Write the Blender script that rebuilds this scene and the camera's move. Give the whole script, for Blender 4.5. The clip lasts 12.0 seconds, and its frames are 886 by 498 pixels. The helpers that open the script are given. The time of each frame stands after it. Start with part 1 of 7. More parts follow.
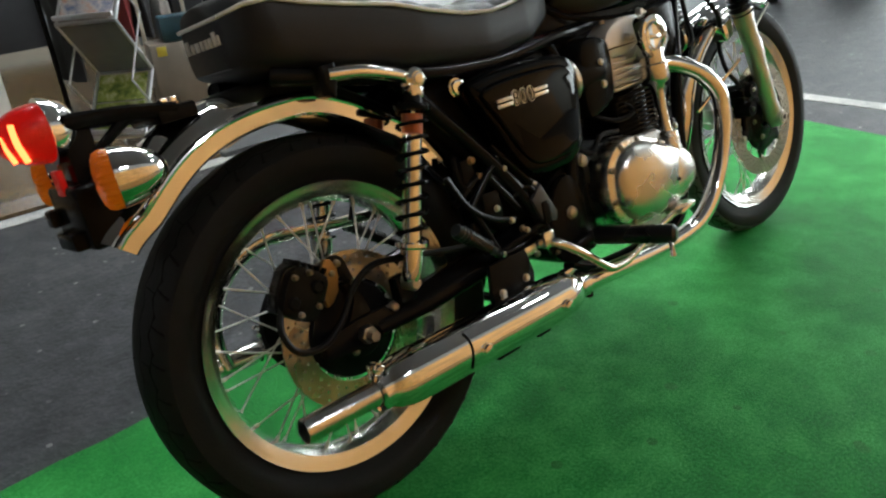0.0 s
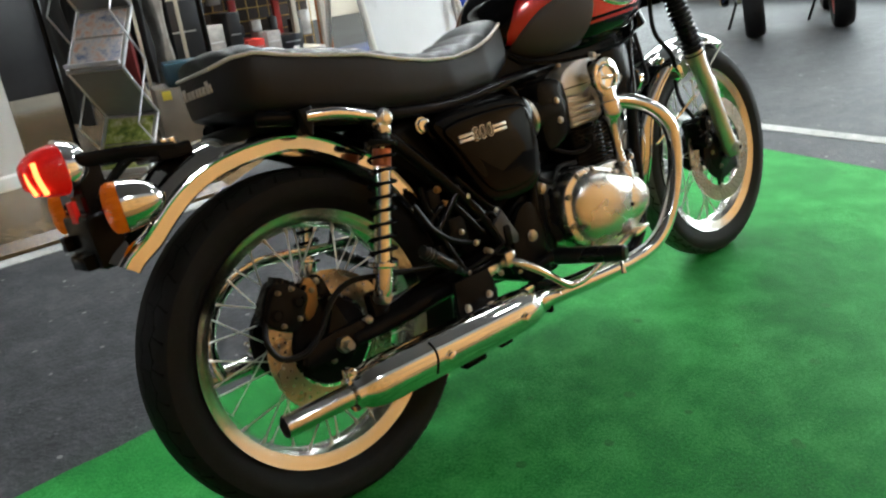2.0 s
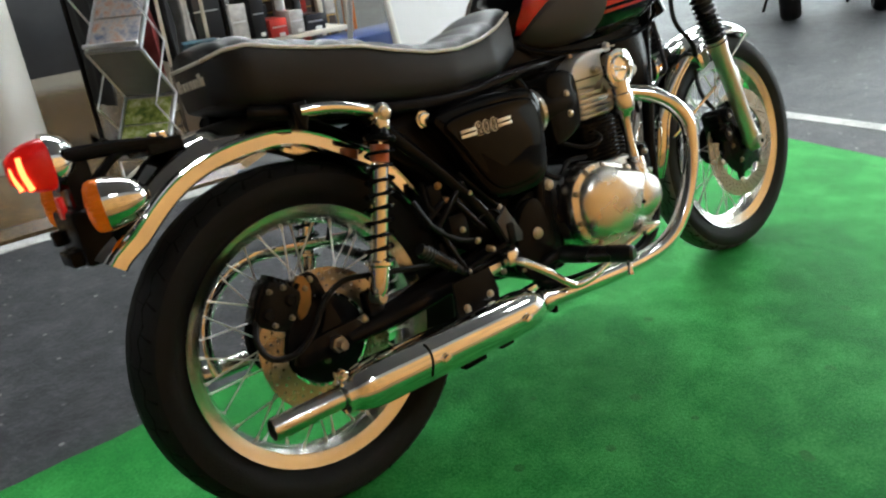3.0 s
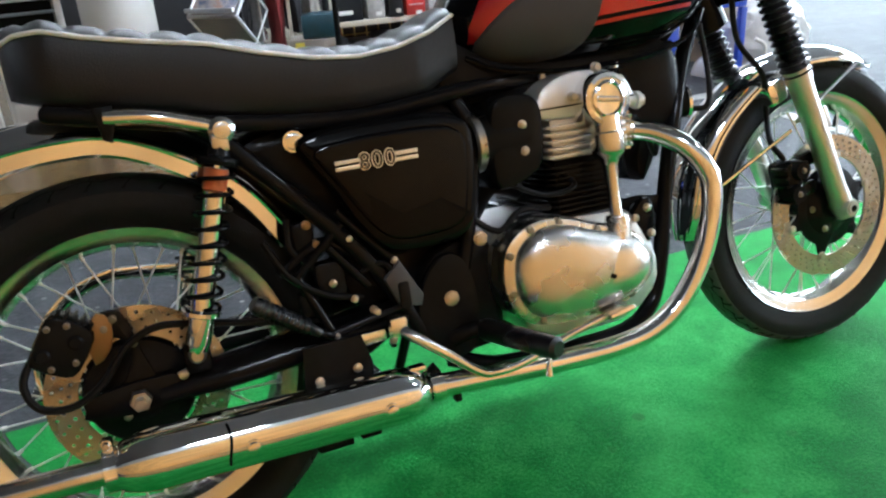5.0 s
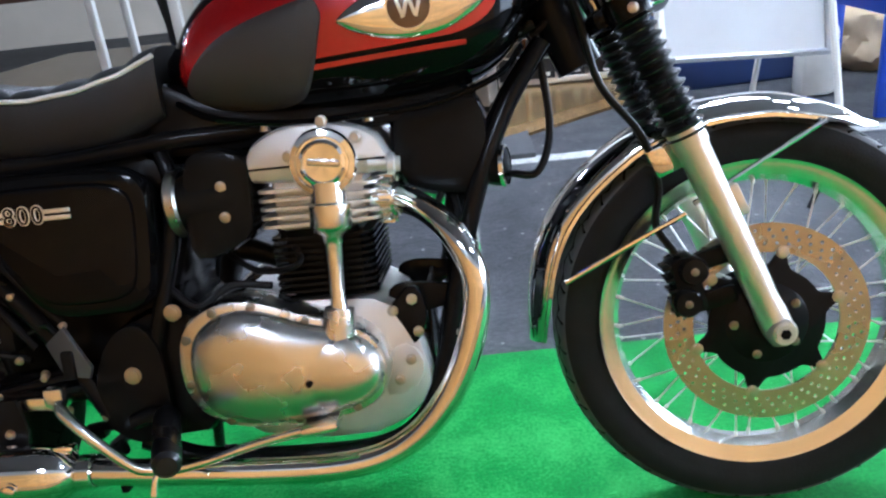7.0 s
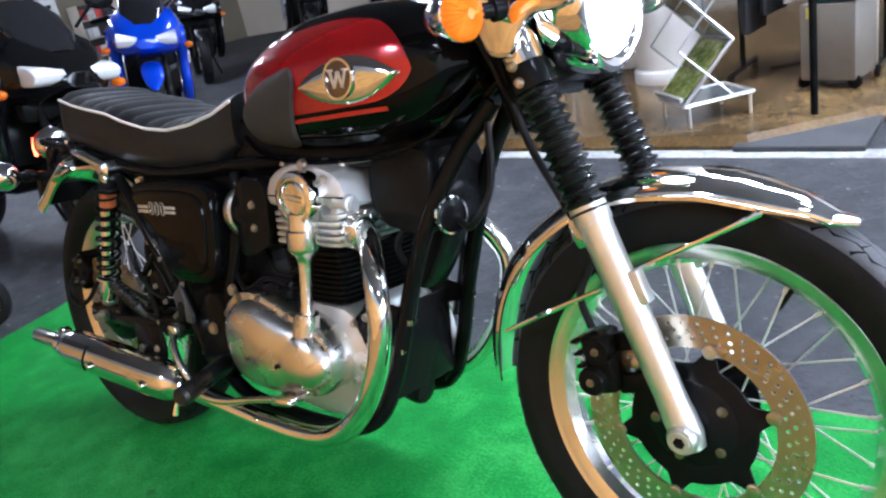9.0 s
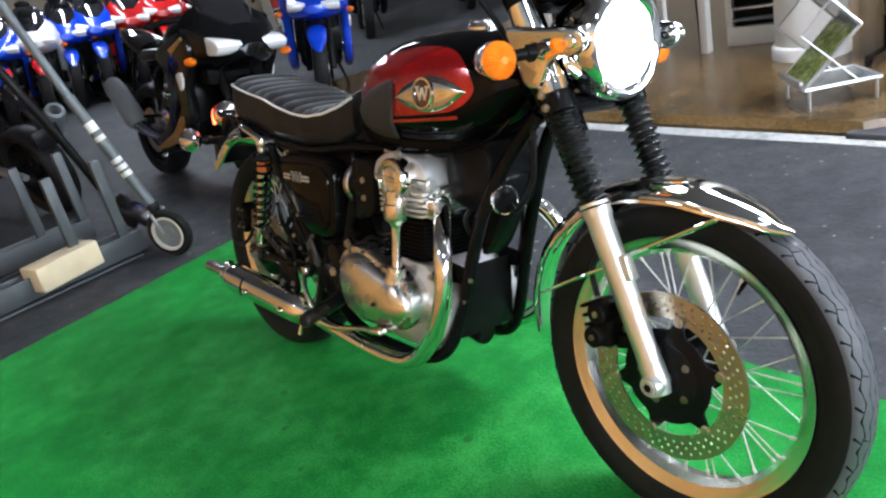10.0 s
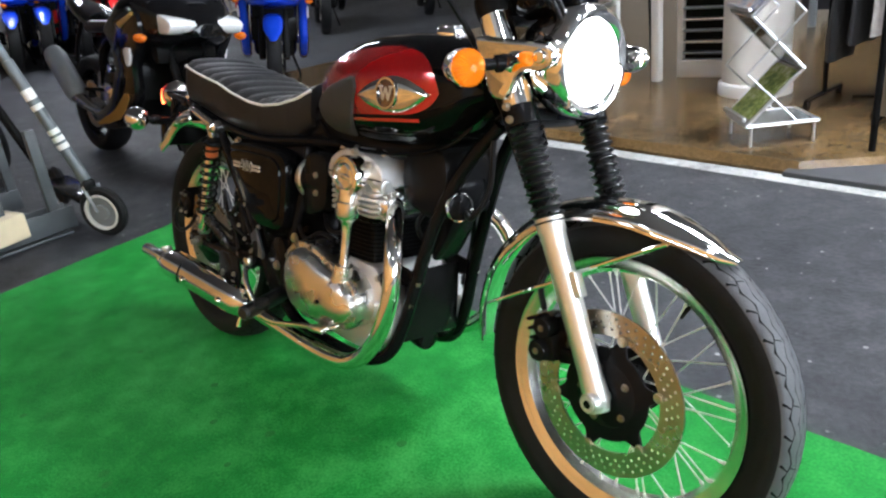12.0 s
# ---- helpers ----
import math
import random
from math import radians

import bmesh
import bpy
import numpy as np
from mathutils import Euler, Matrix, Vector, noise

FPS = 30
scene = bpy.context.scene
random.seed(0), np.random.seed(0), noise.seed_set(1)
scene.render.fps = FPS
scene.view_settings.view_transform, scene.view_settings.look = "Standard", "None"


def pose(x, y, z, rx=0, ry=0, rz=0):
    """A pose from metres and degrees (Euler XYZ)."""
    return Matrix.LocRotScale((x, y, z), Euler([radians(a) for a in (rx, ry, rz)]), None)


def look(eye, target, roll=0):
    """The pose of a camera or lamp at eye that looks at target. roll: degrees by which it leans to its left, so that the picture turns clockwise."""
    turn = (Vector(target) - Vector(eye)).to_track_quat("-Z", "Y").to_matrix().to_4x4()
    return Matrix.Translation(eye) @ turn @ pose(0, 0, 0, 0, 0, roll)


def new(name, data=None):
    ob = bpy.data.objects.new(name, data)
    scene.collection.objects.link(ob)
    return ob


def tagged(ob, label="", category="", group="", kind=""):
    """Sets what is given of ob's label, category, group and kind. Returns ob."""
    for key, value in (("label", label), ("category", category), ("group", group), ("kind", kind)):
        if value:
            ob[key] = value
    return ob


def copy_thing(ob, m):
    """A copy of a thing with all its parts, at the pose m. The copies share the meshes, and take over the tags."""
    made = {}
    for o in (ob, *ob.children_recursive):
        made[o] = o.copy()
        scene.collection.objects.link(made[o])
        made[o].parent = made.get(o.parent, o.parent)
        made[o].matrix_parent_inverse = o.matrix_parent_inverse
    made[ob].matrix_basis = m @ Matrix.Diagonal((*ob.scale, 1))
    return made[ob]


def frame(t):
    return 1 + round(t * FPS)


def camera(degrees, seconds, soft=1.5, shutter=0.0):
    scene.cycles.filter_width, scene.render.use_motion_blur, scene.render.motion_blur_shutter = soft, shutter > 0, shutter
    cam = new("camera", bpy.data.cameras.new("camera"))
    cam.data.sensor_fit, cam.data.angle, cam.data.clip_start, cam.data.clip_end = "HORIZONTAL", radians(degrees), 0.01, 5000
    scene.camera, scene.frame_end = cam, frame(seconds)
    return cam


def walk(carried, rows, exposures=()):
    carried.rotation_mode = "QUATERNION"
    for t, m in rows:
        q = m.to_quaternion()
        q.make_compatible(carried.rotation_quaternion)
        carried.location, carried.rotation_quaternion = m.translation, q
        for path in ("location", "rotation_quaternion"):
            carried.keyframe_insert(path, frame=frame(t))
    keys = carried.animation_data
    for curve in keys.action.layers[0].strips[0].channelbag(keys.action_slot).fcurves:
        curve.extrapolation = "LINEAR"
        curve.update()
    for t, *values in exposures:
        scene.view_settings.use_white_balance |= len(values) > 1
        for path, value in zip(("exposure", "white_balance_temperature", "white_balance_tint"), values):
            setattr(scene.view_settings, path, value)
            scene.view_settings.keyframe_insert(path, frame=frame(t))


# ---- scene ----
cam = camera(61.5, 12.0, soft=2.3)
PATH = [
    (0, (-0.558, -1.027, 0.97), (0.587, 0.385, 0.138), -5.7),
    (0.5, (-0.595, -1.154, 1.016), (0.547, 0.298, 0.249), -6.1),
    (1, (-0.613, -1.191, 1.018), (0.577, 0.234, 0.275), -6.2),
    (1.5, (-0.611, -1.192, 1.01), (0.561, 0.249, 0.269), -6.5),
    (2, (-0.606, -1.193, 0.998), (0.56, 0.253, 0.256), -6.6),
    (2.5, (-0.592, -1.195, 1.017), (0.542, 0.259, 0.243), -6.9),
    (4.5, (-0.092, -1.164, 0.975), (0.748, 0.467, 0.179), -3.5),
    (5, (0.101, -1.17, 0.969), (0.758, 0.545, 0.176), -3.8),
    (5.5, (0.283, -1.176, 0.967), (0.761, 0.592, 0.164), -4.2),
    (6, (0.516, -1.146, 0.976), (0.976, 0.65, 0.226), -5.2),
    (6.5, (0.798, -1.121, 0.941), (1.058, 0.71, 0.179), -5.5),
    (8.5, (1.642, -0.878, 0.97), (0.53, 0.608, 0.225), -11.4),
    (9, (1.837, -0.864, 1.017), (0.603, 0.531, 0.288), -12.4),
    (9.5, (2.047, -0.921, 1.093), (0.588, 0.297, 0.472), -12.4),
    (10, (2.212, -0.965, 1.154), (0.705, 0.108, 0.393), -13.3),
    (10.5, (2.26, -1.019, 1.164), (0.81, 0.145, 0.428), -12.3),
    (11, (2.278, -0.994, 1.155), (0.816, 0.164, 0.433), -12.6),
    (11.5, (2.278, -0.993, 1.156), (0.825, 0.17, 0.423), -12.4),
    (12, (2.187, -0.982, 1.155), (0.789, 0.219, 0.378), -6.7),
]
walk(cam, [(t, look(e, g, r)) for t, e, g, r in PATH], [(0, -0.80, 6350, 5), (0.5, -0.60, 6300, 5), (1, -0.60, 6300, 5), (2.7, -0.57, 6350, 5), (4.5, -0.20, 5850, 7), (6.5, -0.13, 5250, 10), (8.5, 0.21, 5300, 17), (9.5, 0.02, 5650, 13), (10.5, -0.17, 5950, 11), (12, -0.06, 6000, 12)])

BIKE = Matrix.Translation((0.0, -0.068, 0.008)) @ pose(0, 0, 0, 0, 0, 1.0) @ pose(0, 0, 0, -12.0, 0, 0)


# ---- world and lamps ----
world = bpy.data.worlds.new("world")
world.use_nodes = True
scene.world = world
world.node_tree.nodes["Background"].inputs[0].default_value = (0.9, 0.95, 1.0, 1)
world.node_tree.nodes["Background"].inputs[1].default_value = 0.03
TUBE_GLOW = 115.0


# ---- materials ----
def pbr(name, col, rough, metal=0.0, var=0.12, vscale=12.0, bump=0.0, bscale=300.0, coat=0.0, rvar=0.08, fine=0.0, spec=0.5, sheen=0.0):
    m = bpy.data.materials.new(name)
    m.use_nodes = True
    nt = m.node_tree
    b = nt.nodes["Principled BSDF"]
    tc = nt.nodes.new("ShaderNodeTexCoord")
    n1 = nt.nodes.new("ShaderNodeTexNoise")
    n1.inputs["Scale"].default_value = vscale
    n1.inputs["Detail"].default_value = 6
    nt.links.new(tc.outputs["Object"], n1.inputs["Vector"])
    mix = nt.nodes.new("ShaderNodeMix")
    mix.data_type = "RGBA"
    lo = [max(0, c * (1 - var * 2)) for c in col]
    hi = [min(1, c * (1 + var * 2)) for c in col]
    mix.inputs[6].default_value = (*lo, 1)
    mix.inputs[7].default_value = (*hi, 1)
    nt.links.new(n1.outputs["Fac"], mix.inputs[0])
    out = mix.outputs[2]
    n2 = nt.nodes.new("ShaderNodeTexNoise")
    n2.inputs["Scale"].default_value = bscale
    n2.inputs["Detail"].default_value = 4
    nt.links.new(tc.outputs["Object"], n2.inputs["Vector"])
    if fine:
        mul = nt.nodes.new("ShaderNodeMix")
        mul.data_type, mul.blend_type = "RGBA", "OVERLAY"
        mul.inputs[0].default_value = fine
        nt.links.new(out, mul.inputs[6])
        nt.links.new(n2.outputs["Fac"], mul.inputs[7])
        out = mul.outputs[2]
    nt.links.new(out, b.inputs["Base Color"])
    mr = nt.nodes.new("ShaderNodeMapRange")
    mr.inputs[3].default_value = max(0.01, rough - rvar)
    mr.inputs[4].default_value = min(1, rough + rvar)
    nt.links.new(n1.outputs["Fac"], mr.inputs[0])
    nt.links.new(mr.outputs[0], b.inputs["Roughness"])
    b.inputs["Metallic"].default_value = metal
    b.inputs["Specular IOR Level"].default_value = spec
    b.inputs["Coat Weight"].default_value = coat
    b.inputs["Coat Roughness"].default_value = 0.03
    b.inputs["Sheen Weight"].default_value = sheen
    if bump:
        bp = nt.nodes.new("ShaderNodeBump")
        bp.inputs["Strength"].default_value = bump
        bp.inputs["Distance"].default_value = 0.002
        nt.links.new(n2.outputs["Fac"], bp.inputs["Height"])
        nt.links.new(bp.outputs[0], b.inputs["Normal"])
    return m


def mottled(name, dark, mid, light, scales, rough, bump, fleck=None, fleck_scale=60.0, contrast=(0.36, 0.64)):
    """A worn ground surface: three sizes of patches, a fine relief and, where given, pale flecks."""
    m = bpy.data.materials.new(name)
    m.use_nodes = True
    nt = m.node_tree
    b = nt.nodes["Principled BSDF"]
    b.inputs["Roughness"].default_value = rough
    b.inputs["Specular IOR Level"].default_value = 0.25
    tc = nt.nodes.new("ShaderNodeTexCoord")
    outs = []
    for k, sc in enumerate(scales):
        n = nt.nodes.new("ShaderNodeTexNoise")
        n.inputs["Scale"].default_value = sc
        n.inputs["Detail"].default_value = 5
        n.inputs["Roughness"].default_value = 0.6
        nt.links.new(tc.outputs["Object"], n.inputs["Vector"])
        r = nt.nodes.new("ShaderNodeMapRange")
        r.inputs[1].default_value, r.inputs[2].default_value = contrast
        nt.links.new(n.outputs["Fac"], r.inputs[0])
        outs.append(r.outputs[0])
    add = nt.nodes.new("ShaderNodeMath")
    add.operation = "ADD"
    nt.links.new(outs[0], add.inputs[0])
    nt.links.new(outs[1], add.inputs[1])
    add2 = nt.nodes.new("ShaderNodeMath")
    add2.operation = "ADD"
    nt.links.new(add.outputs[0], add2.inputs[0])
    nt.links.new(outs[2], add2.inputs[1])
    ramp = nt.nodes.new("ShaderNodeValToRGB")
    ramp.color_ramp.elements[0].position, ramp.color_ramp.elements[0].color = 0.08, (*dark, 1)
    ramp.color_ramp.elements[1].position, ramp.color_ramp.elements[1].color = 0.92, (*light, 1)
    e = ramp.color_ramp.elements.new(0.5)
    e.color = (*mid, 1)
    div = nt.nodes.new("ShaderNodeMath")
    div.operation = "DIVIDE"
    div.inputs[1].default_value = 3.0
    nt.links.new(add2.outputs[0], div.inputs[0])
    nt.links.new(div.outputs[0], ramp.inputs[0])
    out = ramp.outputs[0]
    if fleck:
        v = nt.nodes.new("ShaderNodeTexVoronoi")
        v.inputs["Scale"].default_value = fleck_scale
        nt.links.new(tc.outputs["Object"], v.inputs["Vector"])
        w = nt.nodes.new("ShaderNodeMath")
        w.operation = "LESS_THAN"
        w.inputs[1].default_value = 0.10
        nt.links.new(v.outputs["Distance"], w.inputs[0])
        g = nt.nodes.new("ShaderNodeMath")
        g.operation = "MULTIPLY"
        nt.links.new(w.outputs[0], g.inputs[0])
        nt.links.new(outs[1], g.inputs[1])
        mx = nt.nodes.new("ShaderNodeMix")
        mx.data_type = "RGBA"
        nt.links.new(g.outputs[0], mx.inputs[0])
        nt.links.new(out, mx.inputs[6])
        mx.inputs[7].default_value = (*fleck, 1)
        out = mx.outputs[2]
    nt.links.new(out, b.inputs["Base Color"])
    bp = nt.nodes.new("ShaderNodeBump")
    bp.inputs["Strength"].default_value = bump
    bp.inputs["Distance"].default_value = 0.004
    nt.links.new(outs[2], bp.inputs["Height"])
    nt.links.new(bp.outputs[0], b.inputs["Normal"])
    return m


def glow(name, col, strength, base=(0.8, 0.8, 0.8), rough=0.2):
    m = pbr(name, base, rough, var=0.02)
    b = m.node_tree.nodes["Principled BSDF"]
    b.inputs["Emission Color"].default_value = (*col, 1)
    b.inputs["Emission Strength"].default_value = strength
    return m


# emit adds an even glow to the lens colour, on unlit lenses too
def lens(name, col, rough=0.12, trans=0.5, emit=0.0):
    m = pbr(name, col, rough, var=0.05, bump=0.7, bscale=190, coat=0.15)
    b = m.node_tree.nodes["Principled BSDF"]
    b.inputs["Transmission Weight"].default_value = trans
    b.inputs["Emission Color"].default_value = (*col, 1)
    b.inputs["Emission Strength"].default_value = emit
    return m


CHROME = pbr("chrome", (0.90, 0.89, 0.87), 0.05, 1.0, var=0.02, rvar=0.025, vscale=9)
SPOKE = pbr("bright_spoke_steel", (0.78, 0.77, 0.74), 0.38, 0.55, var=0.04)
ALU = pbr("polished_aluminium", (0.78, 0.77, 0.74), 0.20, 1.0, var=0.04, rvar=0.05, vscale=16, bump=0.05, bscale=600)
COVER = pbr("buffed_aluminium_cover", (0.76, 0.74, 0.70), 0.27, 1.0, var=0.05, rvar=0.05, vscale=14, bump=0.03, bscale=900)
CAST = pbr("cast_aluminium", (0.74, 0.74, 0.73), 0.46, 0.75, var=0.08, bump=0.25, bscale=500)
FORKSIL = pbr("silver_fork_paint", (0.74, 0.73, 0.69), 0.34, 0.8, var=0.03, coat=0.3)
STEEL = pbr("brake_steel", (0.47, 0.43, 0.36), 0.28, 1.0, var=0.06, bump=0.1, bscale=700)
BOLT = pbr("zinc_bolt", (0.50, 0.48, 0.43), 0.3, 1.0, var=0.08, vscale=60)
DULL = pbr("dull_grey_bolt", (0.24, 0.22, 0.18), 0.38, 1.0, var=0.1, vscale=60)
# paler than RUBBER: the sheen of light on the front tread is in this colour
TREAD = pbr("sheen_toned_tread", (0.060, 0.062, 0.067), 0.5, spec=0.4, var=0.18, vscale=25, bump=0.35, bscale=300, rvar=0.08)
BLACK = pbr("gloss_black_paint", (0.003, 0.003, 0.0032), 0.045, coat=0.0, var=0.1, rvar=0.02, spec=0.14)
FRAMEB = pbr("black_frame_enamel", (0.006, 0.006, 0.0065), 0.15, coat=0.0, var=0.2, spec=0.11)
SATIN = pbr("satin_black_metal", (0.008, 0.008, 0.008), 0.17, var=0.25, bump=0.06, bscale=400, rvar=0.06, spec=0.08)
PLASTIC = pbr("black_plastic", (0.008, 0.008, 0.0085), 0.20, var=0.2, bump=0.08, bscale=500, rvar=0.06, spec=0.08)
RUBBER = pbr("tyre_rubber", (0.011, 0.011, 0.0115), 0.6, spec=0.15, var=0.22, vscale=30, bump=0.3, bscale=250, rvar=0.1)
GAITER = pbr("gaiter_rubber", (0.006, 0.006, 0.0065), 0.28, var=0.15, rvar=0.06, spec=0.5)
LEATHER = pbr("black_leatherette", (0.0125, 0.0128, 0.0132), 0.38, spec=0.25, var=0.14, vscale=8, bump=0.35, bscale=420, rvar=0.06)
PADRUB = pbr("grey_knee_pad_rubber", (0.036, 0.035, 0.034), 0.6, var=0.1, bump=0.3, bscale=500)
PIPING = pbr("white_piping", (0.72, 0.72, 0.66), 0.4, var=0.06)
RED = pbr("candy_red_paint", (0.42, 0.007, 0.009), 0.20, 0.45, var=0.05, coat=1.0)
PINSTRIPE = pbr("red_pinstripe", (0.45, 0.02, 0.012), 0.25, 0.2, var=0.05, coat=1.0)
SILVERINK = pbr("silver_emblem", (0.8, 0.79, 0.74), 0.3, 0.8, var=0.04)
BROWN = pbr("brown_badge_enamel", (0.11, 0.05, 0.02), 0.25, coat=1.0, var=0.1)
# turn signals are unlit; a faint glow is added to brighten the amber
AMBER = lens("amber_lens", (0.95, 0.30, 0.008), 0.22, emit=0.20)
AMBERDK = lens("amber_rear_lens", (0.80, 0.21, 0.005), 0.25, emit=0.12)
REDLENS = lens("red_tail_lens", (0.60, 0.008, 0.006), emit=0.32)
LAMPON = glow("lit_headlight_lens", (1.0, 1.0, 1.0), 9.0)
TAILON = glow("lit_tail_strip", (1.0, 0.15, 0.04), 9.0, (0.8, 0.1, 0.05))
CABLE = pbr("cable_rubber", (0.005, 0.005, 0.0055), 0.42, var=0.1, spec=0.18)
ORANGE = pbr("orange_spring_label", (0.5, 0.12, 0.03), 0.4, var=0.1)
COPPER = pbr("warm_bronze_part", (0.30, 0.17, 0.06), 0.4, 0.7, var=0.15)


# ---- mesh helpers ----
def part(name, bm, material, parent=None, label="", smooth=True, sharp=40):
    bmesh.ops.recalc_face_normals(bm, faces=bm.faces[:])
    me = bpy.data.meshes.new(name)
    if smooth:
        lim = radians(sharp)
        for f in bm.faces:
            f.smooth = True
        for e in bm.edges:
            if len(e.link_faces) == 2 and e.calc_face_angle(0) > lim:
                e.smooth = False
    bm.to_mesh(me)
    bm.free()
    for m in material if isinstance(material, (list, tuple)) else [material]:
        me.materials.append(m)
    ob = new(name, me)
    ob.parent = parent
    if label:
        ob["label"] = label
    return ob


def thing(name, label, category, group="", m=None, kind=""):
    ob = new(name)
    ob.empty_display_size = 0.1
    if m is not None:
        ob.matrix_world = m
    return tagged(ob, label, category, group, kind)


def spline(pts, n=6):
    """Points of a Catmull-Rom curve through pts."""
    p = [Vector(a) for a in pts]
    if len(p) < 3:
        return p
    q = [2 * p[0] - p[1]] + p + [2 * p[-1] - p[-2]]
    out = []
    for i in range(1, len(q) - 2):
        a, b, c, d = q[i - 1:i + 3]
        for k in range(n):
            t = k / n
            out.append(0.5 * (2 * b + (c - a) * t + (2 * a - 5 * b + 4 * c - d) * t * t + (3 * b - a - 3 * c + d) * t ** 3))
    return out + [p[-1]]


def loops(bm, rings, closed=False, caps=True):
    vs = [[bm.verts.new(v) for v in r] for r in rings]
    n = len(vs)
    for i in range(n if closed else n - 1):
        a, b = vs[i], vs[(i + 1) % n]
        m = len(a)
        for j in range(m):
            bm.faces.new((a[j], a[(j + 1) % m], b[(j + 1) % m], b[j]))
    if caps and not closed:
        bm.faces.new(vs[0][::-1])
        bm.faces.new(vs[-1])
    return vs


def tube(bm, pts, r, seg=12, n=6, closed=False, caps=True, squash=1.0):
    """A round bar along a smooth line; r is one radius, or one per given point."""
    c = spline(pts, n) if n > 1 else [Vector(p) for p in pts]
    if closed:
        c = [Vector(p) for p in pts]
    m = len(c)
    if isinstance(r, (list, tuple)):
        k = [i * (len(r) - 1) / max(1, m - 1) for i in range(m)]
        rr = [r[int(a)] + (r[min(int(a) + 1, len(r) - 1)] - r[int(a)]) * (a - int(a)) for a in k]
    else:
        rr = [r] * m
    rings, ref = [], None
    for i in range(m):
        d = (c[(i + 1) % m] - c[i - 1]) if closed else (c[min(i + 1, m - 1)] - c[max(i - 1, 0)])
        d.normalize()
        if ref is None:
            ref = d.orthogonal().normalized()
        ref = (ref - d * ref.dot(d)).normalized()
        s = d.cross(ref)
        rings.append([c[i] + (ref * math.cos(a) + s * math.sin(a) * squash) * rr[i] for a in (2 * math.pi * j / seg for j in range(seg))])
    loops(bm, rings, closed, caps)
    return bm


def rod(bm, a, b, r, seg=10, r2=None):
    return tube(bm, [a, b], [r, r if r2 is None else r2], seg, 1)


def lathe(bm, prof, at=(0, 0, 0), axis=(0, 1, 0), seg=40, closed=False, caps=False):
    """Revolves (radius, height) pairs round an axis through at."""
    w = Vector(axis).normalized()
    u = w.orthogonal().normalized()
    if abs(w.y) > 0.9:
        u = Vector((1, 0, 0)) - w * w.x
        u.normalize()
    v = w.cross(u)
    at = Vector(at)
    rings = []
    for r, h in prof:
        rings.append([at + w * h + (u * math.cos(a) + v * math.sin(a)) * max(r, 1e-4) for a in (2 * math.pi * j / seg for j in range(seg))])
    loops(bm, rings, closed, caps)
    return bm


def box(bm, c, s, bevel=0.0, rot=None, seg=2):
    g = bmesh.ops.create_cube(bm, size=1.0)
    vs = g["verts"]
    m = Matrix.Translation(c) @ (rot if rot is not None else Matrix()) @ Matrix.Diagonal((*s, 1))
    bmesh.ops.transform(bm, matrix=m, verts=vs)
    if bevel:
        es = list({e for v in vs for e in v.link_edges})
        bmesh.ops.bevel(bm, geom=es, offset=bevel, segments=seg, affect="EDGES", profile=0.5)
    return bm


def plate(bm, outline, y0, y1, bevel=0.0, smooth=0, axis="y"):
    """A plate with an outline in x and z, from y0 to y1; rounded along its edges. axis z: outline in x and y."""
    pts = [(a, 0, b) for a, b in outline]
    if smooth:
        p = pts + pts[:3]
        q = spline(p, smooth)
        pts = [tuple(v) for v in q[smooth:smooth * (len(outline) + 1)]]
    rings = []

    def ring(y, inset):
        c = [Vector((a, 0, b)) for a, _, b in pts]
        if inset:
            n = len(c)
            out = []
            area = sum(c[i].x * c[(i + 1) % n].z - c[(i + 1) % n].x * c[i].z for i in range(n))
            sg = 1 if area > 0 else -1
            for i in range(n):
                d = (c[(i + 1) % n] - c[i - 1])
                nrm = Vector((-d.z, 0, d.x)).normalized() * sg
                out.append(c[i] + nrm * inset)
            c = out
        if axis == "z":
            return [Vector((v.x, v.z, y)) for v in c]
        return [Vector((v.x, y, v.z)) for v in c]
    s = 1 if y1 > y0 else -1
    if bevel:
        rings = [ring(y0, bevel), ring(y0 + s * bevel * 0.3, bevel * 0.3), ring(y0 + s * bevel, 0), ring(y1 - s * bevel, 0), ring(y1 - s * bevel * 0.3, bevel * 0.3), ring(y1, bevel)]
    else:
        rings = [ring(y0, 0), ring(y1, 0)]
    loops(bm, rings)
    return bm


def bolt(bm, at, r=0.008, h=0.007, axis=(0, -1, 0)):
    lathe(bm, [(1e-4, 0), (r * 1.25, 0), (r * 1.25, h * 0.3), (r, h * 0.35), (r, h * 0.9), (r * 0.8, h), (1e-4, h)], at, axis, 12)
    return bm


def B():
    return bmesh.new()


def bolts(name, places, r, h, mat, parent, axis=(0, -1, 0), m=None, label=""):
    """Bolts that share one mesh, each an object of its own."""
    first = None
    for p in places:
        q = Vector(p) if m is None else m @ Vector(p)
        if first is None:
            first = ob = part(name, bolt(B(), (0, 0, 0), r, h, axis), mat, parent, label)
        else:
            ob = new(name, first.data)
            ob.parent = parent
        ob.matrix_local = Matrix.Translation(q)


def each(name, meshes, mat, parent, label=""):
    """Pieces alike, each an object of its own."""
    for k, bm in enumerate(meshes):
        part(name, bm, mat, parent, label if k == 0 else "")


def pt(table, x):
    """A value read from a table of (x, value) pairs."""
    if x <= table[0][0]:
        return table[0][1]
    for (a, p), (b, q) in zip(table, table[1:]):
        if x <= b:
            t = (x - a) / (b - a)
            t = t * t * (3 - 2 * t)
            return p + (q - p) * t
    return table[-1][1]

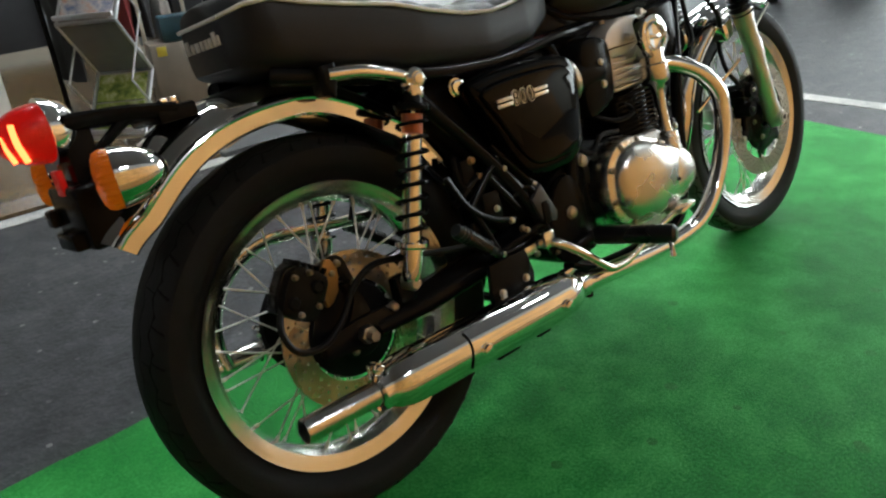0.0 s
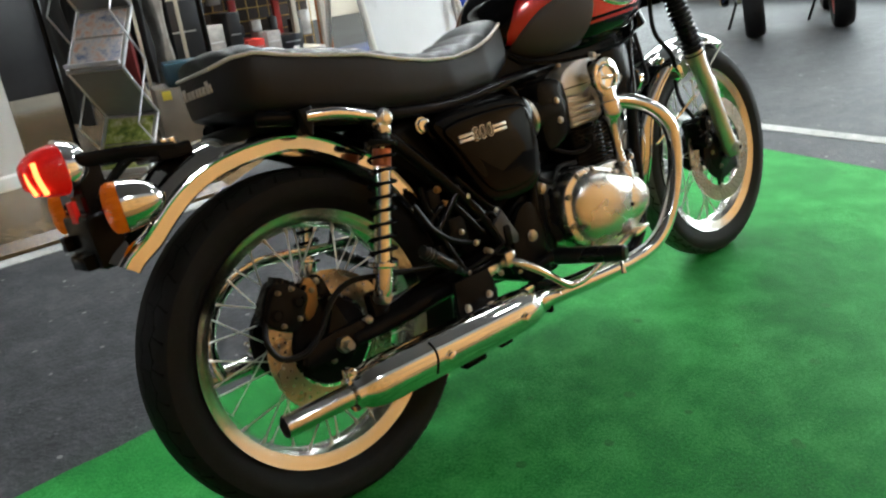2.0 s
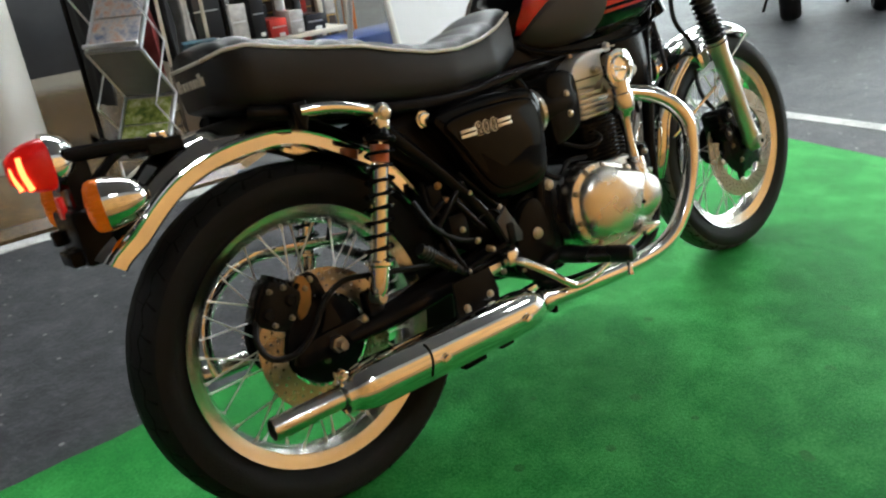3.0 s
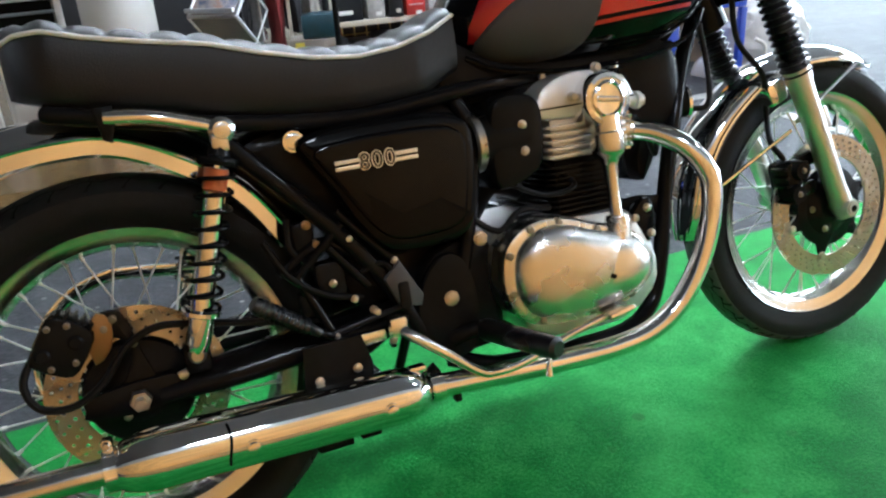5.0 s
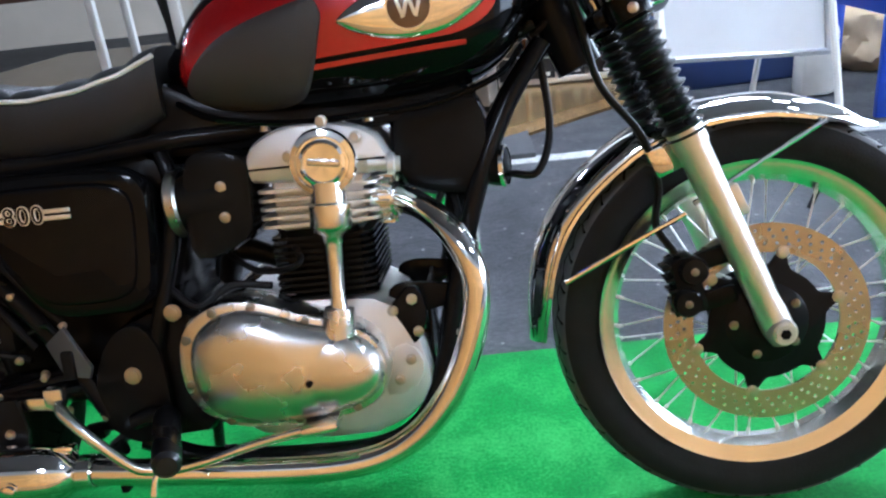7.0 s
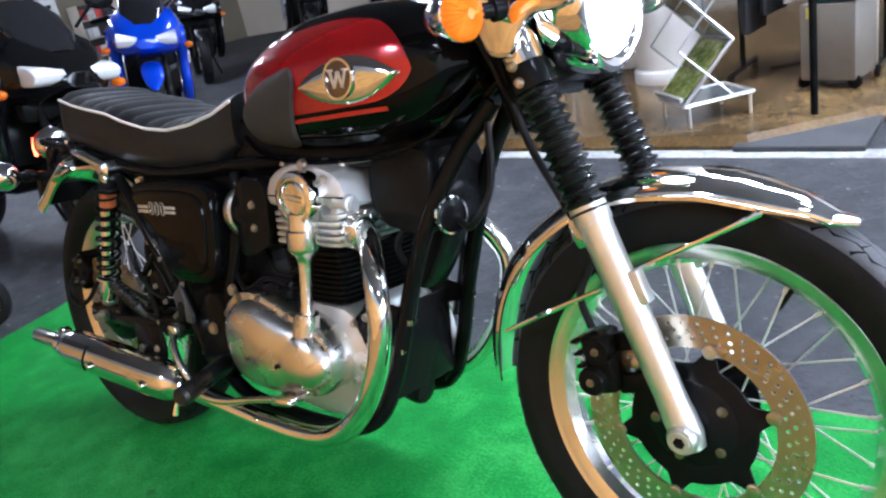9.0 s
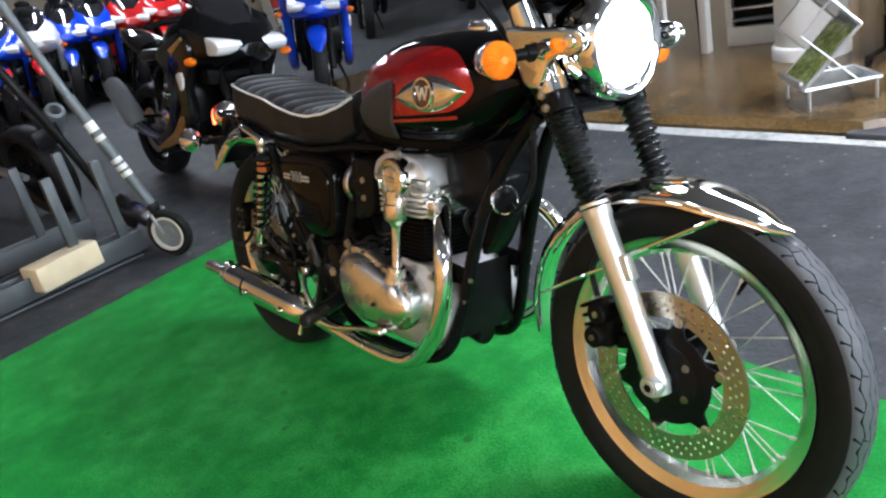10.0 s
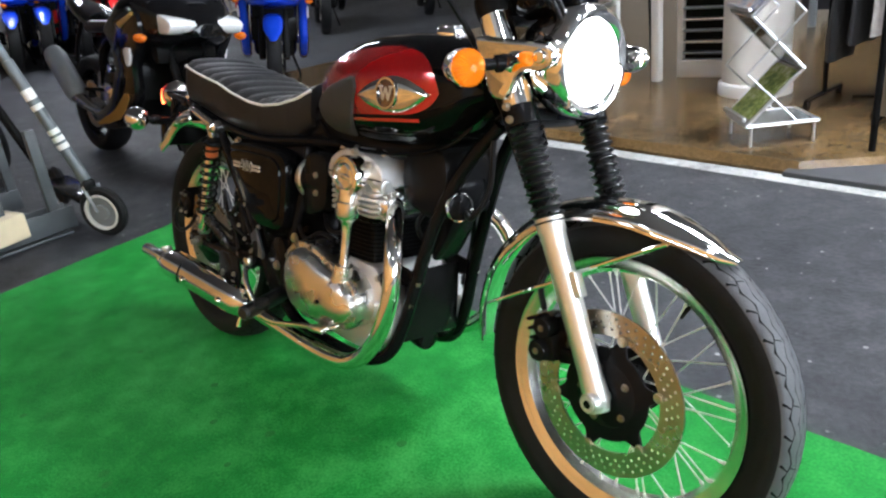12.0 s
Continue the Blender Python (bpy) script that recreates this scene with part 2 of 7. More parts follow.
# ---- setting ----
GREEN = mottled("green_carpet_pile", (0.0025, 0.066, 0.007), (0.012, 0.168, 0.022), (0.056, 0.315, 0.066), (1.4, 9.0, 140.0), 0.74, 0.24, (0.02, 0.11, 0.02), 7.0, (0.36, 0.64))
g_ = GREEN.node_tree.nodes["Principled BSDF"]
g_.inputs["Specular IOR Level"].default_value = 1.0
g_.inputs["Specular Tint"].default_value = (0.10, 0.85, 0.20, 1)
g_.inputs["Sheen Weight"].default_value = 0.45
g_.inputs["Sheen Roughness"].default_value = 0.35
g_.inputs["Sheen Tint"].default_value = (0.10, 1.0, 0.20, 1)
CONCRETE = mottled("grey_painted_floor", (0.026, 0.027, 0.030), (0.047, 0.049, 0.053), (0.084, 0.086, 0.090), (1.1, 9.0, 70.0), 0.5, 0.35, (0.32, 0.32, 0.31), 14.0)
CONCRETE.node_tree.nodes["Principled BSDF"].inputs["Roughness"].default_value = 0.55
CONCRETE.node_tree.nodes["Principled BSDF"].inputs["Specular IOR Level"].default_value = 0.13
LINE = mottled("worn_white_line", (0.22, 0.22, 0.21), (0.46, 0.46, 0.44), (0.60, 0.60, 0.57), (3.0, 22.0, 90.0), 0.6, 0.3)
WOOD = mottled("brown_vinyl_floor", (0.056, 0.033, 0.013), (0.116, 0.071, 0.028), (0.18, 0.116, 0.052), (1.3, 5.0, 60.0), 0.20, 0.06)
WALLW = pbr("cream_wall_paint", (0.62, 0.55, 0.45), 0.7, var=0.06, vscale=1.5, bump=0.1)
WALLB = pbr("assumed_tan_panelling", (0.60, 0.30, 0.080), 0.6, var=0.30, vscale=2.2, bump=0.1)
CEIL = pbr("grey_ceiling", (0.085, 0.086, 0.088), 0.8, var=0.1, vscale=1)
WHITE = pbr("white_column_paint", (0.70, 0.69, 0.65), 0.55, var=0.06, vscale=3, bump=0.08, bscale=60)

bm = B()
plate(bm, [(-17, -7), (14, -7), (14, 12), (-17, 12)], -0.12, -0.006, axis="z")
tagged(part("floor", bm, CONCRETE, smooth=False), "dark grey painted concrete hall floor", "floor", kind="structure")
bm = B()
rim = [(-1.315, 0.448), (2.655, 0.562), (2.37, -1.06), (-1.03, -1.06)]
nn = 40
ed = []
for (x0, y0), (x1, y1) in zip(rim, rim[1:] + rim[:1]):
    for k in range(nn):
        t = k / nn
        w = 0.006 * noise.noise((x0 + (x1 - x0) * t * 9, y0 * 7 + t * 13, 3.1))
        ed.append((x0 + (x1 - x0) * t + w, y0 + (y1 - y0) * t + w))
plate(bm, ed, -0.0055, 0.0, axis="z")
tagged(part("carpet", bm, GREEN, smooth=False), "bright green felt carpet under the motorcycle, slightly soiled", "carpet")
for name, poly in (("floor_line_1", [(-6.0, 2.150), (3.04, 2.150), (3.05, 2.250), (-6.0, 2.250)]), ("floor_line_2", [(2.58, -6.5), (2.68, -6.5), (3.15, 2.250), (3.05, 2.250)])):
    tagged(part(name, plate(B(), poly, -0.0058, -0.0035, axis="z"), LINE, smooth=False), "worn white painted floor line", "floor marking", kind="structure")
bm = B()
loops(bm, [[Vector((x, y, z)) for x, y in ((-4.5, 2.262 + d), (0.88 - d / 2, 2.262 + d), (2.0 - d / 2, 3.2 + d), (2.0 - d / 2, 9.5), (-4.5, 9.5))] for z, d in ((-0.0058, 0.0), (0.010, 0.0), (0.045, 0.05))])
tagged(part("shop_floor", bm, WOOD, smooth=False), "brown vinyl floor of the shop with a low bevelled edge", "floor", kind="structure")
# out of view; brown inferred from the warm reflections in the chrome
bm = plate(B(), [(-4.5, -3.3), (2.85, -3.3), (2.85, -1.16), (-4.5, -1.16)], -0.0058, 0.006, axis="z")
tagged(part("shop_aisle_floor", bm, mottled("dark_brown_vinyl_floor", (0.19, 0.10, 0.030), (0.31, 0.17, 0.052), (0.40, 0.23, 0.078), (1.3, 6.0, 60.0), 0.38, 0.12), smooth=False), "brown vinyl floor laid along the display aisle", "floor", kind="structure")
H = 4.0
# the south walls are out of view, toned for what the chrome reflects
for name, c, s, m in (("wall_north", (-1.5, 12.1, H / 2), (31, 0.2, H + 0.2), WALLW), ("wall_south", (-5.5, -3.4, H / 2), (23.0, 0.2, H + 0.2), pbr("grey_upper_wall_paint", (0.27, 0.26, 0.25), 0.6, var=0.08, vscale=1.5, bump=0.1)), ("wall_south_end", (7.6, -3.4, H / 2), (3.2, 0.2, H + 0.2), pbr("warm_grey_wall_paint", (0.41, 0.37, 0.31), 0.6, var=0.05, vscale=1.5, bump=0.1)), ("wall_west", (-14.7, 2.5, H / 2), (0.2, 19.4, H + 0.2), pbr("tan_wall_paint", (0.17, 0.14, 0.095), 0.7, var=0.1, vscale=1.5, bump=0.1))):
    tagged(part(name, box(B(), c, s), m, smooth=False), "plain hall wall", "wall", kind="structure")
# unseen tan panel added as a warm reflector for the chrome
tagged(part("warm_reflector_panel", box(B(), (-5.5, -3.29, 1.34), (23.0, 0.02, 2.70)), WALLB, smooth=False), "unseen tan panelling added along the lower wall to warm the chrome reflections", "panelling", kind="structure")
# unseen shop front assumed to the east; its glowing panel adds cool light
EAST_GLOW = glow("added_east_daylight", (0.88, 0.96, 1.0), 15.0)
for name, c, s in (("wall_east_sill", (9.1, 2.5, 0.20), (0.2, 19.4, 0.6)), ("wall_east_head", (9.1, 2.5, 3.65), (0.2, 19.4, 0.9))):
    tagged(part(name, box(B(), c, s), WALLW, smooth=False), "plain cream wall of the assumed, unseen shop front", "wall", kind="structure")
for k in range(6):
    y = -7.1 + 3.84 * k
    tagged(part("wall_east_pier", box(B(), (9.1, y, 1.85), (0.2, 0.5, 2.7)), WALLW, smooth=False), "plain cream pier between assumed, unseen window openings", "wall", kind="structure")
tagged(part("backdrop", box(B(), (10.2, 2.5, 1.9), (0.05, 19.0, 3.6)), EAST_GLOW, smooth=False), "pale glowing panel added outside the assumed shop front as daylight", "backdrop", kind="structure")
tagged(part("ceiling", box(B(), (-1.5, 2.5, H + 0.2), (31.4, 19.6, 0.2)), CEIL, smooth=False), "grey hall ceiling", "ceiling", kind="structure")

TUBE = glow("fluorescent_tube", (0.96, 0.98, 1.0), TUBE_GLOW)
FIXT = pbr("white_enamel_fixture", (0.7, 0.7, 0.68), 0.4)
first = None
# fixtures are out of view; positions are chosen for the light they give
LIGHTS = ((1.5, 2.5), (2.4, 2.9), (0.5, 3.0), (1.0, 2.4), (2.0, 2.3), (1.6, 3.1), (2.7, 3.6), (2.9, 2.5), (4.6, 2.6), (3.4, 0.9), (4.1, -1.3), (0.4, -3.0), (-8.6, 2.2), (-6.2, 3.8), (-2.4, 5.6), (5.8, 4.8), (7.6, 2.6), (-8.0, 1.5), (-7.4, 3.3), (-9.6, 2.6), (-8.4, 4.6), (-11.0, 3.2), (-11.6, 5.2))
for x_, y_ in LIGHTS:
    m = pose(x_, y_, 3.58)
    if first is None:
        first = thing("ceiling_light", "white fluorescent batten light hung under the grey ceiling", "light", "hall lights", m)
        part("fixture_body", box(B(), (0, 0, 0.05), (0.70, 0.30, 0.06), 0.01), FIXT, first)
        for dy in (-0.09, 0.09):
            part("light_tube", box(B(), (0, dy, 0.0), (0.64, 0.07, 0.035), 0.01), TUBE, first, "glowing white tube")
        each("hanger", [rod(B(), (dx, 0, 0.07), (dx, 0, 0.53), 0.006, 6) for dx in (-0.3, 0.3)], FIXT, first)
    else:
        copy_thing(first, m)

# ---- the motorcycle ----
RAKE = radians(22.8)
STEER_AXIS = Vector((-math.sin(RAKE), 0, math.cos(RAKE)))
TURN = Matrix.Translation((1.21, 0, 0.86)) @ Matrix.Rotation(radians(-1.5), 4, STEER_AXIS) @ Matrix.Translation((-1.21, 0, -0.86))
SET = Matrix(((1, 0, 0, 0), (0, 1, -0.040, 0.024 + 0.040 * 0.32), (0, 0, 1, 0), (0, 0, 0, 1)))
STEER = SET @ TURN
FRONT_AXLE = Vector((1.484, 0, 0.326))
REAR_AXLE = Vector((0.004, 0, 0.322))


def turned(bm):
    bm.transform(STEER)
    return bm


def crown(r, w, y):
    """The tread's radius at y across a tyre of radius r and width w."""
    u = min(1.0, abs(y) / (w * 0.5))
    return r - w * 0.30 * (1 - math.sqrt(max(0.0, 1 - (u * 0.93) ** 2)))


def tyre_ring(bm, r, w, seg=96, rim_r=None, rim_w=None):
    """A round-shouldered tyre on the y axis, its beads inside the rim's flanges."""
    rim_r = rim_r or r * 0.70
    rim_w = rim_w or w * 0.33
    h = r - rim_r
    half = [(rim_r - 0.006, rim_w - 0.008), (rim_r + 0.002, rim_w - 0.0045), (rim_r + 0.008, rim_w + 0.001), (rim_r + h * 0.20, w * 0.42), (rim_r + h * 0.36, w * 0.485), (rim_r + h * 0.50, w * 0.495)]
    top = [(crown(r, w, w * 0.5 * k / 6) - (0.0008 if k == 6 else 0), w * 0.5 * k / 6 * (0.985 if k == 6 else 1)) for k in range(6, -1, -1)]
    right = half + top
    prof = right + [(a, -b) for a, b in right[::-1][1:]]
    lathe(bm, prof, seg=seg, closed=True)
    for f in bm.faces:
        c = f.calc_center_median()
        if math.hypot(c.x, c.z) > rim_r + h * 0.74:
            f.material_index = 1
    return bm


def zigzag(bm, r, w, side, count, amp):
    """Wavy dark strips with short side cuts, sunk flush with the tread, drawing groove shade."""
    n = count * 2
    for row, off in enumerate((0.10, 0.30)):
        pts = []
        for i in range(n):
            a = 2 * math.pi * (i + 0.5 * row) / n
            y = side * w * off + (amp if i % 2 else -amp)
            rr = crown(r, w, y) - 0.0034
            pts.append((rr * math.cos(a), y, rr * math.sin(a)))
        tube(bm, pts, 0.0040, 6, 1, closed=True)
    for i in range(1, n, 2):
        for y0, y1, lean in ((0.11, 0.29, 0.5), (0.31, 0.45, 0.9)):
            if y0 < 0.2 and i % 4 == 1:
                continue
            p = []
            for k in range(5):
                y = side * w * (y0 + (y1 - y0) * k / 4)
                b = 2 * math.pi * i / n + lean * math.pi / n * k / 4
                rr = crown(r, w, y) - 0.0028
                p.append((rr * math.cos(b), y, rr * math.sin(b)))
            tube(bm, p, 0.0033, 5, 1)


def rim_ring(bm, r, w):
    p = [(r, -w), (r + 0.004, -w - 0.002), (r + 0.004, -w + 0.005), (r - 0.008, -w + 0.008), (r - 0.012, -w * 0.55), (r - 0.020, -w * 0.2), (r - 0.020, w * 0.2),
         (r - 0.012, w * 0.55), (r - 0.008, w - 0.008), (r + 0.004, w - 0.005), (r + 0.004, w + 0.002), (r, w), (r - 0.004, w - 0.001), (r - 0.011, w * 0.91), (r - 0.021, w * 0.79), (r - 0.025, w * 0.55), (r - 0.031, w * 0.25), (r - 0.031, -w * 0.25), (r - 0.025, -w * 0.55), (r - 0.021, -w * 0.79), (r - 0.011, -w * 0.91), (r - 0.004, -w + 0.001)]
    lathe(bm, p, seg=96, closed=True)
    return bm


def wheel(name, centre, m, rim_r, rim_w, tyre_r, tyre_w, hub_r, hub_y, label):
    bm = rim_ring(B(), rim_r, rim_w)
    w = part(name, bm, ALU, BIKE_ROOT, label, sharp=30)
    w.matrix_local = m @ Matrix.Translation(centre)
    part("tyre", tyre_ring(B(), tyre_r, tyre_w, 168, rim_r + 0.004, rim_w), [RUBBER, TREAD if tyre_w < 0.11 else RUBBER], w, "black rubber road tyre")
    # near-black tubes stand in for the shade inside uncut tread grooves
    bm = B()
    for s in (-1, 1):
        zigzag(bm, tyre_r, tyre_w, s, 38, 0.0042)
    part("tread_shade_strip", bm, pbr("groove_shade", (0.002, 0.002, 0.002) if tyre_w < 0.11 else (0.006, 0.006, 0.006), 0.9, spec=0.1), w, smooth=False)
    bm = B()
    lathe(bm, [(0.014, -hub_y - 0.02), (0.03, -hub_y - 0.018), (0.034, -hub_y), (hub_r, -hub_y), (hub_r, -hub_y + 0.006), (0.036, -hub_y + 0.012), (0.034, 0), (0.036, hub_y - 0.012),
               (hub_r, hub_y - 0.006), (hub_r, hub_y), (0.034, hub_y), (0.03, hub_y + 0.018), (0.014, hub_y + 0.02)], seg=36)
    part("hub", bm, SATIN, w)
    kinds = []
    for side in (-1, 1):
        for lean in (-1, 1):
            bm = B()
            a1 = radians(32) * lean
            p = Vector((hub_r * 0.94 * math.cos(0), side * hub_y, hub_r * 0.94 * math.sin(0)))
            q = Vector(((rim_r - 0.022) * math.cos(a1), side * rim_w * 0.18, (rim_r - 0.022) * math.sin(a1)))
            rod(bm, p, q, 0.0017, 5)
            rod(bm, q - (q - p).normalized() * 0.016, q + (q - p).normalized() * 0.003, 0.0032, 6)
            kinds.append((bm, lean))
    for i, (bm, lean) in enumerate(kinds):
        first = None
        for k in range(9):
            rot = Matrix.Rotation(2 * math.pi * (k + 0.25 * i) / 9, 4, "Y")
            if first is None:
                first = part("spoke", bm, SPOKE, w, "thin bright steel spoke" if i == 0 else "", smooth=True)
                ob = first
            else:
                ob = new("spoke", first.data)
                ob.parent = w
            ob.matrix_local = rot
    bm = B()
    va = radians(60)
    rod(bm, ((rim_r - 0.028) * math.cos(va), 0, (rim_r - 0.028) * math.sin(va)), ((rim_r - 0.062) * math.cos(va), -0.004, (rim_r - 0.062) * math.sin(va)), 0.0045, 8)
    part("valve_stem", bm, PLASTIC, w)
    return w


def disc(r1, r0, t, holes, rings):
    """A drilled brake disc round the y axis."""
    bm = B()
    edges = []

    def circle(c, r, n, off=0.0):
        vs = [bm.verts.new((c[0] + r * math.cos(2 * math.pi * i / n + off), 0, c[1] + r * math.sin(2 * math.pi * i / n + off))) for i in range(n)]
        for i in range(n):
            edges.append(bm.edges.new((vs[i], vs[(i + 1) % n])))
    circle((0, 0), r1, 96)
    circle((0, 0), r0, 72)
    for k in range(holes):
        for j, rr in enumerate(rings):
            a = 2 * math.pi * (k + j / len(rings)) / holes
            circle((rr * math.cos(a), rr * math.sin(a)), 0.0032, 7)
    bmesh.ops.triangle_fill(bm, use_beauty=True, edges=edges)
    g = bmesh.ops.extrude_face_region(bm, geom=bm.faces[:])
    bmesh.ops.translate(bm, vec=(0, t, 0), verts=[v for v in g["geom"] if isinstance(v, bmesh.types.BMVert)])
    return bm


BIKE_ROOT = thing("motorcycle", "black and red retro motorcycle on its side stand on green carpet", "motorcycle", m=BIKE)


def fender_strip(bm, centre, spec, half, steps, depth, lipw=0.006, skirt=0.016):
    """A curved mudguard; spec gives (degrees, crown radius) along its arc."""
    rings = []
    for i in range(steps + 1):
        t = i / steps
        a = spec[0][0] + (spec[-1][0] - spec[0][0]) * t
        r = pt(spec, a) if spec[0][0] < spec[-1][0] else pt([(-d, v) for d, v in spec], -a)
        hw = half
        if half < 0.075:
            hw = half * min(0.20 + 0.80 * math.sin(min(1, t / 0.24) * math.pi / 2) ** 0.9, 0.70 + 0.30 * math.sin(min(1, (1 - t) * 7) * math.pi / 2))
        c, s = math.cos(radians(a)), math.sin(radians(a))
        out = []
        n = 20
        outer = [-hw * math.cos(math.pi * k / n) for k in range(n + 1)]

        def rad(y):
            u = abs(y / hw)
            return r - depth * (hw / half) * (1 - math.sqrt(max(0, 1 - (u * 0.99) ** 2.1)))
        lip = skirt * hw / half
        prof = [(rad(-hw) - lip, -hw - 0.001), (rad(-hw) - lip * 0.88, -hw - lipw), (rad(-hw) - lip * 0.15, -hw - lipw), (rad(-hw) - lip * 0.04, -hw - lipw * 0.6)] + [(rad(y), y) for y in outer] + [(rad(hw) - lip * 0.04, hw + lipw * 0.6), (rad(hw) - lip * 0.15, hw + lipw), (rad(hw) - lip * 0.88, hw + lipw), (rad(hw) - lip, hw + 0.001)]
        prof += [(rad(y) - 0.003, y * 0.985) for y in outer[::-1]]
        for rr, y in prof:
            out.append(Vector((centre.x + rr * c, y, centre.z + rr * s)))
        rings.append(out)
    loops(bm, rings)
    return bm


# wheels, brakes
fw = wheel("front_wheel", FRONT_AXLE, Matrix.Translation((0, 0.024, 0)) @ TURN, 0.2515, 0.033, 0.329, 0.083, 0.062, 0.038, "spoked front wheel with a polished aluminium rim")
rw = wheel("rear_wheel", REAR_AXLE, Matrix(), 0.2465, 0.042, 0.333, 0.132, 0.070, 0.045, "spoked rear wheel with a polished aluminium rim")
bm = disc(0.160, 0.114, 0.005, 44, (0.128, 0.138, 0.149))
bmesh.ops.translate(bm, vec=(0, -0.070, 0), verts=bm.verts[:])
part("brake_disc", bm, STEEL, fw, "drilled steel front brake disc", sharp=30)
bm = B()
out = []
for k in range(120):
    a = 2 * math.pi * k / 120
    lobe = max(0.0, math.cos(6 * (a - 0.3))) ** 3
    out.append(((0.091 + 0.026 * lobe) * math.cos(a), (0.091 + 0.026 * lobe) * math.sin(a)))
plate(bm, out, -0.0725, -0.0655, 0.0015)
part("disc_carrier", bm, PLASTIC, fw, "black lobed brake disc carrier")
bm = lathe(B(), [(0.02, -0.080), (0.036, -0.080), (0.041, -0.077), (0.062, -0.0745), (0.066, -0.071), (0.060, -0.060), (0.050, -0.045), (0.02, -0.04)], seg=48)
part("hub_flange", bm, PLASTIC, fw)
bolts("disc_bolt", [(0.115 * math.cos(2 * math.pi * k / 6 + 0.3), -0.0725, 0.115 * math.sin(2 * math.pi * k / 6 + 0.3)) for k in range(6)], 0.008, 0.005, BOLT, fw)
bolts("hub_bolt", [(0.052 * math.cos(2 * math.pi * k / 5 + 0.6), -0.075, 0.052 * math.sin(2 * math.pi * k / 5 + 0.6)) for k in range(5)], 0.006, 0.005, DULL, fw)
bm = disc(0.135, 0.088, 0.005, 34, (0.100, 0.112, 0.124))
bmesh.ops.translate(bm, vec=(0, -0.078, 0), verts=bm.verts[:])
part("brake_disc", bm, STEEL, rw, "drilled steel rear brake disc", sharp=30)
bm = B()
lathe(bm, [(0.02, -0.09), (0.05, -0.088), (0.062, -0.080), (0.080, -0.079), (0.084, -0.072), (0.05, -0.06), (0.03, -0.05)], seg=40)
part("disc_carrier", bm, PLASTIC, rw)
bm = B()
lathe(bm, [(0.03, 0.06), (0.05, 0.065), (0.095, 0.068), (0.100, 0.074), (0.05, 0.080), (0.02, 0.085)], seg=48)
part("chain_sprocket", bm, SATIN, rw)


def bike(name, bm, mat, label="", sharp=40, smooth=True):
    return part(name, bm, mat, BIKE_ROOT, label, smooth, sharp)


# front mudguard
bm = fender_strip(B(), FRONT_AXLE, [(56.5, 0.352), (61, 0.347), (68, 0.351), (90, 0.359), (125, 0.374), (150, 0.381), (182, 0.372)], 0.060, 84, 0.036, 0.004, 0.008)
ff = bike("front_fender", turned(bm), CHROME, "chrome-plated front mudguard", 30)
for name, y in (("front", -1), ("back", 1)):
    bm = B()
    tube(bm, [(1.372, y * 0.085, 0.53), (1.42, y * 0.078, 0.553), (1.50, y * 0.068, 0.595), (1.575, y * 0.060, 0.634)], 0.0045, 8)
    tube(bm, [(1.36, y * 0.085, 0.515), (1.28, y * 0.078, 0.475), (1.175, y * 0.066, 0.418)], 0.0045, 8)
    part("fender_stay", turned(bm), CHROME, ff)
bm = B()
box(bm, (1.335, 0, 0.60), (0.05, 0.16, 0.05), 0.01, Matrix.Rotation(-RAKE, 4, "Y"))
part("fender_brace", turned(bm), CHROME, ff)

# fork


def up(d, y=-0.103, f=0.0):
    return Vector((1.489 - math.sin(RAKE) * d + math.cos(RAKE) * f, y, 0.326 + math.cos(RAKE) * d + math.sin(RAKE) * f))


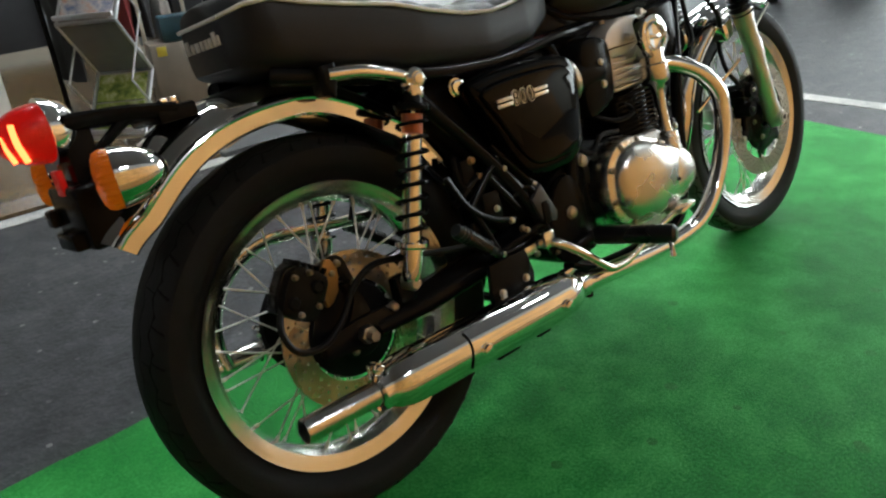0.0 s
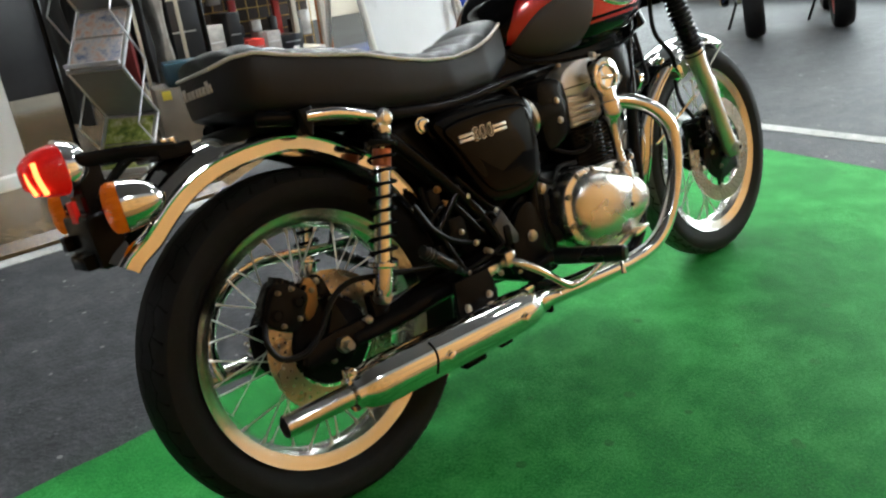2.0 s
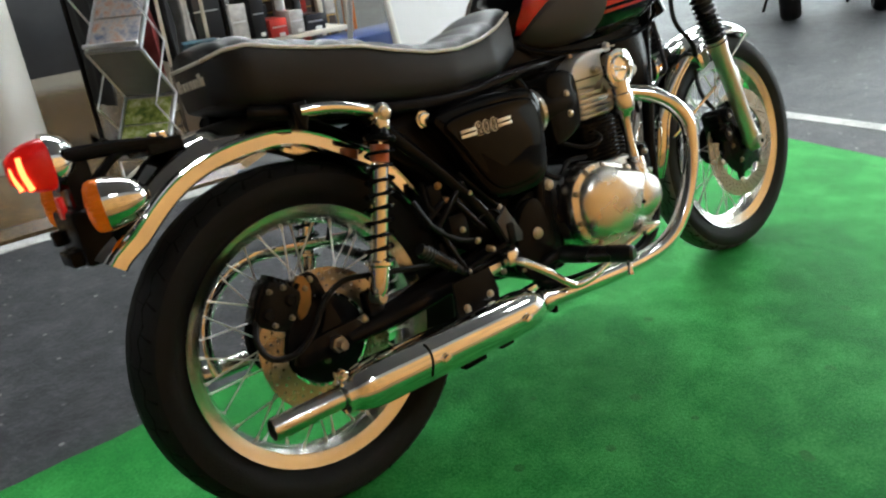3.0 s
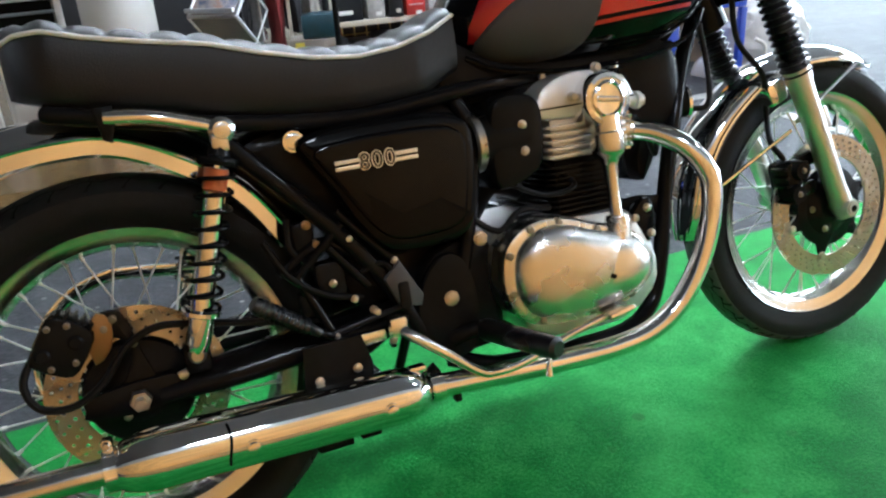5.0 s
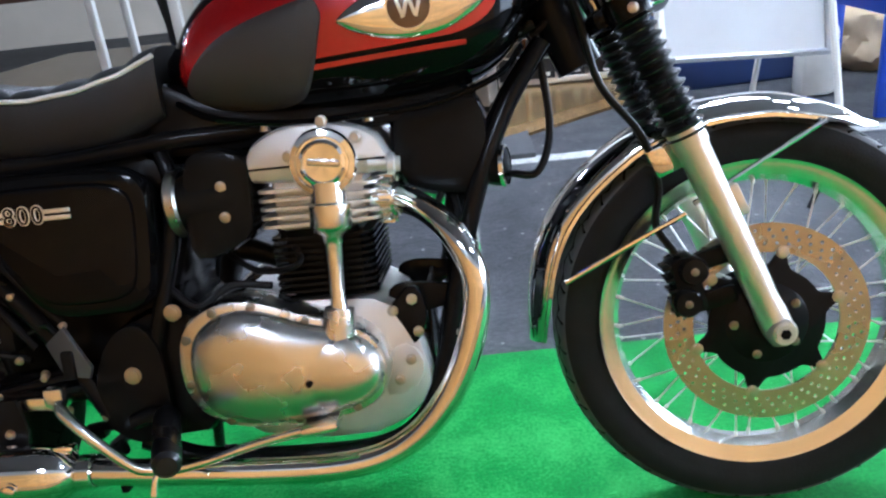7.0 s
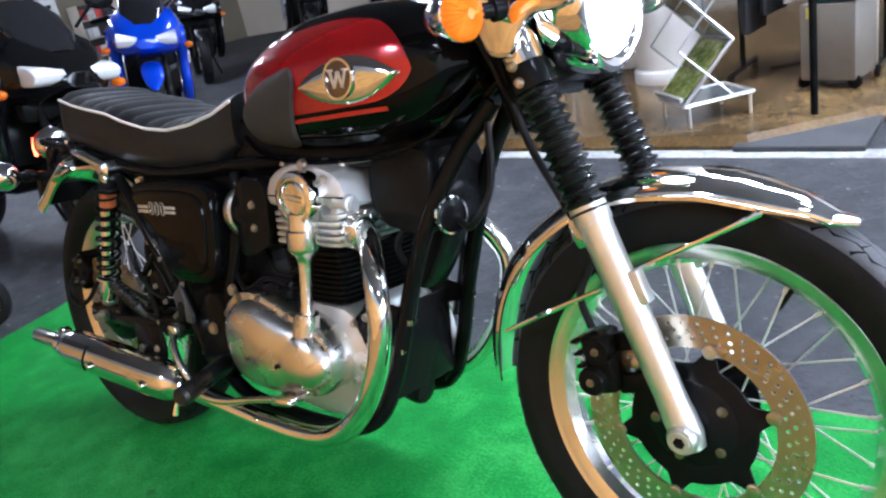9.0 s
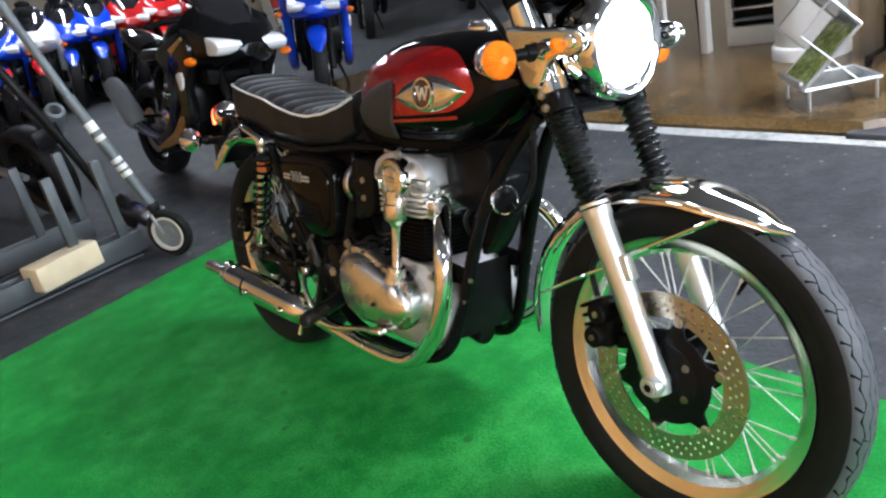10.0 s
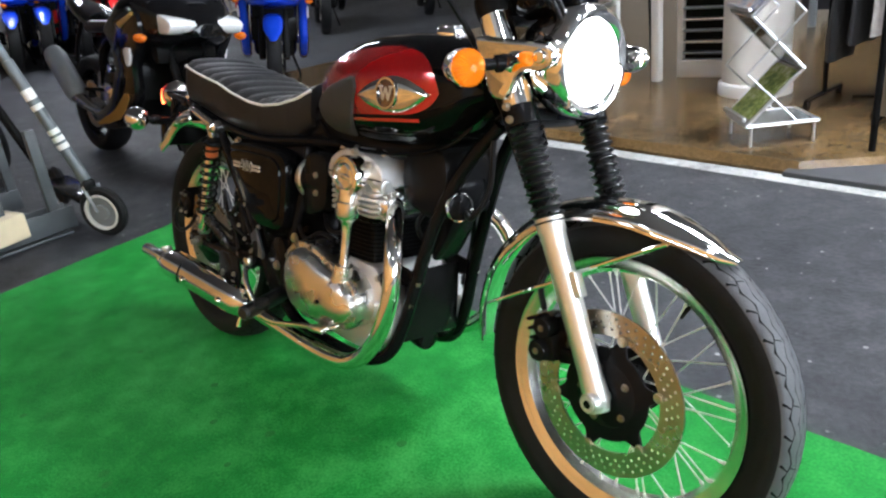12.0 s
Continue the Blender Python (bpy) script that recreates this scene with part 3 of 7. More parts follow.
for s in (-1, 1):
    bm = B()
    y = 0.103 * s
    tube(bm, [up(-0.022, y), up(0.0, y), up(0.03, y), up(0.06, y), up(0.2, y), up(0.31, y), up(0.318, y), up(0.345, y)], [0.018, 0.024, 0.024, 0.022, 0.0235, 0.0245, 0.027, 0.027], 20, 3)
    lathe(bm, [(1e-4, -0.016), (0.020, -0.016), (0.022, -0.012), (0.0215, 0.014), (0.018, 0.02), (1e-4, 0.02)], up(0, y + s * 0.008), (0, s, 0), 24)
    box(bm, up(0.215, y, 0.024), (0.02, 0.024, 0.05), 0.004, Matrix.Rotation(-RAKE, 4, "Y"))
    leg = bike("fork_leg", turned(bm), FORKSIL, "silver fork slider" if s < 0 else "")
    bm = B()
    lathe(bm, [(1e-4, 0.0), (0.014, 0.0), (0.014, 0.003), (0.0065, 0.003), (0.0065, 0.0005), (1e-4, 0.0005)], up(0, y + s * 0.0285), (0, s, 0), 20)
    part("axle_end", turned(bm), pbr("pale_axle_cap", (0.62, 0.60, 0.55), 0.5, 0.5, var=0.05), leg)
    # dark disc laid over the axle end draws the shade of its socket
    part("socket_shade_disc", turned(lathe(B(), [(1e-4, 0.0036), (0.0085, 0.0036), (0.0088, 0.001), (1e-4, 0.001)], up(0, y + s * 0.0285), (0, s, 0), 6)), SATIN, leg)
    bm = B()
    prof = []
    n = 13
    d0, d1 = 0.335, 0.530
    for k in range(n * 8 + 1):
        t = k / (n * 8)
        prof.append((0.0275 - 0.002 * t + 0.0042 * math.copysign(abs(math.cos(2 * math.pi * t * n)) ** 0.75, math.cos(2 * math.pi * t * n)), d0 + (d1 - d0) * t))
    prof = [(0.024, d0), (0.030, d0)] + prof[1:] + [(0.030, d1), (0.030, d1 + 0.02), (0.02, d1 + 0.02)]
    lathe(bm, prof, up(0, y), STEER_AXIS, 28)
    part("gaiter", turned(bm), GAITER, leg, "ribbed black rubber gaiter")
    bm = B()
    lathe(bm, [(0.02, 0.545), (0.026, 0.548), (0.026, 0.735), (0.02, 0.735)], up(0, y), STEER_AXIS, 24)
    part("fork_shroud", turned(bm), SATIN, leg)
    bm = B()
    lathe(bm, [(0.0275, 0.552), (0.0305, 0.554), (0.0305, 0.728), (0.0275, 0.730)], up(0, y), STEER_AXIS, 28)
    c = up(0.638, y + s * 0.026)
    ear = [(0.004, -0.060), (0.030, -0.064), (0.044, -0.050), (0.056, -0.028), (0.078, -0.012), (0.112, -0.010), (0.136, 0.002), (0.142, 0.018), (0.132, 0.034), (0.108, 0.040), (0.050, 0.042), (-0.005, 0.046), (-0.034, 0.048), (-0.042, 0.034), (-0.026, 0.0), (-0.010, -0.04)]
    plate(bm, [(c.x + a, c.z + b) for a, b in ear], c.y, c.y + s * 0.020, 0.008, 4)
    part("headlight_bracket", turned(bm), CHROME, leg, "chrome headlight bracket")
    bm = B()
    bolt(bm, (c.x + 0.118, c.y + s * 0.018, c.z + 0.015), 0.012, 0.012, (0, s, 0))
    part("bracket_bolt", turned(bm), CHROME, leg)
bm = B()
rod(bm, up(0, -0.09), up(0, 0.09), 0.010, 12)
bike("front_axle", turned(bm), BOLT)
for d, nm in ((0.538, "lower_yoke"), (0.745, "upper_yoke")):
    bm = B()
    box(bm, up(d, 0, -0.02), (0.06, 0.20, 0.032), 0.012, Matrix.Rotation(-RAKE, 4, "Y"))
    for y in (-0.103, 0.103):
        lathe(bm, [(1e-4, -0.018), (0.032, -0.018), (0.034, 0), (0.032, 0.018), (1e-4, 0.018)], up(d, y), STEER_AXIS, 24)
    bike(nm, turned(bm), FRAMEB if d < 0.6 else SATIN)
bolts("clamp_bolt", [up(0.532, -0.136), up(0.556, -0.136)], 0.006, 0.008, BOLT, bpy.data.objects["lower_yoke"], m=STEER)

# caliper and hose
bm = B()
cc = Vector((1.352, -0.075, 0.405))
rotc = Matrix.Rotation(radians(-14), 4, "Y")
box(bm, cc + Vector((0.006, 0, 0)), (0.044, 0.062, 0.095), 0.012, rotc)
lathe(bm, [(1e-4, 0.0), (0.019, 0.0), (0.022, 0.004), (0.022, 0.03), (1e-4, 0.03)], cc + Vector((0.010, -0.044, 0.026)), (0, 1, 0), 20)
lathe(bm, [(1e-4, 0.0), (0.019, 0.0), (0.022, 0.004), (0.022, 0.03), (1e-4, 0.03)], cc + Vector((0.000, -0.044, -0.024)), (0, 1, 0), 20)
cal = bike("front_brake_caliper", turned(bm), SATIN, "black ribbed front brake caliper")
each("caliper_fin", [turned(box(B(), cc + rotc @ Vector((-0.020, -0.015, -0.038 + k * 0.019)), (0.014, 0.040, 0.006), 0.002, rotc)) for k in range(5)], SATIN, cal)
each("caliper_mount", [turned(box(B(), cc + Vector(d), (0.06, 0.02, 0.03), 0.006, rotc)) for d in ((0.052, 0.0, 0.038), (0.055, 0.0, -0.028))], SATIN, cal)
bolts("caliper_bolt", [cc + Vector((0.010, -0.044, 0.026)), cc + Vector((0.0, -0.044, -0.024))], 0.005, 0.004, DULL, cal, m=STEER)
bm = B()
tube(bm, [cc + Vector((-0.01, -0.01, 0.05)), (1.318, -0.07, 0.50), (1.328, -0.05, 0.56), (1.30, -0.07, 0.64), (1.245, -0.06, 0.72), (1.215, -0.08, 0.82), (1.17, -0.12, 0.95), (1.16, -0.2, 1.05)], 0.0062, 8)
part("brake_hose", turned(bm), CABLE, cal)

# headlight, gauges, bars
HL = Vector((1.352, 0.0, 0.921))
bm = B()
lathe(bm, [(1e-4, -0.15), (0.03, -0.148), (0.06, -0.13), (0.083, -0.09), (0.092, -0.05), (0.094, -0.02), (0.09, -0.02)], HL, (1, 0, -0.06), 48)
hl = bike("headlight", turned(bm), BLACK, "lit round headlight with a chrome rim")
bm = B()
lathe(bm, [(0.094, -0.062), (0.099, -0.060), (0.102, -0.045), (0.1035, -0.02), (0.103, 0.0), (0.099, 0.009), (0.092, 0.013), (0.083, 0.011), (0.076, 0.004), (0.080, -0.01)], HL, (1, 0, -0.06), 56)
part("headlight_rim", turned(bm), CHROME, hl)
bm = B()
lathe(bm, [(0.079, -0.002), (0.077, 0.005), (0.066, 0.012), (0.04, 0.018), (1e-4, 0.020)], HL, (1, 0, -0.06), 48)
part("headlight_lens", turned(bm), LAMPON, hl, "glowing white headlight lens")


def indicator(at, face, lensmat, stem, xf, k=1.0):
    """A round turn signal: chrome bowl, amber lens facing along face, short stem."""
    f = Vector(face).normalized()
    bm = B()
    lathe(bm, [(1e-4, -0.062 * k), (0.010 * k, -0.060 * k), (0.022 * k, -0.05 * k), (0.033 * k, -0.03 * k), (0.038 * k, -0.008 * k), (0.039 * k, 0.0), (0.036 * k, 0.002)], at, f, 32)
    if xf:
        turned(bm)
    ob = bike("indicator", bm, CHROME, "round amber turn signal on a chrome bowl")
    bm = B()
    rings = []
    u = f.orthogonal().normalized()
    v = f.cross(u)
    for r, h in ((0.037, 0.0), (0.0375, 0.010), (0.035, 0.017), (0.028, 0.021), (0.016, 0.0235), (0.008, 0.024)):
        rings.append([Vector(at) + f * (h + (0.0010 if j % 2 else -0.0010) * (h > 0.005)) + (u * math.cos(a) + v * math.sin(a)) * (r * k + (0.0007 if j % 2 else -0.0007)) for j, a in ((j, 2 * math.pi * j / 56) for j in range(56))])
    loops(bm, rings)
    if xf:
        turned(bm)
    part("indicator_lens", bm, lensmat, ob, "amber lens")
    bm = B()
    rod(bm, Vector(at) - f * 0.03, stem, 0.011, 14)
    lathe(bm, [(0.011, -0.02), (0.016, -0.018), (0.016, 0.0), (0.011, 0.002)], stem, Vector(stem) - (Vector(at) - f * 0.03), 16)
    if xf:
        turned(bm)
    part("indicator_stem", bm, PLASTIC if xf else SATIN, ob)


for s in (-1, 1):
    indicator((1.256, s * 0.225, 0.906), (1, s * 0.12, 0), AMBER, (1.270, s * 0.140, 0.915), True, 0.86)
bm = B()
for y in (-0.055, 0.055):
    lathe(bm, [(1e-4, -0.05), (0.03, -0.05), (0.044, -0.035), (0.047, 0.0), (0.047, 0.03), (0.042, 0.036), (0.040, 0.030), (1e-4, 0.03)], (1.255, y, 1.05), (-0.45, 0, 1), 32)
bike("gauge_pod", turned(bm), BLACK, "twin black round instrument pods")
bm = B()
for s in (-1, 1):
    p = [(1.205, s * 0.02, 1.015), (1.20, s * 0.06, 1.02), (1.185, s * 0.13, 1.055), (1.15, s * 0.20, 1.085), (1.10, s * 0.28, 1.085), (1.04, s * 0.36, 1.075), (1.005, s * 0.40, 1.07)]
    tube(bm, p, 0.0112, 14)
hb = bike("handlebar", turned(bm), CHROME, "chrome handlebar with black grips")
for s in (-1, 1):
    bm = B()
    prof = [(0.012, 0.0), (0.018, 0.001)] + [(0.0165 + 0.0012 * (k % 2), 0.004 + k * 0.0055) for k in range(22)] + [(0.019, 0.127), (0.014, 0.13), (1e-4, 0.13)]
    a, b = Vector((1.10, s * 0.28, 1.085)), Vector((1.005, s * 0.40, 1.07))
    lathe(bm, prof, a, b - a, 20)
    part("grip", turned(bm), GAITER, hb)
    bm = B()
    a = Vector((1.205, s * 0.27, 1.050))
    tube(bm, [a + Vector((-0.015, s * 0.0, 0.01)), a, (1.175, s * 0.300, 1.044), (1.10, s * 0.345, 1.036), (1.03, s * 0.378, 1.036)], [0.008, 0.009, 0.008, 0.008, 0.0075], 12, squash=0.75)
    bmesh.ops.create_uvsphere(bm, u_segments=12, v_segments=8, radius=0.0105, matrix=Matrix.Translation((1.027, s * 0.380, 1.036)))
    part("lever", turned(bm), FORKSIL, hb, "polished brake lever" if s < 0 else "polished clutch lever")
    bm = B()
    box(bm, (1.165, s * 0.225, 1.075), (0.05, 0.05, 0.045), 0.01)
    box(bm, (1.20, s * 0.235, 1.063), (0.05, 0.04, 0.022), 0.007)
    part("switch_housing", turned(bm), SATIN, hb)
bm = B()
lathe(bm, [(1e-4, -0.016), (0.022, -0.016), (0.024, 0.012), (0.026, 0.012), (0.026, 0.018), (1e-4, 0.018)], (1.20, -0.20, 1.10), (0, 0, 1), 24)
part("brake_reservoir", turned(bm), CHROME, hb)
bm = B()
for k, (dy, dz) in enumerate(((0, 0), (0.012, 0.012), (0.024, -0.006), (-0.01, 0.02))):
    tube(bm, [(1.18, -0.22, 1.07 + dz), (1.25, -0.17 + dy, 1.06 + dz), (1.31, -0.09 + dy, 1.03 + dz), (1.31, -0.03 + dy, 0.97), (1.25, -0.02 + dy, 0.88), (1.15, -0.03, 0.80)], 0.005, 8)
    tube(bm, [(1.18, 0.22, 1.07 + dz), (1.26, 0.15 - dy, 1.06 + dz), (1.30, 0.06 - dy, 1.02 + dz), (1.25, 0.03, 0.88), (1.15, 0.03, 0.80)], 0.005, 8)
part("control_cable", turned(bm), CABLE, hb)

# rear mudguard and tail
bm = fender_strip(B(), Vector((0.0, 0, 0.325)), [(34, 0.375), (60, 0.398), (90, 0.426), (115, 0.434), (131, 0.430), (140.5, 0.442)], 0.086, 64, 0.038, 0.006, 0.034)
rf = bike("rear_fender", bm, CHROME, "chrome-plated rear mudguard", 30)
R_ARC = [(34, 0.375), (60, 0.398), (90, 0.426), (115, 0.434), (131, 0.430), (140.5, 0.442)]
for side in (-1, 1):
    arc = [(a, pt(R_ARC, a) - 0.0385) for a in (34 + 106.5 * k / 40 for k in range(41))]
    part("fender_bead", tube(B(), [(r * math.cos(radians(a)), side * 0.0905, 0.325 + r * math.sin(radians(a))) for a, r in arc], 0.0042, 8, 1), CHROME, rf)
bm = B()
box(bm, (-0.300, 0, 0.715), (0.040, 0.090, 0.105), 0.006)
box(bm, (-0.296, 0, 0.668), (0.026, 0.25, 0.024), 0.006)
tb = bike("tail_bracket", bm, PLASTIC, "black tail lamp and number plate bracket")
part("plate_holder", box(B(), (-0.312, 0.0, 0.630), (0.050, 0.150, 0.090), 0.008), PLASTIC, tb)
part("plate_lamp", box(B(), (-0.338, -0.005, 0.600), (0.030, 0.085, 0.026), 0.005), PLASTIC, tb)
part("wire_clip", box(B(), (-0.343, 0.060, 0.630), (0.016, 0.030, 0.026), 0.004), PLASTIC, tb)
part("bracket_plate", box(B(), (-0.165, 0, 0.735), (0.06, 0.13, 0.024), 0.006), PLASTIC, tb)
each("bracket_arm", [tube(B(), [(-0.165, s * 0.055, 0.738), (-0.24, s * 0.052, 0.750), (-0.312, s * 0.045, 0.754)], 0.0095, 10, squash=1.5) for s in (-1, 1)], PLASTIC, tb)
part("bracket_strut", tube(B(), [(-0.225, -0.050, 0.747), (-0.26, -0.046, 0.725), (-0.300, -0.04, 0.690)], 0.008, 8), PLASTIC, tb)
bm = B()
box(bm, (-0.334, -0.012, 0.680), (0.008, 0.036, 0.036), 0.002)
# REDLENS glows here as well, though the reflector is no lamp
part("reflector", bm, REDLENS, tb, "small red reflector")
bolts("bracket_bolt", [(-0.175, -0.045, 0.746), (-0.175, 0.045, 0.746), (-0.155, -0.03, 0.746)], 0.009, 0.012, CHROME, tb, (0, 0, 1))
bm = lathe(B(), [(1e-4, 0.0), (0.022, 0.0), (0.036, 0.010), (0.044, 0.028), (0.047, 0.040), (0.044, 0.042), (1e-4, 0.040)], (-0.291, -0.012, 0.750), (-1, 0, 0), 36)
tl = bike("tail_lamp", bm, CHROME, "lit red tail lamp on a chrome base")
bm = B()
rings = []
for k in range(7):
    t = k / 6
    w = 0.044 * math.sqrt(max(0.04, 1 - (t * 0.93) ** 2.4))
    h = 0.041 * math.sqrt(max(0.04, 1 - (t * 0.91) ** 2.4))
    rings.append([Vector((-0.328 - 0.060 * t, -0.012 + w * math.copysign(abs(math.cos(a)) ** 0.8, math.cos(a)), 0.750 + h * math.copysign(abs(math.sin(a)) ** 0.8, math.sin(a)))) for a in (2 * math.pi * j / 32 for j in range(32))])
loops(bm, rings)
part("tail_lens", bm, REDLENS, tl, "red moulded lens")
bm = B()
tube(bm, [(-0.368, -0.045, 0.718), (-0.373, -0.046, 0.744), (-0.372, -0.042, 0.768)], 0.0042, 8)
tube(bm, [(-0.380, -0.033, 0.720), (-0.384, -0.032, 0.738), (-0.384, -0.030, 0.756)], 0.0032, 8)
part("tail_bulb", bm, TAILON, tl, "glowing tail light strip")
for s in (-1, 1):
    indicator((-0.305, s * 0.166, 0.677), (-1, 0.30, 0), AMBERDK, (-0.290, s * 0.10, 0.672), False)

# seat
S_PIPE = [(-0.072, 0.850), (-0.045, 0.858), (-0.01, 0.858), (0.04, 0.845), (0.11, 0.832), (0.20, 0.818), (0.27, 0.798), (0.35, 0.781), (0.42, 0.775), (0.49, 0.783), (0.55, 0.800), (0.60, 0.824)]
S_BOT = [(-0.165, 0.795), (-0.09, 0.782), (-0.02, 0.762), (0.10, 0.738), (0.22, 0.712), (0.31, 0.700), (0.41, 0.695), (0.53, 0.702), (0.60, 0.735)]
S_HALF = [(-0.165, 0.122), (0.1, 0.132), (0.25, 0.136), (0.40, 0.132), (0.52, 0.118), (0.60, 0.098)]


def lin(tab, x):
    return float(np.interp(x, [a for a, _ in tab], [b for _, b in tab]))


def seat_half(x):
    h = lin(S_HALF, x)
    d = x + 0.072
    if d < 0.075:
        h *= math.sqrt(max(0.10, 1 - ((0.075 - d) / 0.088) ** 2))
    return h


bm = B()
rings = []
nx = 150
for i in range(nx + 1):
    x = -0.072 + 0.672 * i / nx
    h, zp, zb = seat_half(x), lin(S_PIPE, x), lin(S_BOT, x)
    d = zp - zb
    ring = [Vector((x, -h * 0.90, zb)), Vector((x, -h * 0.985, zb + 0.012)), Vector((x, -h * 1.015, zb + d * 0.35)), Vector((x, -h * 1.02, zb + d * 0.65)), Vector((x, -h * 1.0, zp - 0.008))]
    ph = ((x + 0.14) / 0.053) % 1.0
    puff = 0.0085 * math.sqrt(abs(math.sin(math.pi * ph))) - 0.004
    for k in range(13):
        u = -1 + 2 * k / 12
        edge = 1 - abs(u) ** 3.0
        z = zp + 0.022 * math.sqrt(max(0, 1 - abs(u) ** 2.2)) + puff * min(1, edge * 2.4)
        ring.append(Vector((x, u * h * 0.985, z)))
    ring += [Vector((x, -v.y, v.z)) for v in ring[:5][::-1]]
    rings.append(ring)
loops(bm, rings)
seat = bike("seat", bm, LEATHER, "black leatherette dual seat with cross pleats and white piping", 60)
bm = B()
edge = [(-0.072 + 0.672 * (i / 60) ** 1.5) for i in range(61)]
right = [(x, -seat_half(x) * 1.005, lin(S_PIPE, x)) for x in edge[::-1]]
left = [(x, seat_half(x) * 1.005, lin(S_PIPE, x)) for x in edge]
tube(bm, right + left, 0.0034, 8, 2)
part("piping", bm, PIPING, seat, "thin white piping")
y = 0.066
for k, w in enumerate((0.020, 0.014, 0.019, 0.014, 0.013, 0.014, 0.016, 0.007)):
    hh = 0.021 if k in (0, 6) else 0.0145
    ob = part("lettering_bar", box(B(), (0, 0, 0), (0.003, w * 0.72, hh), 0.0006), SILVERINK, seat, "faded silver printed bar")
    ob.matrix_local = Matrix.Translation((-0.0727, y - w / 2, 0.812 + hh / 2))
    y -= w + 0.002

# tank
T_BOT = [(0.605, 0.790), (0.63, 0.757), (0.67, 0.730), (0.785, 0.715), (0.90, 0.716), (1.0, 0.724), (1.08, 0.748), (1.13, 0.790), (1.165, 0.845)]
T_TOP = [(0.605, 0.815), (0.63, 0.866), (0.66, 0.900), (0.70, 0.928), (0.76, 0.949), (0.83, 0.962), (0.95, 0.969), (1.05, 0.962), (1.10, 0.945), (1.14, 0.915), (1.165, 0.872)]
T_HALF = [(0.605, 0.050), (0.63, 0.090), (0.66, 0.112), (0.72, 0.134), (0.80, 0.152), (0.90, 0.163), (1.0, 0.163), (1.07, 0.152), (1.12, 0.128), (1.15, 0.092), (1.165, 0.060)]


def tcurve(tab, x, e=0.012):
    """A smooth reading of a table."""
    xs = [a for a, _ in tab]
    return sum(lin(tab, min(max(x + d, xs[0]), xs[-1])) for d in (-2 * e, -e, 0, e, 2 * e)) / 5


def fine(tab):
    """A table rounded by a smooth curve through its points."""
    return sorted((v.x, v.z) for v in spline([(a, 0, b) for a, b in tab], 8))


def tank_y(x, z):
    zb, zt, h = tcurve(T_BOT, x), tcurve(T_TOP, x), tcurve(T_HALF, x)
    zc = zb + (zt - zb) * 0.46
    if z >= zc:
        u, p = (z - zc) / (zt - zc), 2.5
    else:
        u, p = (zc - z) / (zc - zb), 2.6
    return h * max(0.0, 1 - min(1, u) ** p) ** (1 / p)


bm = B()
rings = []
for i in range(73):
    x = 0.605 + 0.56 * i / 72
    zb, zt, h = tcurve(T_BOT, x), tcurve(T_TOP, x), tcurve(T_HALF, x)
    zc = zb + (zt - zb) * 0.46
    ring = []
    for j in range(48):
        a = 2 * math.pi * j / 48
        c, s = math.cos(a), math.sin(a)
        p = 2.5 if s > 0 else 2.6
        ring.append(Vector((x, h * math.copysign(abs(c) ** (2 / p), c), zc + (zt - zc if s > 0 else zc - zb) * math.copysign(abs(s) ** (2 / p), s))))
    rings.append(ring)
loops(bm, rings)
tank = bike("fuel_tank", bm, BLACK, "glossy black fuel tank with red panels and chrome badges", 60)


def skin(hi, lo, off, thick, nx=56, nz=12, s=-1, dome=False):
    """A patch lying on the tank's side between two curves of z over x."""
    bm = B()
    hi, lo = fine(hi), fine(lo)
    x0, x1 = hi[0][0], hi[-1][0]
    top = []
    for i in range(nx + 1):
        x = x0 + (x1 - x0) * (0.5 - 0.5 * math.cos(math.pi * i / nx))
        a, b = lin(lo, x), lin(hi, x)
        row = []
        for j in range(nz + 1):
            z = a + (b - a) * j / nz
            rim = min(1.0, min(i, nx - i) / 2.0, min(j, nz - j) / 1.0)
            if dome and rim > 0:
                vv = 1 - abs(2 * j / nz - 1)
                rim = min(1.0, min(i, nx - i) / 4.0) * (0.30 + 0.70 * (1 - (1 - vv) ** 2))
            y = tank_y(x, z)
            zc = tcurve(T_BOT, x) * 0.54 + tcurve(T_TOP, x) * 0.46
            lift = (z - zc) * 0.9
            n = Vector((0, 1, max(-0.9, min(1.6, lift * 9)))).normalized()
            q = Vector((x, y, z)) + n * (off + thick * rim)
            row.append(Vector((q.x, s * q.y, q.z)))
        top.append(row)
    vs = [[bm.verts.new(v) for v in r] for r in top]
    for i in range(nx):
        for j in range(nz):
            bm.faces.new((vs[i][j], vs[i + 1][j], vs[i + 1][j + 1], vs[i][j + 1]))
    return bm


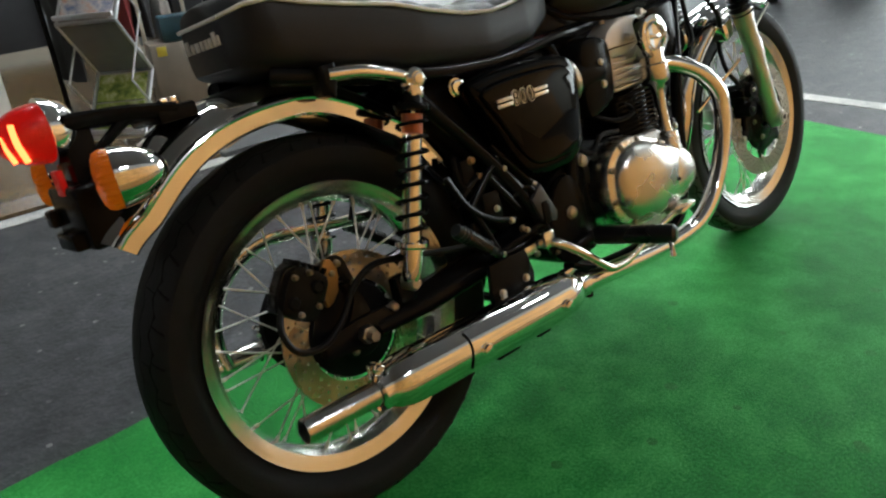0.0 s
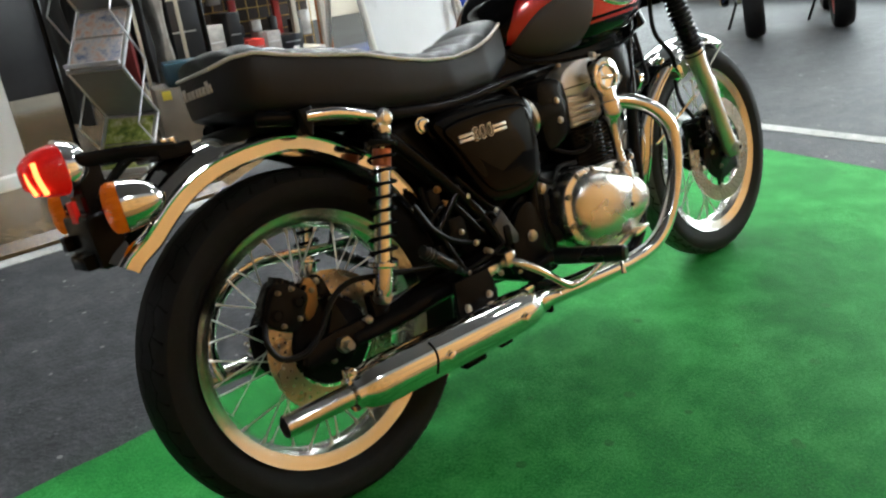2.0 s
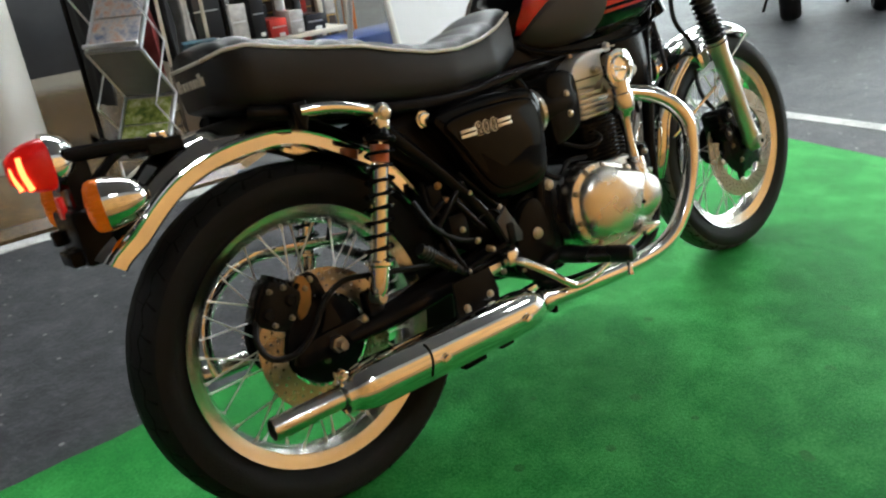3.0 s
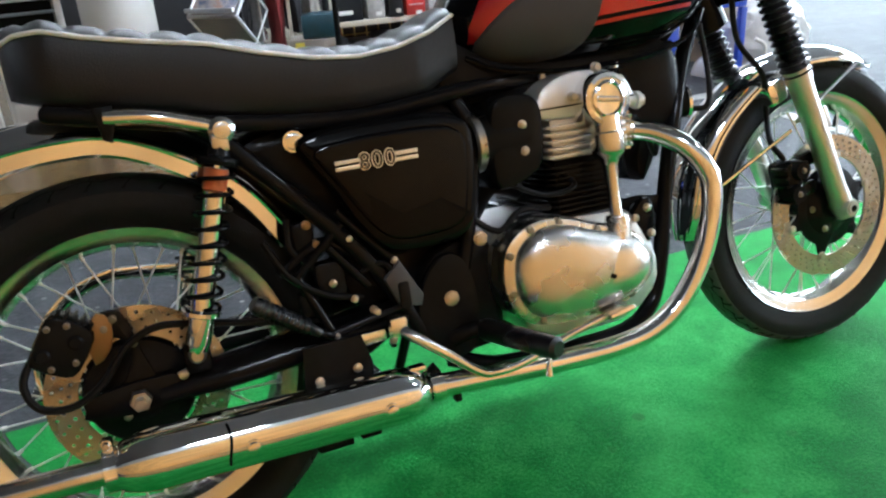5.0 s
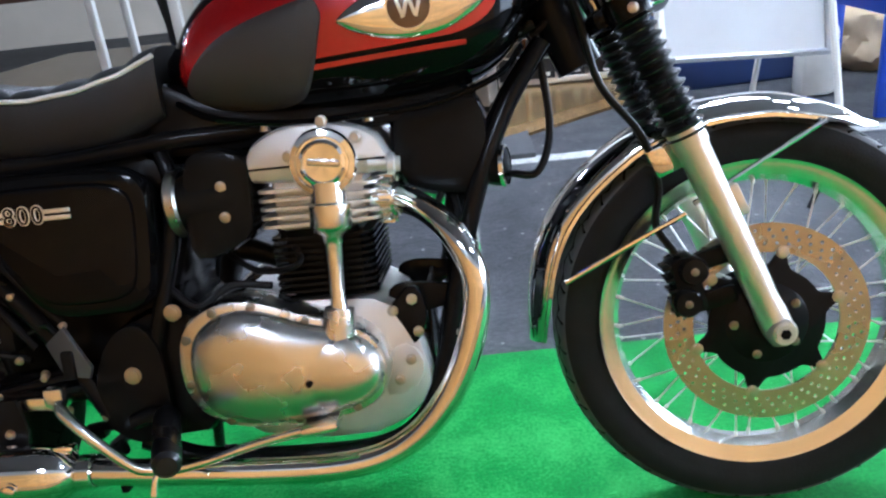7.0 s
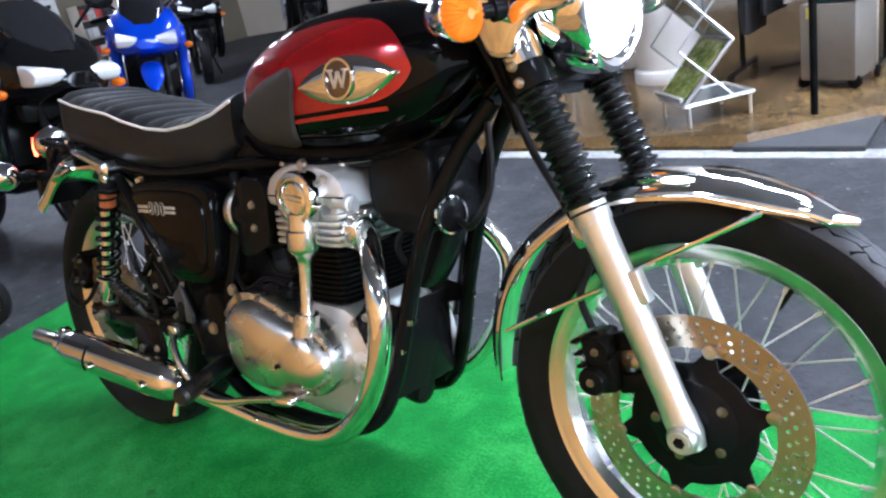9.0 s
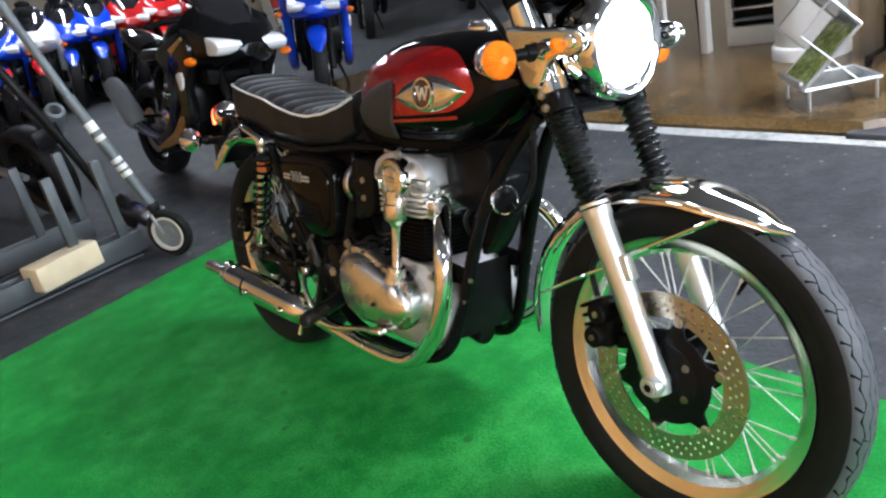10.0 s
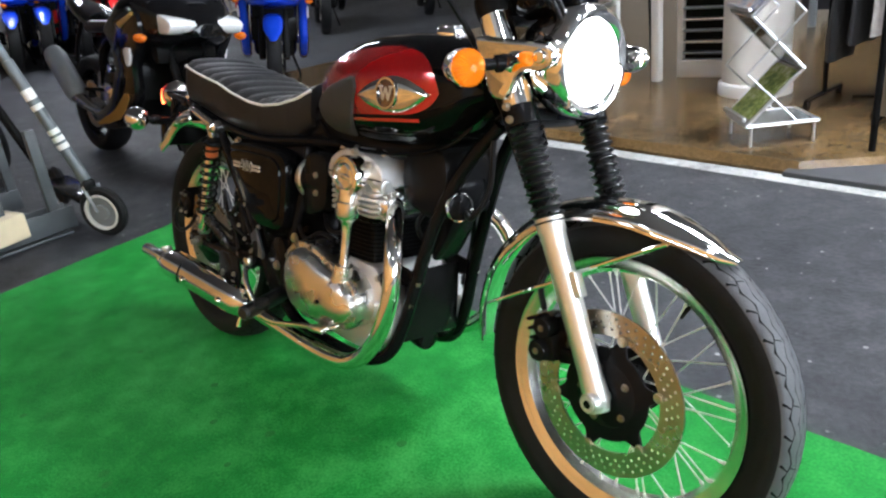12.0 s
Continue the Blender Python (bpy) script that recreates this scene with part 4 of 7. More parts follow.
for s in (-1, 1):
    hi = [(0.632, 0.800), (0.66, 0.855), (0.70, 0.886), (0.78, 0.915), (0.86, 0.930), (0.95, 0.936), (1.02, 0.928), (1.055, 0.913), (1.077, 0.892), (1.089, 0.872), (1.095, 0.858), (1.097, 0.850)]
    lo = [(0.632, 0.775), (0.66, 0.770), (0.74, 0.775), (0.82, 0.788), (0.92, 0.795), (1.00, 0.801), (1.040, 0.806), (1.069, 0.817), (1.086, 0.830), (1.094, 0.841), (1.097, 0.849)]
    part("tank_panel", skin(hi, lo, 0.0012, 0.0, s=s), RED, tank, "candy red painted panel")
    hi2 = [(0.82, 0.7815), (0.93, 0.7885), (1.05, 0.7965)]
    lo2 = [(0.82, 0.7745), (0.93, 0.7815), (1.05, 0.7895)]
    part("pinstripe", skin(hi2, lo2, 0.0012, 0.0, 20, 1, s=s), PINSTRIPE, tank)
    hi = [(0.640, 0.775), (0.66, 0.800), (0.70, 0.830), (0.75, 0.849), (0.80, 0.862), (0.835, 0.869), (0.851, 0.865), (0.858, 0.850)]
    lo = [(0.640, 0.762), (0.655, 0.744), (0.68, 0.735), (0.74, 0.730), (0.79, 0.733), (0.820, 0.745), (0.840, 0.780), (0.858, 0.840)]
    part("knee_pad", skin(hi, lo, 0.0016, 0.007, s=s), PADRUB, tank, "dark grey rubber knee pad")
    hi = [(0.878, 0.835), (0.902, 0.853), (0.940, 0.869), (0.982, 0.877), (1.024, 0.872), (1.058, 0.859), (1.080, 0.847)]
    lo = [(0.878, 0.831), (0.902, 0.818), (0.940, 0.807), (0.982, 0.804), (1.024, 0.811), (1.058, 0.827), (1.080, 0.843)]
    part("tank_badge", skin(hi, lo, 0.0020, 0.010, 48, 20, s=s, dome=True), CHROME, tank, "almond-shaped chrome badge")
    bm = B()
    yb = tank_y(0.978, 0.842) + 0.0075
    lathe(bm, [(1e-4, 0), (0.0295, 0), (0.0295, 0.004), (0.0275, 0.005), (1e-4, 0.005)], (0.978, s * yb, 0.842), (0, s, 0.06), 32)
    bd = part("badge_disc", bm, BROWN, tank, "round brown enamel badge")
    part("badge_ring", lathe(B(), [(0.0285, 0.003), (0.0325, 0.003), (0.0325, 0.0075), (0.0285, 0.0075)], (0.978, s * yb, 0.842), (0, s, 0.06), 32, closed=True), CHROME, bd)
    each("badge_mark", [box(B(), (0.978 + dx, s * (yb + 0.0055), 0.842), (0.0048, 0.003, h), 0.0006, Matrix.Rotation(radians(w), 4, "Y")) for dx, h, w in ((-0.0125, 0.028, -17), (-0.0045, 0.025, 17), (0.0045, 0.025, -17), (0.0125, 0.028, 17))] + [box(B(), (0.978 + dx, s * (yb + 0.0055), 0.856), (0.0125, 0.003, 0.0034), 0.0006) for dx in (-0.0165, 0.0165)], SILVERINK, bd, "pale badge mark")
bm = B()
lathe(bm, [(1e-4, 0.022), (0.022, 0.021), (0.030, 0.016), (0.032, 0.008), (0.036, 0.004), (0.036, -0.004)], (0.985, 0, 0.965), (0.03, 0, 1), 32)
part("fuel_cap", bm, CHROME, tank)
bm = B()
tube(bm, [(0.62, -0.085, 0.752), (0.68, -0.10, 0.724), (0.79, -0.12, 0.708), (0.9, -0.125, 0.709), (1.0, -0.12, 0.717), (1.09, -0.10, 0.745), (1.13, -0.075, 0.785)], 0.005, 8)
part("tank_seam", bm, BLACK, tank)


def lettering(txt, size, depth, fat=0.0):
    cu = bpy.data.curves.new("lettering", "FONT")
    cu.body, cu.size, cu.extrude, cu.align_x, cu.align_y = txt, size, depth, "CENTER", "CENTER"
    cu.offset = fat
    tmp = bpy.data.objects.new("lettering", cu)
    scene.collection.objects.link(tmp)
    me = bpy.data.meshes.new_from_object(tmp.evaluated_get(bpy.context.evaluated_depsgraph_get()))
    bpy.data.objects.remove(tmp)
    bm = B()
    bm.from_mesh(me)
    bmesh.ops.remove_doubles(bm, verts=bm.verts[:], dist=1e-5)
    return bm


# side covers
SC = [(0.296, 0.655), (0.310, 0.668), (0.363, 0.676), (0.454, 0.677), (0.530, 0.673), (0.564, 0.662), (0.581, 0.640), (0.583, 0.60), (0.576, 0.53), (0.565, 0.484), (0.54, 0.465), (0.507, 0.460), (0.44, 0.461), (0.402, 0.477), (0.368, 0.522), (0.332, 0.590), (0.303, 0.636)]
for s in (-1, 1):
    bm = plate(B(), SC, s * 0.10, s * 0.165, 0.016, 3)
    sc = bike("side_cover", bm, BLACK, "glossy black side cover with a model emblem" if s < 0 else "glossy black side cover")
    inner = [(0.44 + (x - 0.44) * 0.86, 0.575 + (z - 0.575) * 0.80) for x, z in SC]
    bm = plate(B(), inner, s * 0.160, s * 0.172, 0.007, 3)
    part("cover_panel", bm, BLACK, sc)
    if s < 0:
        at = Matrix.Translation((0.411, -0.1745, 0.6165)) @ pose(0, 0, 0, 90, 0, 0)
        for ch, dx in (("8", -0.0205), ("0", 0.0), ("0", 0.0205)):
            bm = lettering(ch, 0.036, 0.0012, 0.0013)
            bm.transform(Matrix.Translation((dx, 0, 0)) @ at)
            part("emblem_outline", bm, SILVERINK, sc, "silver outline of an emblem digit", smooth=False)
            bm = lettering(ch, 0.036, 0.0012, -0.0002)
            bm.transform(Matrix.Translation((dx, -0.0007, 0)) @ at)
            part("emblem_digit", bm, BLACK, sc, "dark emblem digit", smooth=False)
        each("emblem_stripe", [box(B(), ((xa + xb) / 2, -0.1745, 0.6165 + dz), (xb - xa, 0.003, 0.0062), 0.0006) for xa, xb in ((0.344, 0.384), (0.438, 0.478)) for dz in (-0.0046, 0.0046)], SILVERINK, sc)
    bm = B()
    bolt(bm, (0.297, s * 0.128, 0.662), 0.0135, 0.012, (0, s, 0))
    part("cover_bolt", bm, CHROME, sc)

bm = B()
plate(bm, [(0.565, 0.690), (0.60, 0.672), (0.72, 0.676), (0.90, 0.690), (1.02, 0.700), (1.06, 0.735), (0.90, 0.735), (0.70, 0.742), (0.62, 0.775), (0.585, 0.790), (0.570, 0.74)], -0.085, 0.085, 0.012, 2)
bike("tank_tunnel", bm, PLASTIC, "black shroud between seat and tank")

# engine
bm = B()
plate(bm, [(0.645, 0.30), (0.66, 0.255), (0.72, 0.230), (0.86, 0.225), (0.94, 0.27), (0.955, 0.33), (0.93, 0.40), (0.88, 0.445), (0.70, 0.455), (0.64, 0.44), (0.625, 0.38)], -0.125, 0.125, 0.02, 2)
case = bike("crankcase", bm, CAST, "cast aluminium crankcase of the twin engine")
bm = B()
plate(bm, [(0.46, 0.30), (0.50, 0.255), (0.60, 0.25), (0.62, 0.30), (0.62, 0.42), (0.57, 0.455), (0.50, 0.44), (0.465, 0.39)], -0.12, 0.12, 0.02, 2)
part("gearbox_housing", bm, SATIN, case, "black gearbox housing")
COV = [(0.596, 0.403), (0.613, 0.441), (0.656, 0.467), (0.711, 0.468), (0.786, 0.442), (0.850, 0.420), (0.885, 0.390), (0.897, 0.350), (0.885, 0.312), (0.85, 0.288), (0.78, 0.275), (0.682, 0.277), (0.625, 0.300), (0.597, 0.345)]
for s in (-1, 1):
    bm = plate(B(), COV, s * 0.10, s * 0.180, 0.012, 4)
    cov = part("engine_cover", bm, COVER, case, "buffed aluminium engine cover")
    bm = B()
    cx, cz = 0.745, 0.367
    q = spline([(x, 0, z) for x, z in COV + COV[:3]], 4)[4:4 * (len(COV) + 1)]
    rings = []
    for k in range(13):
        u = math.sin(math.pi / 2 * k / 12)
        k_ = 0.86 * (1 - u ** 2.6) ** (1 / 2.1) if k < 12 else 0.03
        ring = []
        for v in q:
            x = cx + (v.x - cx) * k_
            rise = 0.040 * u * (1 - 0.40 * min(1, max(0, (x - 0.74) / 0.14)) ** 1.5)
            ring.append(Vector((x, s * (0.178 + rise), cz + (v.z - cz) * k_)))
        rings.append(ring)
    loops(bm, rings)
    part("cover_dome", bm, COVER, cov)
    bm = B()
    rings = []
    for k in range(11):
        u = math.sin(math.pi / 2 * k / 10)
        r = (1 - u ** 2.5) ** 0.5 if k < 10 else 0.03
        rings.append([Vector((0.812 + 0.080 * r * math.cos(t), s * (0.176 + 0.038 * u), 0.350 + (0.066 if math.sin(t) > 0 else 0.054) * r * math.sin(t))) for t in (2 * math.pi * j / 40 for j in range(40))])
    loops(bm, rings)
    part("cover_boss", bm, COVER, cov)
    bm = B()
    tube(bm, [(0.818, s * 0.158, 0.360), (0.826, s * 0.166, 0.396), (0.832, s * 0.1715, 0.420), (0.836, s * 0.170, 0.444)], [0.050, 0.036, 0.025, 0.0215], 24, 5)
    part("shaft_socket", bm, COVER, cov)
    bolts("cover_bolt", [(x, s * 0.176, z) for x, z in ((0.609, 0.352), (0.612, 0.418), (0.655, 0.455), (0.711, 0.457), (0.785, 0.430), (0.848, 0.406), (0.876, 0.35), (0.845, 0.298), (0.76, 0.287), (0.66, 0.293))], 0.0062, 0.007, DULL, cov, (0, s, 0))
    bm = B()
    lathe(bm, [(1e-4, 0.001), (0.0045, 0.001), (0.0045, -0.004)], (0.788, s * 0.2155, 0.350), (0, s, 0), 10)
    part("cover_screw", bm, SATIN, cov)
# cylinder, head
cyl = bike("cylinder", box(B(), (0.812, 0, 0.50), (0.122, 0.222, 0.115), 0.02), SATIN, "black finned cylinder block")


def fin_plate(w, d, t):
    """One cooling fin with rounded corners and shallow notches along its edge."""
    out = []
    for cx_, cy_, a0 in ((w / 2 - 0.02, d / 2 - 0.02, 0), (-w / 2 + 0.02, d / 2 - 0.02, 90), (-w / 2 + 0.02, -d / 2 + 0.02, 180), (w / 2 - 0.02, -d / 2 + 0.02, 270)):
        for k in range(5):
            a = radians(a0 + 22.5 * k)
            out.append((cx_ + 0.02 * math.cos(a), cy_ + 0.02 * math.sin(a)))
    return plate(B(), out, -t / 2, t / 2, axis="z")


fin_c = fin_h = None
for k in range(10):
    if fin_c is None:
        fin_c = ob = part("fin", fin_plate(0.152, 0.250, 0.0042), SATIN, cyl, smooth=False)
    else:
        ob = new("fin", fin_c.data)
        ob.parent = cyl
    ob.matrix_local = Matrix.Translation((0.812, 0, 0.452 + k * 0.0100))
head = bike("cylinder_head", box(B(), (0.817, 0, 0.595), (0.138, 0.238, 0.085), 0.012), CAST, "finned aluminium cylinder head")
for k in range(5):
    if fin_h is None:
        fin_h = ob = part("fin", fin_plate(0.176, 0.274, 0.0046), CAST, head, smooth=False)
    else:
        ob = new("fin", fin_h.data)
        ob.parent = head
    ob.matrix_local = Matrix.Translation((0.817, 0, 0.563 + k * 0.0128))
bm = B()
plate(bm, [(0.722, 0.628), (0.722, 0.668), (0.745, 0.692), (0.79, 0.706), (0.85, 0.704), (0.90, 0.688), (0.920, 0.66), (0.918, 0.628)], -0.135, 0.135, 0.014, 3)
part("cam_cover", bm, CAST, head, "polished cam cover")
bm = B()
plate(bm, [(0.722, 0.646), (0.92, 0.646), (0.92, 0.649), (0.722, 0.649)], -0.136, 0.136, 0)
part("cam_cover_gasket", bm, SATIN, head)
bm = B()
lathe(bm, [(1e-4, -0.06), (0.046, -0.06), (0.047, -0.01), (0.048, 0.008), (0.045, 0.014), (0.038, 0.016), (0.036, 0.012), (0.033, 0.012), (0.032, 0.017), (0.028, 0.019), (0.026, 0.012), (1e-4, 0.010)], (0.838, -0.160, 0.650), (0, -1, 0), 48)
cap = part("bevel_cap", bm, CHROME, head, "round chrome bevel gear cap")
bm = B()
box(bm, (0.839, -0.172, 0.650), (0.046, 0.008, 0.010), 0.003, Matrix.Rotation(radians(8), 4, "Y"))
part("cap_slot", bm, ALU, cap)
bolts("head_bolt", [(0.838 + dx, -0.14, 0.650 + dz) for dx, dz in ((-0.052, 0.012), (0.045, 0.03), (0.0, 0.056))], 0.007, 0.012, BOLT, head)
bolts("cam_cover_bolt", [(x, y, 0.70) for x in (0.75, 0.80, 0.86, 0.90) for y in (-0.11, 0.11)], 0.006, 0.012, BOLT, head, (0, 0, 1))
bm = B()
lathe(bm, [(1e-4, 0.222), (0.026, 0.220), (0.0265, 0.192), (0.0305, 0.189), (0.0305, 0.160), (0.027, 0.152), (0.018, 0.146), (0.0130, 0.132), (0.0112, 0.09), (0.0118, 0.055), (0.0142, 0.035), (0.0165, 0.022), (0.0165, 0.014), (0.021, 0.008), (0.021, 0.0)], (0.834, -0.172, 0.402), (0.022, 0.075, 1), 32)
part("bevel_shaft_tube", bm, ALU, head, "slender polished bevel drive tube")
# intake, airbox
bm = B()
lathe(bm, [(0.03, 0.0), (0.046, 0.004), (0.050, 0.03), (0.050, 0.085), (0.046, 0.11), (0.03, 0.115)], (0.600, -0.095, 0.608), (1, 0.0, 0.05), 32)
plate(bm, [(0.632, 0.525), (0.71, 0.548), (0.725, 0.60), (0.722, 0.665), (0.68, 0.683), (0.635, 0.672), (0.622, 0.60)], -0.142, -0.03, 0.012, 3)
intake = bike("throttle_body", bm, SATIN, "black throttle body cover")
bm = B()
lathe(bm, [(0.047, -0.004), (0.052, 0.0), (0.052, 0.012), (0.047, 0.016)], (0.600, -0.095, 0.608), (1, 0, 0.05), 32)
part("intake_clamp", bm, BOLT, intake)
bolts("intake_bolt", [(0.683, -0.141, z) for z in (0.585, 0.629)], 0.0065, 0.006, BOLT, intake)
bm = plate(B(), [(0.20, 0.66), (0.32, 0.69), (0.56, 0.69), (0.60, 0.62), (0.58, 0.48), (0.45, 0.44), (0.36, 0.48), (0.24, 0.60)], -0.10, 0.10, 0.02, 2)
bike("airbox", bm, PLASTIC, "black air box behind the side covers")
bm = B()
tube(bm, [(0.66, -0.10, 0.53), (0.72, -0.13, 0.50), (0.78, -0.13, 0.51), (0.74, -0.08, 0.56)], 0.005, 8)
tube(bm, [(0.57, -0.12, 0.49), (0.62, -0.13, 0.455), (0.67, -0.12, 0.48), (0.73, -0.12, 0.475)], 0.006, 8)
tube(bm, [(0.63, 0.0, 0.47), (0.66, -0.03, 0.52), (0.72, -0.02, 0.50)], 0.018, 12)
bike("wiring_hose", bm, CABLE, "black hoses and wiring by the engine")

# exhaust
for s in (-1, 1):
    bm = B()
    pts = [(0.885, 0.085, 0.586), (0.925, 0.100, 0.584), (0.965, 0.130, 0.572), (1.003, 0.165, 0.540), (1.028, 0.188, 0.490), (1.030, 0.192, 0.440), (1.014, 0.192, 0.375), (0.982, 0.191, 0.310), (0.935, 0.190, 0.256), (0.876, 0.189, 0.223), (0.80, 0.189, 0.212), (0.70, 0.190, 0.215), (0.58, 0.191, 0.225), (0.44, 0.192, 0.238), (0.40, 0.192, 0.240)]
    tube(bm, [(x, s * y, z) for x, y, z in pts], 0.0195, 20, 5)
    ex = bike("exhaust", bm, CHROME, "chrome header pipe sweeping down to a pea-shooter silencer")
    ca = Vector((1, s * 0.25, -0.05)).normalized()
    cq = ca.to_track_quat("X", "Z").to_matrix().to_4x4()
    clamp = part("header_clamp", lathe(B(), [(0.018, 0.0), (0.030, 0.001), (0.031, 0.012), (0.026, 0.030), (0.021, 0.034), (0.018, 0.034)], (0.898, s * 0.092, 0.586), ca, 28), ALU, ex, "finned header clamp")
    ribs = []
    for k in range(14):
        bm = box(B(), (0.016, 0.030, 0.0), (0.026, 0.014, 0.0045), 0.0015)
        bm.transform(Matrix.Translation((0.898, s * 0.092, 0.586)) @ cq @ Matrix.Rotation(2 * math.pi * k / 14, 4, "X"))
        ribs.append(bm)
    each("clamp_rib", ribs, ALU, clamp)
    a, b = Vector((0.424, s * 0.192, 0.239)), Vector((-0.190, s * 0.203, 0.266))
    ln = (b - a).length
    bm = B()
    lathe(bm, [(0.020, -0.005), (0.025, 0.0), (0.035, 0.010), (0.0415, 0.026), (0.0445, 0.052), (0.045, 0.20), (0.045, 0.405), (0.043, 0.432), (0.037, 0.455), (0.028, 0.470), (0.021, 0.476)], a, b - a, 40)
    part("silencer", bm, CHROME, ex, "chrome silencer body")
    bm = B()
    lathe(bm, [(0.020, 0.468), (0.0195, 0.483), (0.0195, ln - 0.002), (0.0185, ln), (0.0165, ln - 0.001), (0.0165, ln - 0.10), (1e-4, ln - 0.10)], a, b - a, 32)
    part("tail_pipe", bm, ALU, ex, "brushed tail pipe")
    bm = B()
    lathe(bm, [(0.024, 0.463), (0.031, 0.464), (0.031, 0.482), (0.022, 0.484)], a, b - a, 28)
    box(bm, a + (b - a).normalized() * 0.472 + Vector((0, -s * 0.004, 0.036)), (0.016, 0.024, 0.018), 0.004)
    bolt(bm, a + (b - a).normalized() * 0.472 + Vector((0, s * 0.006, 0.040)), 0.006, 0.010, (0, s, 0))
    part("silencer_clamp", bm, CHROME, ex)
    bm = B()
    lathe(bm, [(0.0212, 0.0), (0.0255, 0.002), (0.0255, 0.022), (0.0212, 0.024)], a - (b - a).normalized() * 0.03, b - a, 28)
    box(bm, a + Vector((-0.01, s * 0.0, 0.038)), (0.03, 0.02, 0.012), 0.004)
    part("header_clamp", bm, CHROME, ex)
    bolts("silencer_bolt", [a + (b - a).normalized() * d + Vector((0, s * 0.043, -0.002)) for d in (0.072, 0.283)], 0.0095, 0.010, CHROME, ex, (0, s, -0.05))
    bm = B()
    c = a + (b - a).normalized() * 0.315
    tube(bm, [c + Vector((0.004 * math.sin(t * 3), s * 0.0456 * math.cos(t), 0.0456 * math.sin(t))) for t in (radians(-28 + 10 * k) for k in range(9))], 0.0022, 6, 2)
    part("heat_shield_seam", bm, SATIN, ex)
    bm = B()
    box(bm, a + (b - a).normalized() * 0.10 + Vector((0, -s * 0.01, -0.047)), (0.035, 0.022, 0.020), 0.004)
    part("rubber_stop", bm, PLASTIC, ex)
    bm = B()
    box(bm, a + Vector((0.06, -s * 0.02, -0.036)), (0.012, 0.02, 0.018), 0.003)
    part("rubber_stop", bm, PLASTIC, ex)

# frame
bm = B()
for s in (-1, 1):
    tube(bm, [(1.165, s * 0.03, 0.79), (1.10, s * 0.055, 0.70), (1.045, s * 0.080, 0.58), (1.005, s * 0.09, 0.45), (0.975, s * 0.10, 0.33), (0.94, s * 0.11, 0.25), (0.88, s * 0.12, 0.212), (0.78, s * 0.125, 0.205), (0.60, s * 0.125, 0.215), (0.50, s * 0.12, 0.25)], 0.0155, 14)
    tube(bm, [(1.15, s * 0.03, 0.82), (0.95, s * 0.06, 0.73), (0.75, s * 0.075, 0.705), (0.60, s * 0.10, 0.700), (0.40, s * 0.115, 0.685), (0.20, s * 0.12, 0.705), (0.0, s * 0.11, 0.745), (-0.03, s * 0.104, 0.752)], 0.0145, 14)
    tube(bm, [(0.17, s * 0.125, 0.705), (0.302, s * 0.135, 0.555), (0.38, s * 0.137, 0.455), (0.425, s * 0.135, 0.375), (0.46, s * 0.13, 0.30)], 0.0145, 12)
    tube(bm, [(0.58, s * 0.09, 0.70), (0.60, s * 0.11, 0.62), (0.56, s * 0.125, 0.45), (0.50, s * 0.125, 0.28)], 0.0135, 12)
    tube(bm, [(0.24, s * 0.12, 0.46), (0.31, s * 0.13, 0.50), (0.37, s * 0.132, 0.46)], 0.009, 10)
lathe(bm, [(0.022, -0.09), (0.036, -0.088), (0.034, 0.0), (0.036, 0.088), (0.022, 0.09)], (1.19, 0, 0.83), STEER_AXIS, 28)
fr = bike("frame", bm, FRAMEB, "black enamelled tubular cradle frame")
for s in (-1, 1):
    bm = B()
    plate(bm, [(0.455, 0.29), (0.50, 0.255), (0.55, 0.27), (0.56, 0.34), (0.55, 0.41), (0.52, 0.44), (0.48, 0.42), (0.45, 0.36)], s * 0.122, s * 0.144, 0.006, 3)
    pp = part("pivot_plate", bm, SATIN, fr)
    bolts("pivot_bolt", [(0.51, s * 0.145, 0.363), (0.581, s * 0.135, 0.451)], 0.0105, 0.008, BOLT, pp, (0, s, 0))
    bolts("frame_bolt", [(x, s * 0.138, z) for x, z in ((0.375, 0.375), (0.44, 0.475), (0.40, 0.315), (0.455, 0.30))], 0.0055, 0.006, DULL, pp, (0, s, 0))
    bm = B()
    plate(bm, [(0.395, 0.425), (0.425, 0.450), (0.458, 0.385), (0.452, 0.368), (0.415, 0.375)], s * 0.150, s * 0.160, 0.004)
    part("heel_guard", bm, pbr("heel_guard_grey", (0.06, 0.065, 0.07), 0.4, 0.3, var=0.1), pp, "grey heel guard plate")
    bm = B()
    plate(bm, [(0.90, 0.40), (0.94, 0.405), (1.01, 0.42), (1.015, 0.44), (0.94, 0.455), (0.90, 0.445)], s * 0.085, s * 0.094, 0.003, 3)
    mp = part("engine_mount", bm, FRAMEB, fr)
    bolts("mount_bolt", [(0.929, s * 0.094, 0.431), (1.005, s * 0.094, 0.428), (0.99, s * 0.10, 0.375)], 0.009, 0.008, BOLT, mp, (0, s, 0))
bm = B()
plate(bm, [(0.94, 0.60), (1.03, 0.575), (1.065, 0.60), (1.07, 0.70), (1.03, 0.745), (0.95, 0.74), (0.925, 0.68)], -0.085, 0.085, 0.02, 3)
plate(bm, [(1.00, 0.47), (1.06, 0.58), (1.075, 0.66), (1.03, 0.66), (0.985, 0.52)], -0.04, 0.04, 0.01, 3)
bike("ignition_box", bm, PLASTIC, "black ignition coil cover under the tank")
bm = B()
